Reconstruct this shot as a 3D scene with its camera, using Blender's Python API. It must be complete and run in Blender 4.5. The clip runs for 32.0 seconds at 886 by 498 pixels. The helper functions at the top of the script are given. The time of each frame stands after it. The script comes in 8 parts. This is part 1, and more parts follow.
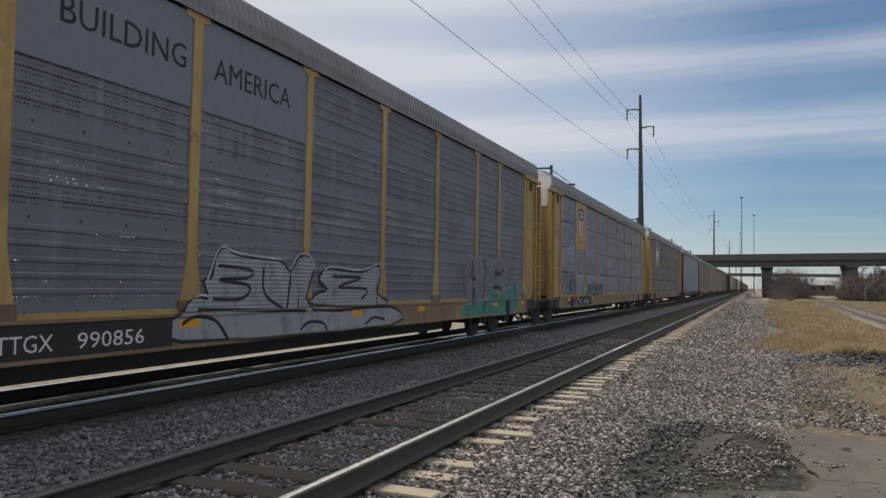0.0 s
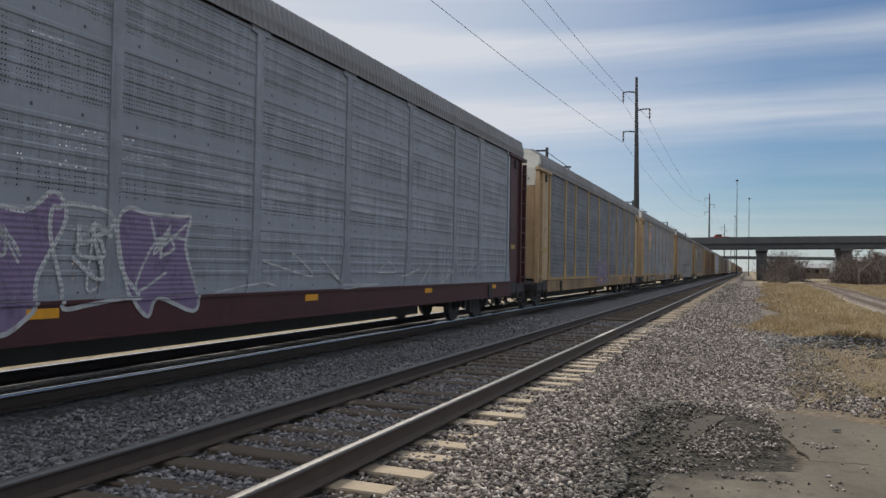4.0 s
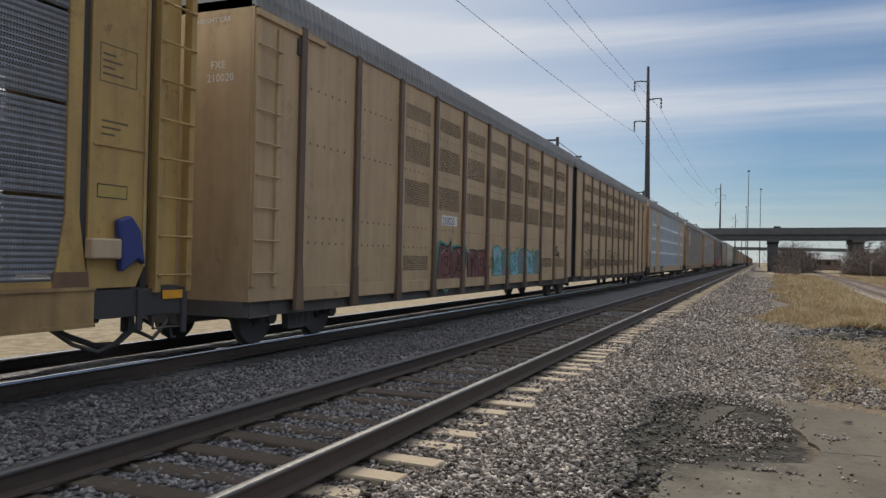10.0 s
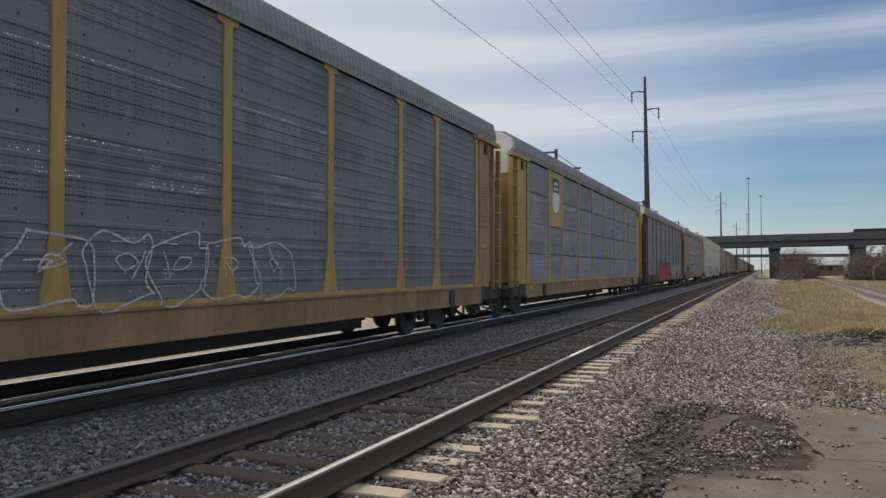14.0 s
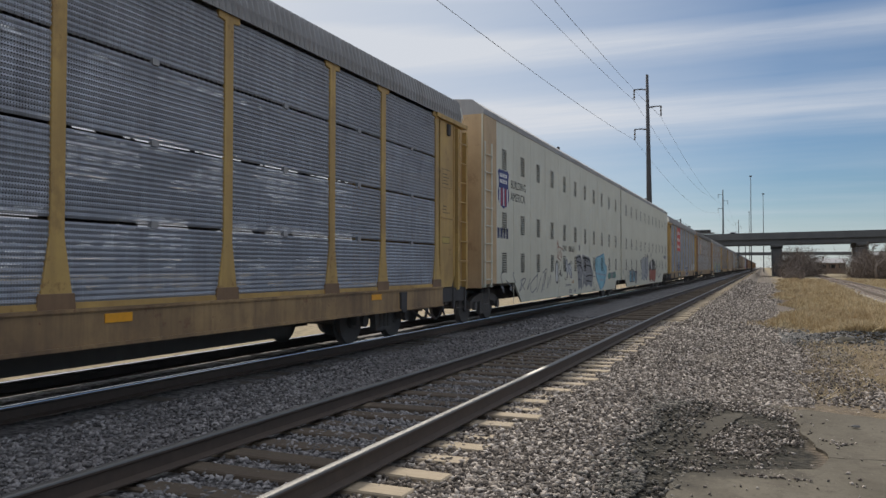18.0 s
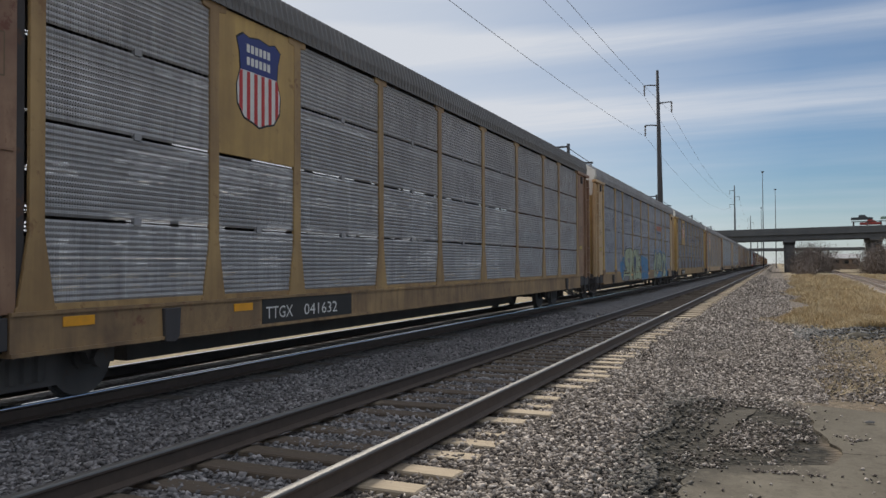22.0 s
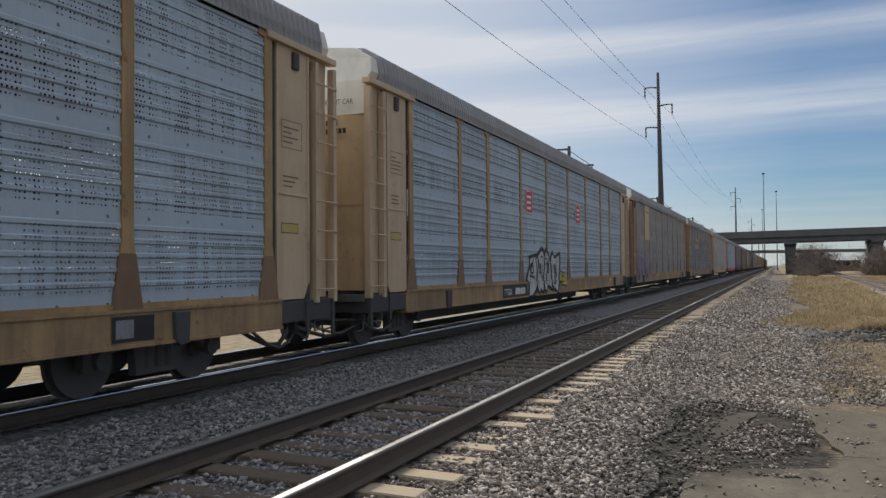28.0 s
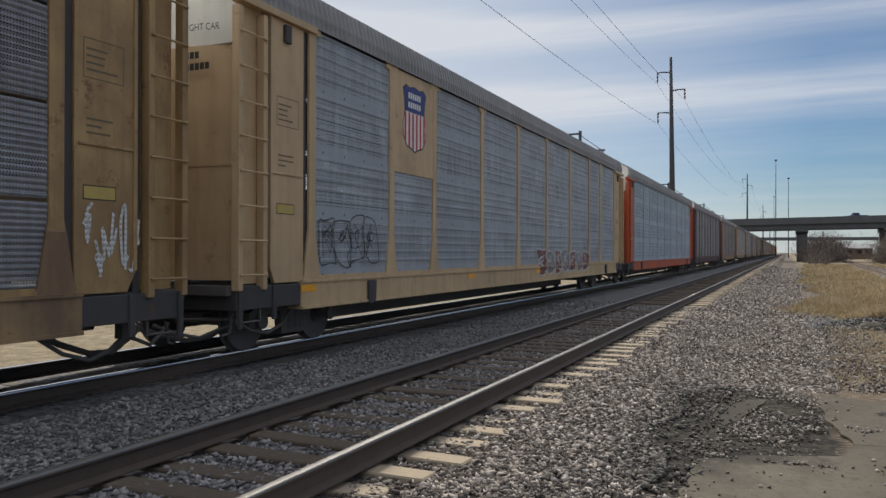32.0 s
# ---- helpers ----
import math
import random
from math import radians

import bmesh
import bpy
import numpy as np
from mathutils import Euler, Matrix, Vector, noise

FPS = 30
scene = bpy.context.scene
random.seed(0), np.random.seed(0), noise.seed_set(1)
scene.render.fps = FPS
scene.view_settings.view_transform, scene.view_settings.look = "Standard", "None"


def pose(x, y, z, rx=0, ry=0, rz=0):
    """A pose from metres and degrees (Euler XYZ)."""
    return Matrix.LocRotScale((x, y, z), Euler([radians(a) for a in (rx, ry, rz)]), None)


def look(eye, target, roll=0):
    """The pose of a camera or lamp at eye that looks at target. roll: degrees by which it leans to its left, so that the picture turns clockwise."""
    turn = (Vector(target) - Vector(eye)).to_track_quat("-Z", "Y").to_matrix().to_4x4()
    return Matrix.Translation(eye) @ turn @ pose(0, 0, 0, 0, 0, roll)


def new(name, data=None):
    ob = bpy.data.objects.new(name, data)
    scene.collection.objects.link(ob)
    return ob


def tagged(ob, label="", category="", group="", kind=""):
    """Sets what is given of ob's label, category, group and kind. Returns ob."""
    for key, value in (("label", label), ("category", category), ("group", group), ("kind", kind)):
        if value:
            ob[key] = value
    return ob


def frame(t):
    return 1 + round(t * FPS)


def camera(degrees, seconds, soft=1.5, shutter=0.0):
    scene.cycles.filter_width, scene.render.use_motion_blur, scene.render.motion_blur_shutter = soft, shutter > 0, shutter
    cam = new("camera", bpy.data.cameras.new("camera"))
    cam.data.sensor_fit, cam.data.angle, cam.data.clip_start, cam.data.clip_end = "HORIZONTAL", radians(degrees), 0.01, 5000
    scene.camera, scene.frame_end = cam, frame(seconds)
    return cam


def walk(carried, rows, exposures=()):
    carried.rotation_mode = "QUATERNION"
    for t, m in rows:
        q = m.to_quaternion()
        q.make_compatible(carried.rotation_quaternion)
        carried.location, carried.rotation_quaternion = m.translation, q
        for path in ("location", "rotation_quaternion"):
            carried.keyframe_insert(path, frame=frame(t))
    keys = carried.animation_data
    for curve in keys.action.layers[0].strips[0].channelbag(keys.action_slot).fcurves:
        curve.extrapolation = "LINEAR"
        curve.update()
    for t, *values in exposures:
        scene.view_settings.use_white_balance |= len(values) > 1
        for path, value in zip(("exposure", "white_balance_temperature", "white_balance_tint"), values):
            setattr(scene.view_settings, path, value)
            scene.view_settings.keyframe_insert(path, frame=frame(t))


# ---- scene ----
cam = camera(60.0, 32.0, 1.5)
# seconds, eye x y z, yaw to the left of the track, pitch up, roll
ROWS = [
    (0.0, -0.017, 0.005, 1.429, 22.0, 2.551, 0.908),
    (0.5, -0.014, -0.003, 1.429, 22.002, 2.39, 0.922),
    (1.0, -0.007, 0.032, 1.43, 22.074, 2.306, 0.979),
    (1.5, -0.003, 0.002, 1.426, 22.273, 2.26, 1.092),
    (2.0, -0.004, 0.007, 1.423, 22.016, 2.119, 1.172),
    (2.5, 0.004, -0.008, 1.428, 22.583, 1.795, 1.244),
    (3.0, -0.002, 0.008, 1.431, 22.336, 1.928, 0.515),
    (3.5, 0.003, 0.015, 1.431, 21.689, 1.573, 0.923),
    (5.5, -0.001, 0.008, 1.421, 21.891, 0.748, 1.237),
    (6.0, -0.003, 0.008, 1.418, 21.91, 0.773, 1.201),
    (6.5, -0.001, 0.0, 1.425, 21.869, 0.551, 1.223),
    (7.0, -0.005, 0.003, 1.415, 21.782, 0.568, 1.232),
    (7.5, -0.002, 0.003, 1.417, 21.821, 0.575, 1.294),
    (8.0, -0.007, 0.014, 1.414, 21.78, 0.559, 1.351),
    (8.5, -0.01, 0.0, 1.423, 21.765, 0.456, 1.344),
    (9.0, -0.005, 0.014, 1.423, 21.881, 0.54, 1.241),
    (9.5, -0.002, 0.011, 1.419, 22.19, 0.522, 1.148),
    (10.0, -0.013, 0.013, 1.425, 22.341, 0.445, 1.286),
    (10.5, -0.006, 0.005, 1.43, 22.352, 0.314, 1.166),
    (11.0, -0.0, 0.002, 1.432, 22.425, 0.989, 0.515),
    (11.5, 0.005, -0.014, 1.436, 22.137, 1.501, -0.004),
    (12.0, 0.006, 0.007, 1.43, 21.651, 1.599, -0.291),
    (12.5, 0.0, 0.019, 1.435, 21.715, 1.537, 0.038),
    (13.0, -0.0, 0.005, 1.431, 21.884, 1.574, 0.111),
    (13.5, 0.013, 0.003, 1.43, 22.198, 1.61, -0.086),
    (14.0, 0.018, -0.014, 1.435, 22.467, 1.501, -0.014),
    (14.5, 0.009, -0.007, 1.431, 22.423, 1.453, 0.08),
    (16.5, 0.002, -0.001, 1.431, 22.535, 1.095, 0.193),
    (17.0, 0.005, -0.003, 1.431, 22.572, 0.961, 0.22),
    (17.5, 0.007, -0.0, 1.429, 22.631, 1.093, 0.263),
    (18.0, 0.006, -0.003, 1.437, 22.605, 1.332, 0.025),
    (18.5, 0.006, -0.005, 1.434, 22.533, 1.776, -0.283),
    (19.0, 0.005, -0.025, 1.435, 22.596, 1.743, -0.428),
    (19.5, 0.005, -0.015, 1.432, 22.864, 1.679, -0.466),
    (20.0, 0.008, -0.024, 1.432, 23.074, 1.5, -0.392),
    (20.5, 0.004, -0.02, 1.432, 23.093, 1.188, -0.291),
    (21.0, 0.004, -0.017, 1.431, 23.293, 1.384, -0.34),
    (21.5, -0.0, 0.006, 1.437, 23.175, 1.314, -0.3),
    (22.0, 0.006, -0.008, 1.43, 23.386, 1.18, -0.312),
    (22.5, -0.0, -0.003, 1.431, 23.322, 0.965, -0.241),
    (23.0, 0.001, -0.003, 1.434, 23.653, 1.26, -0.331),
    (23.5, -0.004, -0.009, 1.434, 23.734, 1.189, -0.193),
    (24.0, -0.001, -0.009, 1.435, 24.004, 0.683, -0.27),
    (24.5, -0.009, -0.01, 1.431, 23.607, 0.631, 0.265),
    (25.0, -0.008, -0.003, 1.432, 23.065, 1.32, -0.364),
    (25.5, -0.004, -0.019, 1.438, 23.302, 1.413, -0.681),
    (27.5, 0.009, 0.002, 1.435, 23.455, 1.526, -0.574),
    (28.0, 0.009, -0.003, 1.438, 23.458, 1.382, -0.456),
    (28.5, 0.012, -0.005, 1.44, 23.763, 1.212, -0.371),
    (29.0, 0.006, -0.004, 1.438, 23.79, 0.982, -0.311),
    (29.5, 0.001, -0.003, 1.437, 23.851, 0.755, -0.183),
    (30.0, -0.006, 0.01, 1.434, 24.077, 0.338, 0.036),
    (30.5, -0.007, 0.009, 1.429, 24.216, 0.386, 0.142),
    (31.0, -0.01, 0.008, 1.428, 23.978, 0.082, 0.293),
    (31.5, -0.003, 0.01, 1.433, 24.03, 0.092, 0.176),
    (32.0, -0.002, 0.01, 1.432, 24.157, 0.19, 0.124),
]
walk(cam, [(t, pose(x, y, z, 90 + pitch, 0, yaw) @ pose(0, 0, 0, 0, 0, roll)) for t, x, y, z, yaw, pitch, roll in ROWS],
     [(0.0, -0.07), (1.0, -0.03), (3.0, 0.0), (32.0, 0.0)])

# ---- light ----
SUN_EL, SUN_AZ = 34.4, -28.0     # the sun stands ahead and to the left, behind the train
world = bpy.data.worlds.new("sky")
scene.world = world
world.use_nodes = True
wn, wl = world.node_tree.nodes, world.node_tree.links
wn.clear()


def wnode(kind, **props):
    n = wn.new(kind)
    for k, v in props.items():
        n.inputs[k.replace("_", " ")].default_value = v
    return n


sky = wn.new("ShaderNodeTexSky")
sky.sky_type, sky.sun_disc = "NISHITA", False
sky.sun_elevation, sky.sun_rotation = radians(SUN_EL), radians(SUN_AZ)
sky.air_density, sky.dust_density, sky.ozone_density = 1.0, 0.4, 3.0
coord = wn.new("ShaderNodeTexCoord")
sep = wn.new("ShaderNodeSeparateXYZ")
wl.new(coord.outputs["Generated"], sep.inputs[0])


def wmath(op, a, b=None, clamp=False):
    n = wn.new("ShaderNodeMath")
    n.operation, n.use_clamp = op, clamp
    for i, v in enumerate((a, b)):
        if v is None:
            continue
        if isinstance(v, (int, float)):
            n.inputs[i].default_value = v
        else:
            wl.new(v, n.inputs[i])
    return n.outputs[0]


# a thin layer of streaked high cloud, laid out on a flat sheet overhead
up = wmath("ADD", wmath("MAXIMUM", sep.outputs["Z"], 0.0), 0.06)
flat = wn.new("ShaderNodeCombineXYZ")
wl.new(wmath("DIVIDE", sep.outputs["X"], up), flat.inputs[0])
wl.new(wmath("DIVIDE", sep.outputs["Y"], up), flat.inputs[1])


def cloud(scale, turn, detail, rough, lo, hi, shift):
    mp = wn.new("ShaderNodeMapping")
    mp.inputs["Rotation"].default_value = (0, 0, radians(turn))
    mp.inputs["Scale"].default_value = scale
    mp.inputs["Location"].default_value = shift
    wl.new(flat.outputs[0], mp.inputs[0])
    nz = wn.new("ShaderNodeTexNoise")
    nz.inputs["Scale"].default_value, nz.inputs["Detail"].default_value, nz.inputs["Roughness"].default_value = 1.0, detail, rough
    wl.new(mp.outputs[0], nz.inputs["Vector"])
    rp = wn.new("ShaderNodeMapRange")
    rp.interpolation_type = "SMOOTHSTEP"
    rp.inputs["From Min"].default_value, rp.inputs["From Max"].default_value = lo, hi
    wl.new(nz.outputs[0], rp.inputs[0])
    return rp.outputs[0]


# long level bands: a wave over the height in the sky, bent and broken by noise
bend = cloud((0.16, 0.9, 1), 10, 4, 0.55, 0.25, 0.75, (3.1, 0.4, 0))
wave = wmath("COSINE", wmath("MULTIPLY", wmath("SUBTRACT", wmath("ADD", sep.outputs["Z"], wmath("MULTIPLY", bend, 0.03)), 0.195), 2 * math.pi / 0.085))
body = cloud((0.30, 1.5, 1), 8, 9, 0.68, 0.34, 0.64, (5.0, 1.7, 0))
low = wmath("MULTIPLY", wmath("SUBTRACT", sep.outputs["Z"], 0.11), 18.0, True)
fibre = cloud((0.55, 4.2, 1), 6, 8, 0.7, 0.28, 0.72, (2.0, 6.1, 0))
streak = wmath("MULTIPLY", wmath("ADD", wmath("MULTIPLY", wave, 0.6), 0.42, True), wmath("MULTIPLY", wmath("ADD", wmath("ADD", wmath("MULTIPLY", body, 0.45), wmath("MULTIPLY", fibre, 0.35)), 0.28), low))
veil = cloud((0.25, 0.8, 1), 8, 6, 0.6, 0.3, 0.8, (7.0, 2.0, 0))
# thicker towards the sun's side
sunward = wmath("ADD", wmath("MULTIPLY", sep.outputs["X"], -1.75), 0.05, True)
# a closed bright sheet overhead and behind, out of view, added to fill the shade
high = wn.new("ShaderNodeMapRange")
high.interpolation_type = "SMOOTHSTEP"
high.inputs["From Min"].default_value, high.inputs["From Max"].default_value = 0.30, 0.62
wl.new(wmath("SUBTRACT", sep.outputs["Z"], wmath("MULTIPLY", sep.outputs["Y"], 0.25)), high.inputs[0])
haze = wmath("MULTIPLY", wmath("MULTIPLY", wmath("SUBTRACT", 0.09, sep.outputs["Z"]), 11.0, True), 0.4)
thin = wmath("ADD", wmath("ADD", haze, wmath("ADD", wmath("MULTIPLY", veil, 0.22), 0.03)), wmath("MULTIPLY", sunward, 0.86))
cover = wmath("ADD", wmath("MULTIPLY", streak, 0.58), wmath("ADD", thin, wmath("MULTIPLY", high.outputs[0], 0.85)), True)
mix = wn.new("ShaderNodeMix")
mix.data_type = "RGBA"
wl.new(cover, mix.inputs["Factor"])
tint = wn.new("ShaderNodeMix")
tint.data_type, tint.blend_type = "RGBA", "MULTIPLY"
tint.inputs["Factor"].default_value = 1.0
wl.new(sky.outputs[0], tint.inputs[6])
tint.inputs[7].default_value = (0.68, 0.89, 1.07, 1)
wl.new(tint.outputs[2], mix.inputs[6])
mix.inputs[7].default_value = (11.8, 12.4, 13.5, 1)
bg = wnode("ShaderNodeBackground", Strength=0.055)
wl.new(mix.outputs[2], bg.inputs[0])
wl.new(bg.outputs[0], wn.new("ShaderNodeOutputWorld").inputs[0])

sun = new("sun", bpy.data.lights.new("sun", "SUN"))
sun.data.energy, sun.data.angle, sun.data.color = 4.5, radians(1.0), (1.0, 0.92, 0.80)
az, el = radians(SUN_AZ), radians(SUN_EL)
TO_SUN = Vector((math.sin(az) * math.cos(el), math.cos(az) * math.cos(el), math.sin(el)))
sun.matrix_world = look((0, 0, 60), Vector((0, 0, 60)) - TO_SUN)

# ---- materials ----


class Mat:
    """A small builder for node materials."""

    def __init__(self, name, rough=0.7, metal=0.0, spec=0.5):
        self.m = bpy.data.materials.new(name)
        self.m.use_nodes = True
        self.n, self.l = self.m.node_tree.nodes, self.m.node_tree.links
        self.b = self.n["Principled BSDF"]
        self.b.inputs["Roughness"].default_value = rough
        self.b.inputs["Metallic"].default_value = metal
        self.b.inputs["Specular IOR Level"].default_value = spec
        self.tc = self.n.new("ShaderNodeTexCoord")
        self.oi = self.n.new("ShaderNodeObjectInfo")

    def math(self, op, a, b=None, c=None, clamp=False):
        n = self.n.new("ShaderNodeMath")
        n.operation, n.use_clamp = op, clamp
        for i, v in enumerate((a, b, c)):
            if v is None:
                continue
            if isinstance(v, (int, float)):
                n.inputs[i].default_value = v
            else:
                self.l.new(v, n.inputs[i])
        return n.outputs[0]

    def coords(self, scale=(1, 1, 1), per_object=0.0):
        mp = self.n.new("ShaderNodeMapping")
        mp.inputs["Scale"].default_value = scale
        self.l.new(self.tc.outputs["Object"], mp.inputs[0])
        if per_object:
            c = self.n.new("ShaderNodeCombineXYZ")
            self.l.new(self.math("MULTIPLY", self.oi.outputs["Random"], per_object), c.inputs[0])
            self.l.new(self.math("MULTIPLY", self.oi.outputs["Random"], per_object * 1.7), c.inputs[1])
            self.l.new(c.outputs[0], mp.inputs["Location"])
        return mp.outputs[0]

    def noise(self, scale, detail=4, rough=0.6, stretch=(1, 1, 1), per_object=0.0):
        n = self.n.new("ShaderNodeTexNoise")
        n.inputs["Scale"].default_value, n.inputs["Detail"].default_value, n.inputs["Roughness"].default_value = scale, detail, rough
        self.l.new(self.coords(stretch, per_object), n.inputs["Vector"])
        return n.outputs[0]

    def ramp(self, x, lo, hi):
        n = self.n.new("ShaderNodeMapRange")
        n.inputs["From Min"].default_value, n.inputs["From Max"].default_value = lo, hi
        self.l.new(x, n.inputs[0])
        return n.outputs[0]

    def blend(self, f, a, b):
        n = self.n.new("ShaderNodeMix")
        n.data_type = "RGBA"
        for s, v in ((n.inputs["Factor"], f), (n.inputs[6], a), (n.inputs[7], b)):
            if isinstance(v, tuple):
                s.default_value = (*v, 1)
            elif isinstance(v, (int, float)):
                s.default_value = v
            else:
                self.l.new(v, s)
        return n.outputs[2]

    def color(self, c):
        if isinstance(c, tuple):
            self.b.inputs["Base Color"].default_value = (*c, 1)
        else:
            self.l.new(c, self.b.inputs["Base Color"])
        return self

    def rough(self, r):
        self.l.new(r, self.b.inputs["Roughness"])
        return self

    def bump(self, h, strength=0.4, dist=0.01):
        n = self.n.new("ShaderNodeBump")
        n.inputs["Strength"].default_value, n.inputs["Distance"].default_value = strength, dist
        self.l.new(h, n.inputs["Height"])
        self.l.new(n.outputs[0], self.b.inputs["Normal"])
        return self


def paint(name, base, dirt=(0.09, 0.07, 0.055), amount=0.5, rough=0.55, rust=(0.16, 0.07, 0.03), rusty=0.25):
    """Weathered paint on steel: broad grime, streaks that run down, rust flecks."""
    k = Mat(name, rough)
    broad = k.ramp(k.noise(0.7, 5, 0.65, per_object=40), 0.35, 0.75)
    runs = k.ramp(k.noise(5.0, 4, 0.6, (1, 1, 0.08), per_object=60), 0.42, 0.72)
    c = k.blend(k.math("MULTIPLY", broad, amount), base, dirt)
    c = k.blend(k.math("MULTIPLY", runs, amount * 0.7), c, dirt)
    worn = k.ramp(k.noise(1.1, 7, 0.72, (1, 1, 0.7), per_object=90), 0.54, 0.64)
    c = k.blend(k.math("MULTIPLY", worn, min(1.0, rusty * 2.2), clamp=True), c, tuple(0.35 * a + 0.65 * b for a, b in zip(base, dirt)))
    scab = k.ramp(k.noise(2.3, 7, 0.75, per_object=70), 0.60, 0.66)
    c = k.blend(k.math("MULTIPLY", scab, min(1.0, rusty * 1.8), clamp=True), c, rust)
    fl = k.ramp(k.noise(9.0, 6, 0.7, per_object=30), 0.62, 0.70)
    c = k.blend(k.math("MULTIPLY", fl, rusty, clamp=True), c, rust)
    c = k.blend(k.math("MULTIPLY", k.oi.outputs["Random"], 0.28), c, tuple(0.6 * x + 0.4 * y for x, y in zip(base, dirt)))
    k.color(c).bump(k.noise(14, 4), 0.15, 0.004)
    return k.m


def sheet(name, base, dark, pitch_y=0.045, pitch_z=0.09, hole=0.30, runs_amount=0.45, rough=0.6, metal=0.2, column=True, patchy=False):
    """Punched galvanised steel: rows of small round holes, grime between them."""
    k = Mat(name, rough, metal)
    sp = k.n.new("ShaderNodeSeparateXYZ")
    k.l.new(k.tc.outputs["Object"], sp.inputs[0])
    u = k.math("SUBTRACT", k.math("FRACT", k.math("DIVIDE", sp.outputs["Y"], pitch_y)), 0.5)
    v = k.math("SUBTRACT", k.math("FRACT", k.math("DIVIDE", sp.outputs["Z"], pitch_z)), 0.5)
    u = k.math("MULTIPLY", u, pitch_y / pitch_z)
    d = k.math("SQRT", k.math("ADD", k.math("MULTIPLY", u, u), k.math("MULTIPLY", v, v)))
    dot = k.math("LESS_THAN", d, hole * pitch_y / pitch_z)
    upright = k.noise(3.0, 5, 0.7, (1, 3.2, 0.22), per_object=45)
    if column:
        # holes in irregular columns, none on the smooth bands
        dot = k.math("MULTIPLY", dot, k.math("GREATER_THAN", upright, 0.49))
        plain = k.math("LESS_THAN", k.math("FRACT", k.math("DIVIDE", k.math("ADD", sp.outputs["Z"], 0.04), 0.93)), 0.23)
        dot = k.math("MULTIPLY", dot, k.math("SUBTRACT", 1.0, plain))
    if patchy:
        dot = k.math("MULTIPLY", dot, k.math("GREATER_THAN", k.noise(1.0, 3, 0.6, (1, 0.8, 1.5), per_object=25), 0.51))
    broad = k.ramp(k.noise(0.9, 5, 0.7, (1, 1, 1.3), per_object=50), 0.3, 0.75)
    runs = k.ramp(k.noise(6.0, 4, 0.65, (1, 1, 0.12), per_object=35), 0.40, 0.75)
    smear = k.ramp(k.noise(2.0, 4, 0.65, (1, 0.25, 2.5), per_object=35), 0.45, 0.75)
    speck = k.ramp(k.noise(26.0, 3, 0.7, (1, 1, 0.5), per_object=15), 0.45, 0.75)
    c = k.blend(k.math("MULTIPLY", broad, 0.72), base, dark)
    c = k.blend(k.math("MULTIPLY", runs, runs_amount), c, dark)
    c = k.blend(k.math("MULTIPLY", smear, 0.35), c, tuple(min(1, x * 1.25) for x in base))
    c = k.blend(k.math("MULTIPLY", k.ramp(upright, 0.5, 0.7), 0.5), c, dark)
    c = k.blend(k.math("MULTIPLY", k.ramp(upright, 0.42, 0.3), 0.4), c, tuple(min(1, x * 1.35) for x in base))
    c = k.blend(k.math("MULTIPLY", speck, 0.35), c, tuple(0.7 * x for x in dark))
    c = k.blend(k.math("MULTIPLY", k.oi.outputs["Random"], 0.42), c, tuple(0.55 * x for x in base))
    if column:
        c = k.blend(k.math("MULTIPLY", plain, 0.62), c, tuple(0.62 * x + 0.3 * y for x, y in zip(base, dark)))
        bu = k.math("ABSOLUTE", k.math("SUBTRACT", k.math("FRACT", k.math("DIVIDE", sp.outputs["Y"], 0.62)), 0.5))
        bv = k.math("ABSOLUTE", k.math("SUBTRACT", k.math("FRACT", k.math("DIVIDE", k.math("ADD", sp.outputs["Z"], 0.04), 0.93)), 0.115))
        bolt = k.math("MULTIPLY", k.math("LESS_THAN", bu, 0.028), k.math("LESS_THAN", bv, 0.02))
        c = k.blend(k.math("MULTIPLY", bolt, 0.85), c, tuple(0.25 * x for x in dark))
    clear = k.n.new("ShaderNodeBsdfTransparent")
    holes = k.n.new("ShaderNodeMixShader")
    k.l.new(dot, holes.inputs[0])
    k.l.new(k.b.outputs[0], holes.inputs[1])
    k.l.new(clear.outputs[0], holes.inputs[2])
    k.l.new(holes.outputs[0], k.n["Material Output"].inputs["Surface"])
    k.color(c).rough(k.math("ADD", k.math("MULTIPLY", broad, 0.25), rough - 0.1)).bump(k.noise(20, 4), 0.1, 0.003)
    return k.m


def flat_paint(name, c, rough=0.6):
    k = Mat(name, rough)
    f = k.ramp(k.noise(6, 5, 0.7, per_object=20), 0.45, 0.8)
    k.color(k.blend(k.math("MULTIPLY", f, 0.45), c, tuple(x * 0.55 + 0.03 for x in c)))
    return k.m


YELLOW = paint("yellow_paint", (0.56, 0.375, 0.125), (0.20, 0.12, 0.06), 0.65, rusty=0.4)
YELLOW_OLD = paint("old_yellow_paint", (0.47, 0.315, 0.135), (0.13, 0.07, 0.04), 0.85, rusty=0.5)
TAN = paint("tan_paint", (0.57, 0.415, 0.245), (0.22, 0.135, 0.07), 0.45, rusty=0.2)
BEIGE = paint("beige_paint", (0.56, 0.43, 0.29), (0.27, 0.19, 0.125), 0.5, rusty=0.2)
RUSTED = paint("rusted_yellow_paint", (0.36, 0.23, 0.145), (0.13, 0.06, 0.04), 0.9, rust=(0.14, 0.05, 0.03), rusty=0.7)
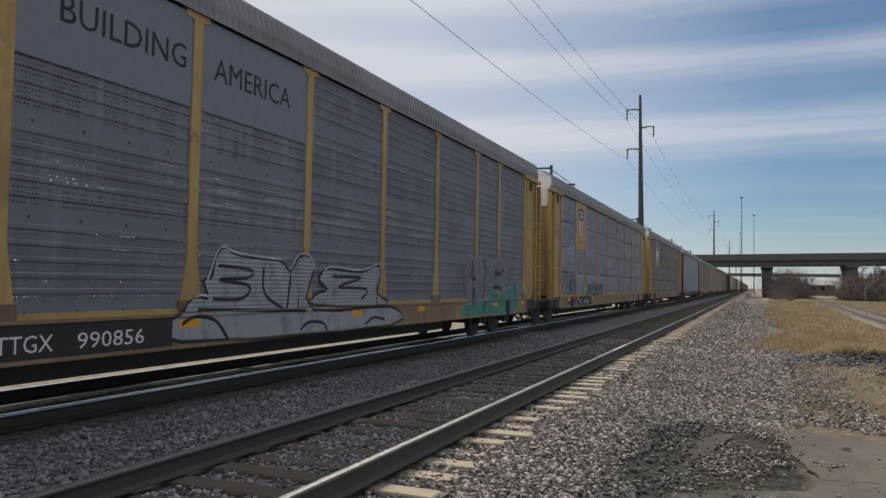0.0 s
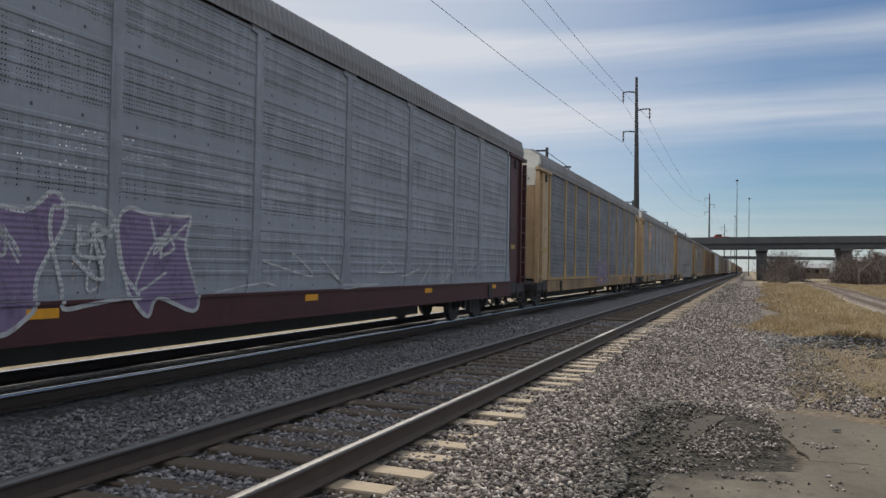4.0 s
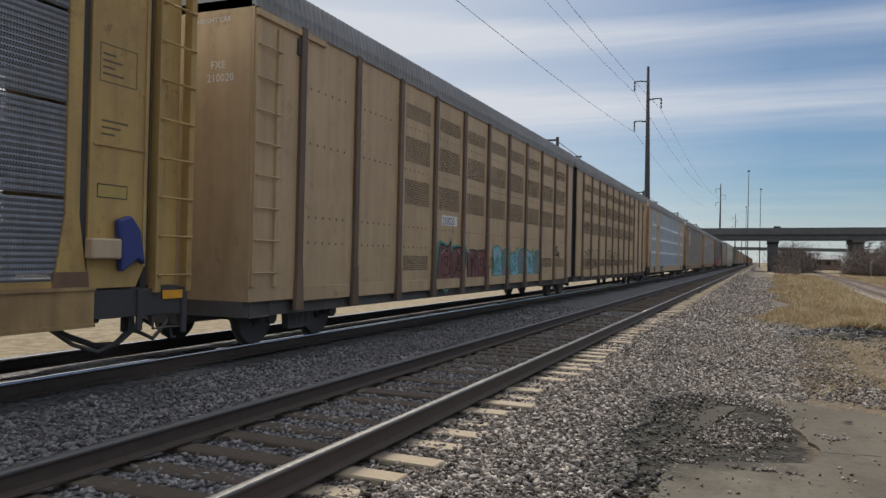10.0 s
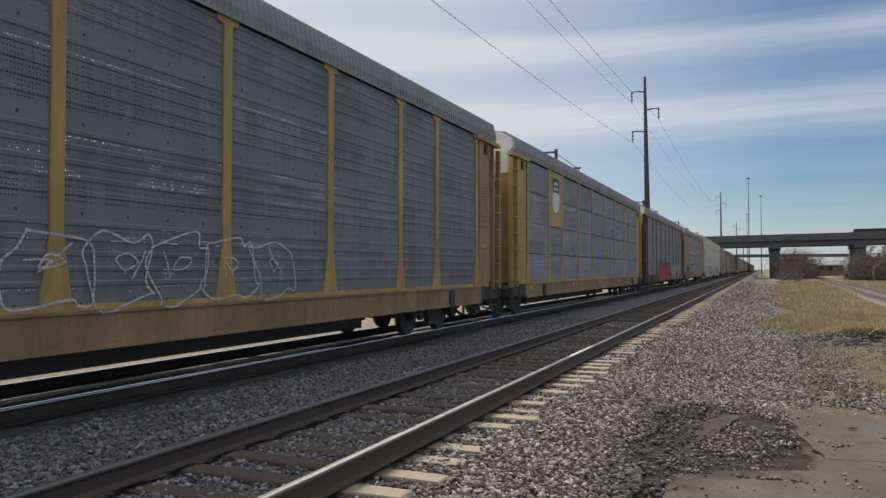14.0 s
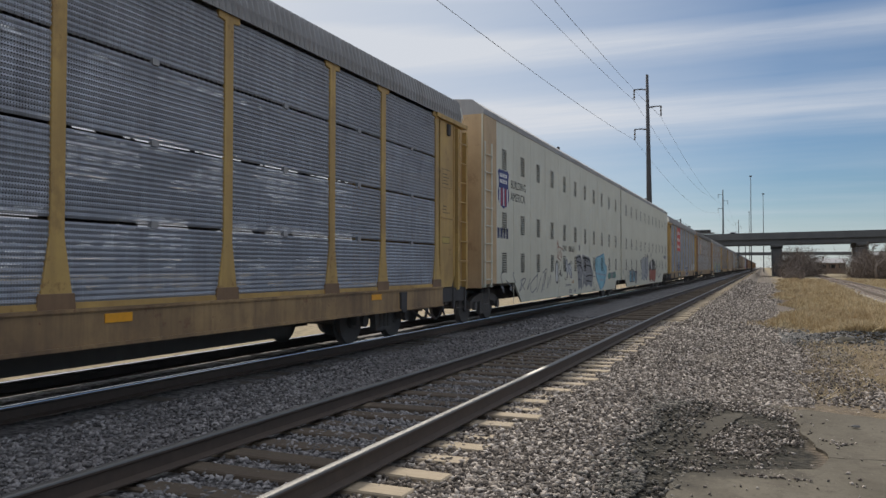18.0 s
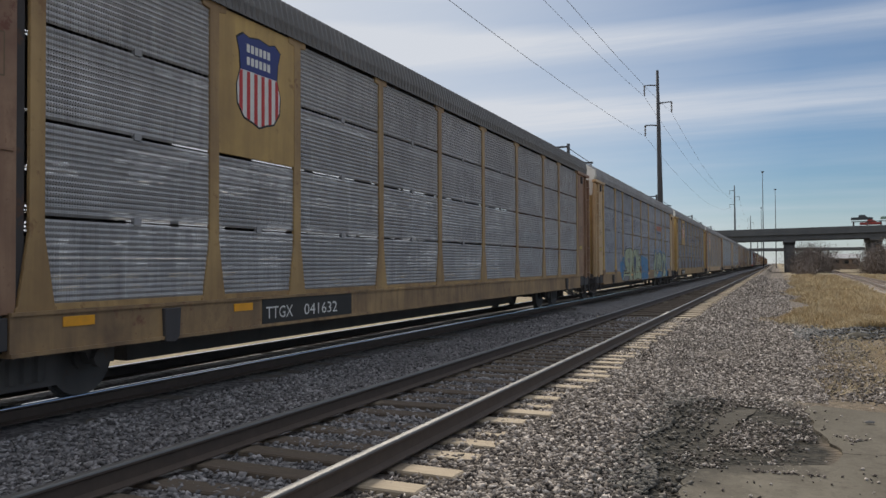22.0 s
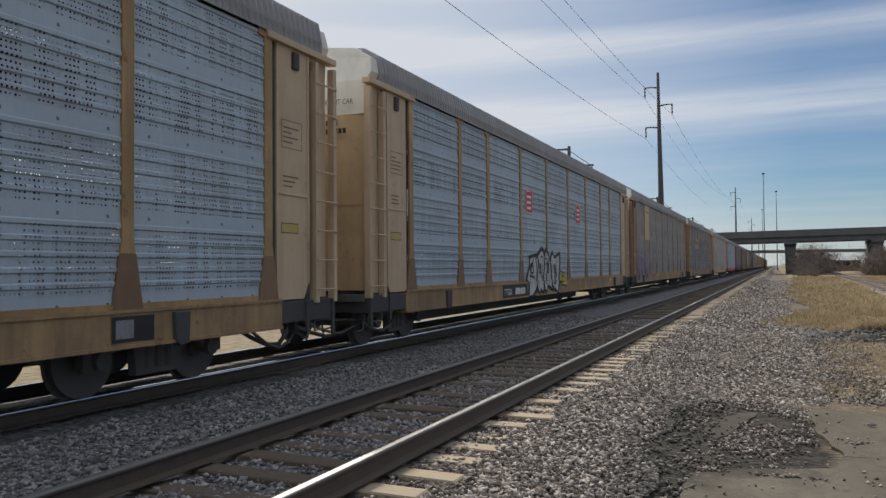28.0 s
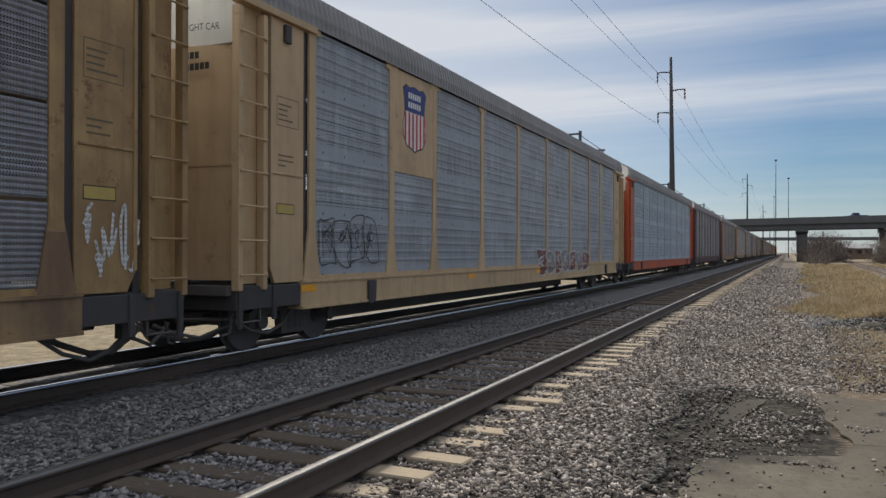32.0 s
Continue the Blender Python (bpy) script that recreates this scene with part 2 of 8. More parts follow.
SILL = paint("grimy_yellow_sill", (0.43, 0.285, 0.135), (0.115, 0.072, 0.05), 1.0, rust=(0.17, 0.075, 0.045), rusty=0.95)
SOOT = paint("sooty_steel", (0.065, 0.062, 0.066), (0.035, 0.032, 0.032), 0.6, rough=0.8, rusty=0.25)
FOOT = paint("dirty_brown_post_foot", (0.25, 0.155, 0.085), (0.11, 0.065, 0.042), 0.8, rusty=0.6)
NAVY_DARK = paint("dark_navy_sheet", (0.012, 0.013, 0.026), (0.025, 0.024, 0.028), 0.5, rusty=0.1)
FADED = flat_paint("faded_grey_field", (0.21, 0.23, 0.27))
PALE_BAND = flat_paint("pale_band", (0.66, 0.70, 0.76))
FADED_INK = flat_paint("faded_dark_lettering", (0.13, 0.095, 0.05))
NOTICE = flat_paint("dull_yellow_notice", (0.45, 0.34, 0.10))
BROWN = paint("brown_paint", (0.27, 0.12, 0.06), (0.07, 0.04, 0.03), 0.6)
MAROON = paint("maroon_paint", (0.085, 0.022, 0.026), (0.035, 0.02, 0.02), 0.5)
ORANGE = paint("orange_red_paint", (0.50, 0.085, 0.025), (0.2, 0.06, 0.03), 0.35)
WHITE = paint("white_paint", (0.72, 0.71, 0.66), (0.32, 0.30, 0.25), 0.28, rusty=0.1)
CREAM = paint("cream_paint", (0.60, 0.59, 0.505), (0.38, 0.35, 0.27), 0.35, rough=0.5, rusty=0.05)
ROOF = paint("galvanised_roof", (0.34, 0.345, 0.365), (0.19, 0.185, 0.18), 0.6, rough=0.8, rusty=0.08)
MESH_PLAIN = paint("bare_galvanised", (0.40, 0.43, 0.47), (0.22, 0.22, 0.23), 0.5, rough=0.5, rusty=0.05)
ROOF_DARK = paint("dark_roof", (0.19, 0.185, 0.185), (0.085, 0.08, 0.075), 0.6, rusty=0.15)
IRON = paint("grimy_iron", (0.13, 0.12, 0.115), (0.075, 0.068, 0.065), 0.6, rough=0.8, rusty=0.3)
BLACK = paint("black_plate", (0.018, 0.018, 0.019), (0.05, 0.045, 0.04), 0.3, rusty=0.1)
DARKPOST = paint("weathered_brown_post", (0.20, 0.13, 0.085), (0.075, 0.048, 0.035), 0.9)
MESH_DARK = sheet("fine_punched_sheet", (0.42, 0.455, 0.53), (0.19, 0.20, 0.225), 0.032, 0.029, 0.20, 0.5, column=False)
MESH_BLUE = sheet("punched_sheet", (0.43, 0.465, 0.52), (0.205, 0.215, 0.235), 0.04, 0.05, 0.19)
MESH_CHALK = sheet("chalky_punched_sheet", (0.51, 0.51, 0.52), (0.22, 0.22, 0.225), 0.032, 0.029, 0.19, 0.65, column=False)
MESH_SLATE = sheet("slate_punched_sheet", (0.355, 0.385, 0.445), (0.15, 0.157, 0.178), 0.04, 0.05, 0.19)
MESH_DIM = sheet("dim_punched_sheet", (0.255, 0.27, 0.305), (0.12, 0.12, 0.128), 0.04, 0.05, 0.19)
MESH_DUSK = sheet("dim_fine_punched_sheet", (0.29, 0.305, 0.345), (0.13, 0.132, 0.142), 0.032, 0.029, 0.20, 0.5, column=False)
MESH_LIGHT = sheet("pale_punched_sheet", (0.435, 0.530, 0.619), (0.30, 0.315, 0.345), 0.05, 0.06, 0.24, 0.3)
MESH_BROWN = sheet("brownish_punched_sheet", (0.33, 0.32, 0.325), (0.135, 0.124, 0.118), 0.04, 0.05, 0.19)
MESH_FAR = sheet("far_punched_sheet", (0.25, 0.25, 0.26), (0.12, 0.115, 0.11), 0.0425, 0.0565, 0.36, column=False, patchy=True)
# near-black fills: the shade inside cars and holes is put into the colour
BACKING = Mat("interior_shade", 0.9).color((0.012, 0.012, 0.013)).m
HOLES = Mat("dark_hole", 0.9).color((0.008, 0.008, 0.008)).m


P_WHITE = flat_paint("white_lettering", (0.72, 0.72, 0.70))
P_BLACK = flat_paint("black_lettering", (0.015, 0.015, 0.016))
P_BLUE = flat_paint("blue_sign_paint", (0.035, 0.05, 0.20))
P_RED = flat_paint("red_sign_paint", (0.50, 0.045, 0.045))
P_SIGNAL = flat_paint("amber_reflector", (0.80, 0.36, 0.02), 0.35)

# ballast: crushed stone, pale and dark chips, one colour to each chip
k = Mat("crushed_stone", 0.9, spec=0.25)
geo = k.n.new("ShaderNodeNewGeometry")
g = geo.outputs["Random Per Island"]
c = k.blend(k.ramp(g, 0.0, 0.55), (0.03, 0.027, 0.025), (0.145, 0.125, 0.11))
c = k.blend(k.ramp(g, 0.6, 1.0), c, (0.62, 0.56, 0.51))
c = k.blend(k.math("MULTIPLY", k.noise(40, 3), 0.4), c, (0.16, 0.13, 0.115))
k.color(c).bump(k.noise(60, 3), 0.3, 0.004)
STONE = k.m
# ballast left of the sunlit edge: grime, with shade put into the colour
k = Mat("grimy_shaded_stone", 0.9, spec=0.2)
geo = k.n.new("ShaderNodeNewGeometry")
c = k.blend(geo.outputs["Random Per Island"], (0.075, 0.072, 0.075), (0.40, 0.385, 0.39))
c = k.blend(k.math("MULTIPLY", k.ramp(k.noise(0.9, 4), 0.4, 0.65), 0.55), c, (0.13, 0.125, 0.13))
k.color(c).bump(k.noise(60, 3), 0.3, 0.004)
STONE_SHADED = k.m

# the ground sheet: ballast along the tracks, bare dirt, dry grass further out
k = Mat("ground_mix", 0.95, spec=0.15)
sp = k.n.new("ShaderNodeSeparateXYZ")
k.l.new(k.tc.outputs["Object"], sp.inputs[0])
vor = k.n.new("ShaderNodeTexVoronoi")
vor.inputs["Scale"].default_value = 19.0
k.l.new(k.tc.outputs["Object"], vor.inputs["Vector"])
chip = k.n.new("ShaderNodeSeparateColor")
k.l.new(vor.outputs["Color"], chip.inputs[0])
# gravel toned down: the shade in gaps between loose stones is in its colour
grav = k.blend(chip.outputs[0], (0.03, 0.026, 0.022), (0.22, 0.185, 0.155))
grav = k.blend(k.ramp(k.noise(0.5, 4), 0.45, 0.65), grav, k.blend(chip.outputs[1], (0.07, 0.058, 0.05), (0.19, 0.16, 0.14)))
dirt = k.blend(k.ramp(k.noise(2.5, 7, 0.75), 0.3, 0.7), (0.07, 0.052, 0.034), (0.18, 0.135, 0.085))
dirt = k.blend(k.math("MULTIPLY", k.ramp(k.noise(14, 6, 0.75), 0.5, 0.62), 0.6), dirt, (0.26, 0.205, 0.13))
dirt = k.blend(k.math("MULTIPLY", k.ramp(k.noise(22, 4, 0.7), 0.6, 0.66), 0.7), dirt, (0.045, 0.035, 0.025))
grass = k.blend(k.ramp(k.noise(3.0, 7, 0.75), 0.35, 0.68), (0.14, 0.112, 0.07), (0.34, 0.28, 0.185))
wob = k.math("MULTIPLY", k.math("SUBTRACT", k.noise(0.35, 4), 0.5), 2.4)
x = k.math("ADD", sp.outputs["X"], wob)
to_dirt = k.ramp(k.math("ADD", x, k.math("MULTIPLY", k.noise(3, 6, 0.75), 1.6)), 0.7, 2.2)
far_grass = k.ramp(k.math("ADD", sp.outputs["Y"], k.math("MULTIPLY", wob, 2.0)), 18.0, 24.0)
right = k.math("MULTIPLY", k.ramp(k.math("ADD", x, k.math("MULTIPLY", k.noise(4, 6, 0.75), 2.0)), 2.2, 3.8), far_grass)
left = k.ramp(k.math("MULTIPLY", x, -1.0), 10.6, 11.8)
# bed left of the near rail: grime, plus the train's shade in the colour
grime_shade = k.ramp(k.math("ADD", sp.outputs["X"], k.math("MULTIPLY", k.noise(2.0, 4), 0.3)), -2.55, -2.95)
grav = k.blend(grime_shade, grav, k.blend(chip.outputs[0], (0.08, 0.077, 0.08), (0.26, 0.25, 0.252)))
to_dirt = k.math("MULTIPLY", to_dirt, k.math("SUBTRACT", 1.0, far_grass))
c = k.blend(to_dirt, grav, dirt)
hx = k.math("DIVIDE", k.math("ADD", sp.outputs["X"], 0.42), 0.86)
hy = k.math("DIVIDE", k.math("SUBTRACT", sp.outputs["Y"], 8.4), 2.9)
hollow = k.math("ADD", k.math("ADD", k.math("MULTIPLY", hx, hx), k.math("MULTIPLY", hy, hy)), k.math("MULTIPLY", k.noise(2.2, 6, 0.7), 1.2))
wet = k.blend(k.ramp(k.noise(7, 6, 0.7), 0.4, 0.65), (0.014, 0.014, 0.012), (0.06, 0.053, 0.043))
c = k.blend(k.ramp(hollow, 1.9, 1.45), c, wet)
c = k.blend(right, c, grass)
c = k.blend(left, c, grass)
k.color(c)
h = k.math("ADD", k.math("MULTIPLY", vor.outputs["Distance"], 1.0), k.noise(6, 6))
k.bump(h, 0.7, 0.03)
GROUND = k.m

k = Mat("old_concrete", 0.92, spec=0.14)
c = k.blend(k.ramp(k.noise(1.6, 7, 0.7), 0.3, 0.7), (0.085, 0.075, 0.06), (0.165, 0.148, 0.118))
c = k.blend(k.math("MULTIPLY", k.ramp(k.noise(0.8, 5, 0.7), 0.48, 0.62), 0.6), c, (0.06, 0.052, 0.04))
c = k.blend(k.math("MULTIPLY", k.ramp(k.noise(12, 5, 0.75), 0.52, 0.66), 0.5), c, (0.055, 0.048, 0.038))
c = k.blend(k.math("MULTIPLY", k.ramp(k.noise(30, 3, 0.7), 0.6, 0.68), 0.5), c, (0.22, 0.20, 0.17))
sp = k.n.new("ShaderNodeSeparateXYZ")
k.l.new(k.tc.outputs["Object"], sp.inputs[0])
soil = k.math("SUBTRACT", k.noise(1.9, 7, 0.7), k.math("MULTIPLY", sp.outputs["X"], 0.22))
soil = k.math("SUBTRACT", soil, k.math("MULTIPLY", k.ramp(sp.outputs["Y"], 7.3, 6.5), 0.2))
c = k.blend(k.math("MULTIPLY", k.ramp(soil, 0.44, 0.58), 0.8), c, (0.04, 0.036, 0.03))
k.color(c).bump(k.noise(30, 6, 0.7), 0.3, 0.01)
CONCRETE = k.m
k = Mat("bridge_concrete", 0.9, spec=0.2)
k.color(k.blend(k.noise(0.4, 6, 0.7, (1, 1, 0.3)), (0.075, 0.078, 0.082), (0.15, 0.152, 0.155)))
BRIDGE = k.m
k = Mat("weathered_tie", 0.9, spec=0.2)
c = k.blend(k.noise(3, 5, 0.65, (1, 12, 6), per_object=30), (0.24, 0.185, 0.125), (0.46, 0.385, 0.285))
c = k.blend(k.math("MULTIPLY", k.oi.outputs["Random"], 0.45), c, (0.36, 0.30, 0.23))
sp = k.n.new("ShaderNodeSeparateXYZ")
k.l.new(k.tc.outputs["Object"], sp.inputs[0])
# dark between the rails: grease, with the train's shade put into the colour
oil_shade = k.math("ADD", k.math("ABSOLUTE", sp.outputs["X"]), k.math("MULTIPLY", k.noise(5, 4), 0.25))
c = k.blend(k.math("MULTIPLY", k.ramp(oil_shade, 1.02, 0.85), 0.93), c, k.blend(k.noise(7, 5, 0.7, (1, 6, 3), per_object=20), (0.045, 0.038, 0.033), (0.15, 0.115, 0.088)))
k.color(c).bump(k.noise(4, 5, 0.7, (1, 18, 6)), 0.5, 0.012)
TIE = k.m
# evenly dark wood for the far track's ties
k = Mat("dark_tie", 0.85, spec=0.2)
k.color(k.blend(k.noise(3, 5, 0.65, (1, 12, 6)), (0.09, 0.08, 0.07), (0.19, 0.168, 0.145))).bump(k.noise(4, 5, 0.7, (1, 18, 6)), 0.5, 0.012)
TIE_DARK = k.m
k = Mat("rusty_rail", 0.75, 0.2)
k.color(k.blend(k.noise(5, 5, 0.7), (0.05, 0.038, 0.032), (0.115, 0.085, 0.068))).bump(k.noise(30, 4), 0.3, 0.003)
RUST = k.m
k = Mat("polished_rail_head", 0.6, 1.0)
k.color(k.blend(k.noise(3, 4, 0.6, (6, 0.2, 1)), (0.17, 0.165, 0.16), (0.27, 0.265, 0.26)))
SHINY = k.m
k = Mat("mirror_worn_rail_head", 0.1, 1.0)
k.color(k.blend(k.noise(3, 4, 0.6, (6, 0.2, 1)), (0.52, 0.52, 0.53), (0.68, 0.68, 0.68)))
BRIGHT = k.m
k = Mat("steel_pole", 0.8, 0.0, 0.3)
k.color(k.blend(k.noise(2, 4), (0.045, 0.046, 0.052), (0.085, 0.086, 0.094)))
POLE = k.m
k = Mat("dry_grass", 0.9, spec=0.1)
geo = k.n.new("ShaderNodeNewGeometry")
c = k.blend(geo.outputs["Random Per Island"], (0.34, 0.26, 0.15), (0.64, 0.53, 0.35))
c = k.blend(k.math("MULTIPLY", k.ramp(k.noise(0.35, 5, 0.65, (1, 0.5, 1)), 0.45, 0.65), 0.6), c, (0.30, 0.21, 0.115))
c = k.blend(k.math("MULTIPLY", k.ramp(k.noise(0.8, 4, 0.65, (1, 0.4, 1)), 0.55, 0.7), 0.5), c, (0.52, 0.47, 0.34))
k.color(c)
STRAW = k.m
k = Mat("bare_twigs", 0.9, spec=0.1)
geo = k.n.new("ShaderNodeNewGeometry")
k.color(k.blend(geo.outputs["Random Per Island"], (0.09, 0.075, 0.068), (0.25, 0.21, 0.185)))
TWIG = k.m

# ---- mesh tools ----


class M:
    """Collects vertices and faces for one mesh."""

    def __init__(self):
        self.v, self.f = [], []

    def add(self, v, f):
        n = len(self.v)
        self.v += [tuple(p) for p in v]
        self.f += [tuple(i + n for i in q) for q in f]
        return self

    def box(self, x0, x1, y0, y1, z0, z1):
        return self.add([(x, y, z) for x in (x0, x1) for y in (y0, y1) for z in (z0, z1)],
                        [(0, 1, 3, 2), (4, 6, 7, 5), (0, 4, 5, 1), (2, 3, 7, 6), (0, 2, 6, 4), (1, 5, 7, 3)])

    def prism(self, ring, axis, a, b):
        """A closed outline pushed along an axis from a to b."""
        def put(p, s):
            return (s, *p) if axis == 0 else (p[0], s, p[1]) if axis == 1 else (*p, s)
        n = len(ring)
        self.add([put(p, s) for s in (a, b) for p in ring],
                 [(i, (i + 1) % n, n + (i + 1) % n, n + i) for i in range(n)] + [tuple(range(n))[::-1], tuple(range(n, 2 * n))])
        return self

    def tube(self, path, r, sides=6, r1=None):
        path = [Vector(p) for p in path]
        rings = []
        for i, p in enumerate(path):
            d = (path[min(i + 1, len(path) - 1)] - path[max(i - 1, 0)]).normalized()
            a = d.orthogonal().normalized() if abs(d.z) > 0.95 else d.cross(Vector((0, 0, 1))).normalized()
            b = d.cross(a)
            q = r if r1 is None else r + (r1 - r) * i / (len(path) - 1)
            rings += [p + q * (math.cos(t) * a + math.sin(t) * b) for t in (2 * math.pi * s / sides for s in range(sides))]
        f = [(i * sides + j, i * sides + (j + 1) % sides, (i + 1) * sides + (j + 1) % sides, (i + 1) * sides + j)
             for i in range(len(path) - 1) for j in range(sides)]
        f += [tuple(range(sides))[::-1], tuple(range((len(path) - 1) * sides, len(path) * sides))]
        return self.add(rings, f)

    def disc(self, c, r, axis, h, sides=16):
        ring = [(r * math.cos(2 * math.pi * i / sides), r * math.sin(2 * math.pi * i / sides)) for i in range(sides)]
        if axis == 0:
            return self.prism([(c[1] + a, c[2] + b) for a, b in ring], 0, c[0] - h / 2, c[0] + h / 2)
        if axis == 1:
            return self.prism([(c[0] + a, c[2] + b) for a, b in ring], 1, c[1] - h / 2, c[1] + h / 2)
        return self.prism([(c[0] + a, c[1] + b) for a, b in ring], 2, c[2] - h / 2, c[2] + h / 2)

    def mesh(self, name, mat, bevel=0.0, smooth=False):
        me = bpy.data.meshes.new(name)
        me.from_pydata(self.v, [], self.f)
        bm = bmesh.new()
        bm.from_mesh(me)
        if bevel:
            bmesh.ops.bevel(bm, geom=bm.edges[:], offset=bevel, segments=1, affect="EDGES")
        bmesh.ops.recalc_face_normals(bm, faces=bm.faces)
        bm.to_mesh(me)
        bm.free()
        me.materials.append(mat)
        if smooth:
            me.polygons.foreach_set("use_smooth", [True] * len(me.polygons))
        return me


def fast_mesh(name, verts, faces, mat):
    """A large mesh straight from arrays; faces is an (n, k) array."""
    me = bpy.data.meshes.new(name)
    n, kk = faces.shape
    me.vertices.add(len(verts))
    me.vertices.foreach_set("co", np.asarray(verts, np.float32).ravel())
    me.loops.add(n * kk)
    me.loops.foreach_set("vertex_index", faces.astype(np.int32).ravel())
    me.polygons.add(n)
    me.polygons.foreach_set("loop_start", np.arange(0, n * kk, kk, dtype=np.int32))
    me.update(calc_edges=True)
    me.validate()
    me.materials.append(mat)
    return me


def part(name, data, parent, label="", at=None):
    ob = new(name, data)
    ob.parent = parent
    if at is not None:
        ob.location = at
    if label:
        ob["label"] = label
    return ob


def thing(name, label, category, group="", kind="", at=(0, 0, 0)):
    ob = new(name)
    ob.location = at
    ob.empty_display_size = 0.3
    return tagged(ob, label, category, group, kind)


# lettering, made while the scene is still small
WORDS = ["BUILDING", "AMERICA", "TTGX", "TTX", "990856", "961903", "255972", "695600", "157567", "973250", "041632", "88081", "CMO", "FXE", "800063", "210020",
         "LD LMT", "EXCESS", "HEIGHT", "CAR", "HEIGHT CAR", "UNIT A", "UNIT B", "We will", "deliver"]
TEXT = {}
_made = []
for w in WORDS:
    cu = bpy.data.curves.new("lettering", "FONT")
    cu.body, cu.size, cu.offset = w, 1.0, 0.0
    cu.resolution_u = 2
    _made.append((w, new("lettering", cu)))
bpy.context.view_layer.update()
_dg = bpy.context.evaluated_depsgraph_get()
for w, ob in _made:
    me = ob.evaluated_get(_dg).to_mesh()
    vv = [(v.co.x, v.co.y) for v in me.vertices]
    TEXT[w] = (vv, [tuple(q.vertices) for q in me.polygons], max(a for a, _ in vv))
for w, ob in _made:
    cu = ob.data
    bpy.data.objects.remove(ob)
    bpy.data.curves.remove(cu)

# ---- ground ----
TRACK_NEAR, TRACK_FAR = -3.615, -7.95
HALF_GAUGE = 0.753


def ground_z(x, y):
    """Height of the ground sheet: flat ballast bed, a low shoulder, a flat verge that falls gently with distance."""
    bed = -0.235
    far = -0.36 - 0.75 * np.clip((y - 30) / 160.0, 0, 1)
    t = np.clip((x + 1.9) / 1.3, 0, 1)
    t = t * t * (3 - 2 * t)
    z = bed + (far - bed) * t
    s = np.clip((-x - 10.2) / 1.6, 0, 1)
    z = np.where(x < -6, bed + (-0.75 - bed) * s * s * (3 - 2 * s), z)
    # a shallow ditch in the trough between the two beds
    z = z - 0.05 * np.exp(-((x + 5.8) / 0.5) ** 2)
    return z


xs = np.unique(np.concatenate([np.linspace(-14, 4, 73), np.linspace(4, 30, 27), np.geomspace(30, 1500, 22), -np.geomspace(14, 1500, 22)]))
ys = np.unique(np.concatenate([np.linspace(-6, 40, 185), np.linspace(40, 260, 90), np.geomspace(260, 3500, 24), -np.geomspace(6, 900, 22)]))
gx, gy = np.meshgrid(xs, ys)
gzz = ground_z(gx, gy)
rise = np.array([[noise.noise((a * 0.5, b * 0.5, 0.0)) + 0.5 * noise.noise((a * 1.7, b * 1.7, 3.0)) if (-20 < a < 40 and -10 < b < 260) else 0.0
                  for a in xs] for b in ys])
gzz = gzz + rise * np.where(gx > -1.6, 0.035, 0.012)
iy, ix = np.meshgrid(np.arange(len(ys) - 1), np.arange(len(xs) - 1), indexing="ij")
b0 = (iy * len(xs) + ix).ravel()
faces = np.stack([b0, b0 + 1, b0 + 1 + len(xs), b0 + len(xs)], 1)
ground = new("ground", fast_mesh("ground", np.stack([gx.ravel(), gy.ravel(), gzz.ravel()], 1), faces, GROUND))
tagged(ground, "gravel railway bed, bare dirt and dry grass", "ground", kind="structure")

# ---- tracks ----
RAIL = [(-0.07, -0.17), (0.07, -0.17), (0.07, -0.158), (0.014, -0.135), (0.011, -0.045), (0.036, -0.03), (0.036, -0.006),
        (0.028, 0.0), (-0.028, 0.0), (-0.036, -0.006), (-0.036, -0.03), (-0.011, -0.045), (-0.014, -0.135), (-0.07, -0.158)]


def rail_mesh():
    m = M()
    m.prism(RAIL, 1, -900, 1800)
    return m.mesh("rail", RUST)


def head_mesh(mat):
    m = M()
    m.prism([(-0.039, -0.014), (-0.0355, -0.003), (-0.029, 0.002), (-0.02, 0.004), (0.02, 0.004), (0.029, 0.002), (0.0355, -0.003), (0.039, -0.014)], 1, -900, 1800)
    return m.mesh("running_surface", mat)


rail_me, head_me, busy_head_me = rail_mesh(), head_mesh(SHINY), head_mesh(BRIGHT)
tie_me = M().box(-1.3, 1.3, -0.115, 0.115, -0.36, -0.185).mesh("tie", TIE, 0.012)


def track(cx, label, singles, spacing=0.508, wood=None):
    tr = thing("railway_track", label, "railway track", "parallel railway tracks", at=(cx, 0, 0))
    for s in (-HALF_GAUGE, HALF_GAUGE):
        r = part("rail", rail_me, tr, at=(s, 0, 0))
        part("running_surface", busy_head_me if cx < -6 else head_me, r, "polished steel running surface")
    rnd = random.Random(int(-cx * 10))
    n0 = int(-20 / spacing)
    rest = M()
    for i in range(n0, 1400):
        y = i * spacing + rnd.uniform(-0.02, 0.02)
        a, dx = rnd.gauss(0, 0.025), rnd.gauss(0, 0.08)
        if singles and 4 <= i < 4 + singles:
            t = part("tie", tie_me, tr, at=(dx, y, rnd.uniform(-0.035, 0.0)))
            t.rotation_euler = (0, 0, a)
        else:
            rest.box(-1.3 + dx, 1.3 + dx, y - 0.115, y + 0.115, -0.36, (-0.19 if singles else -0.232) + rnd.uniform(-0.01, 0.01))
    tagged(part("tie_bed", rest.mesh("tie_bed", wood or TIE), tr, "weathered wooden ties"), kind="stuff")
    return tr


track(TRACK_NEAR - 0.03, "empty straight track on pale wooden ties in ballast", 230)
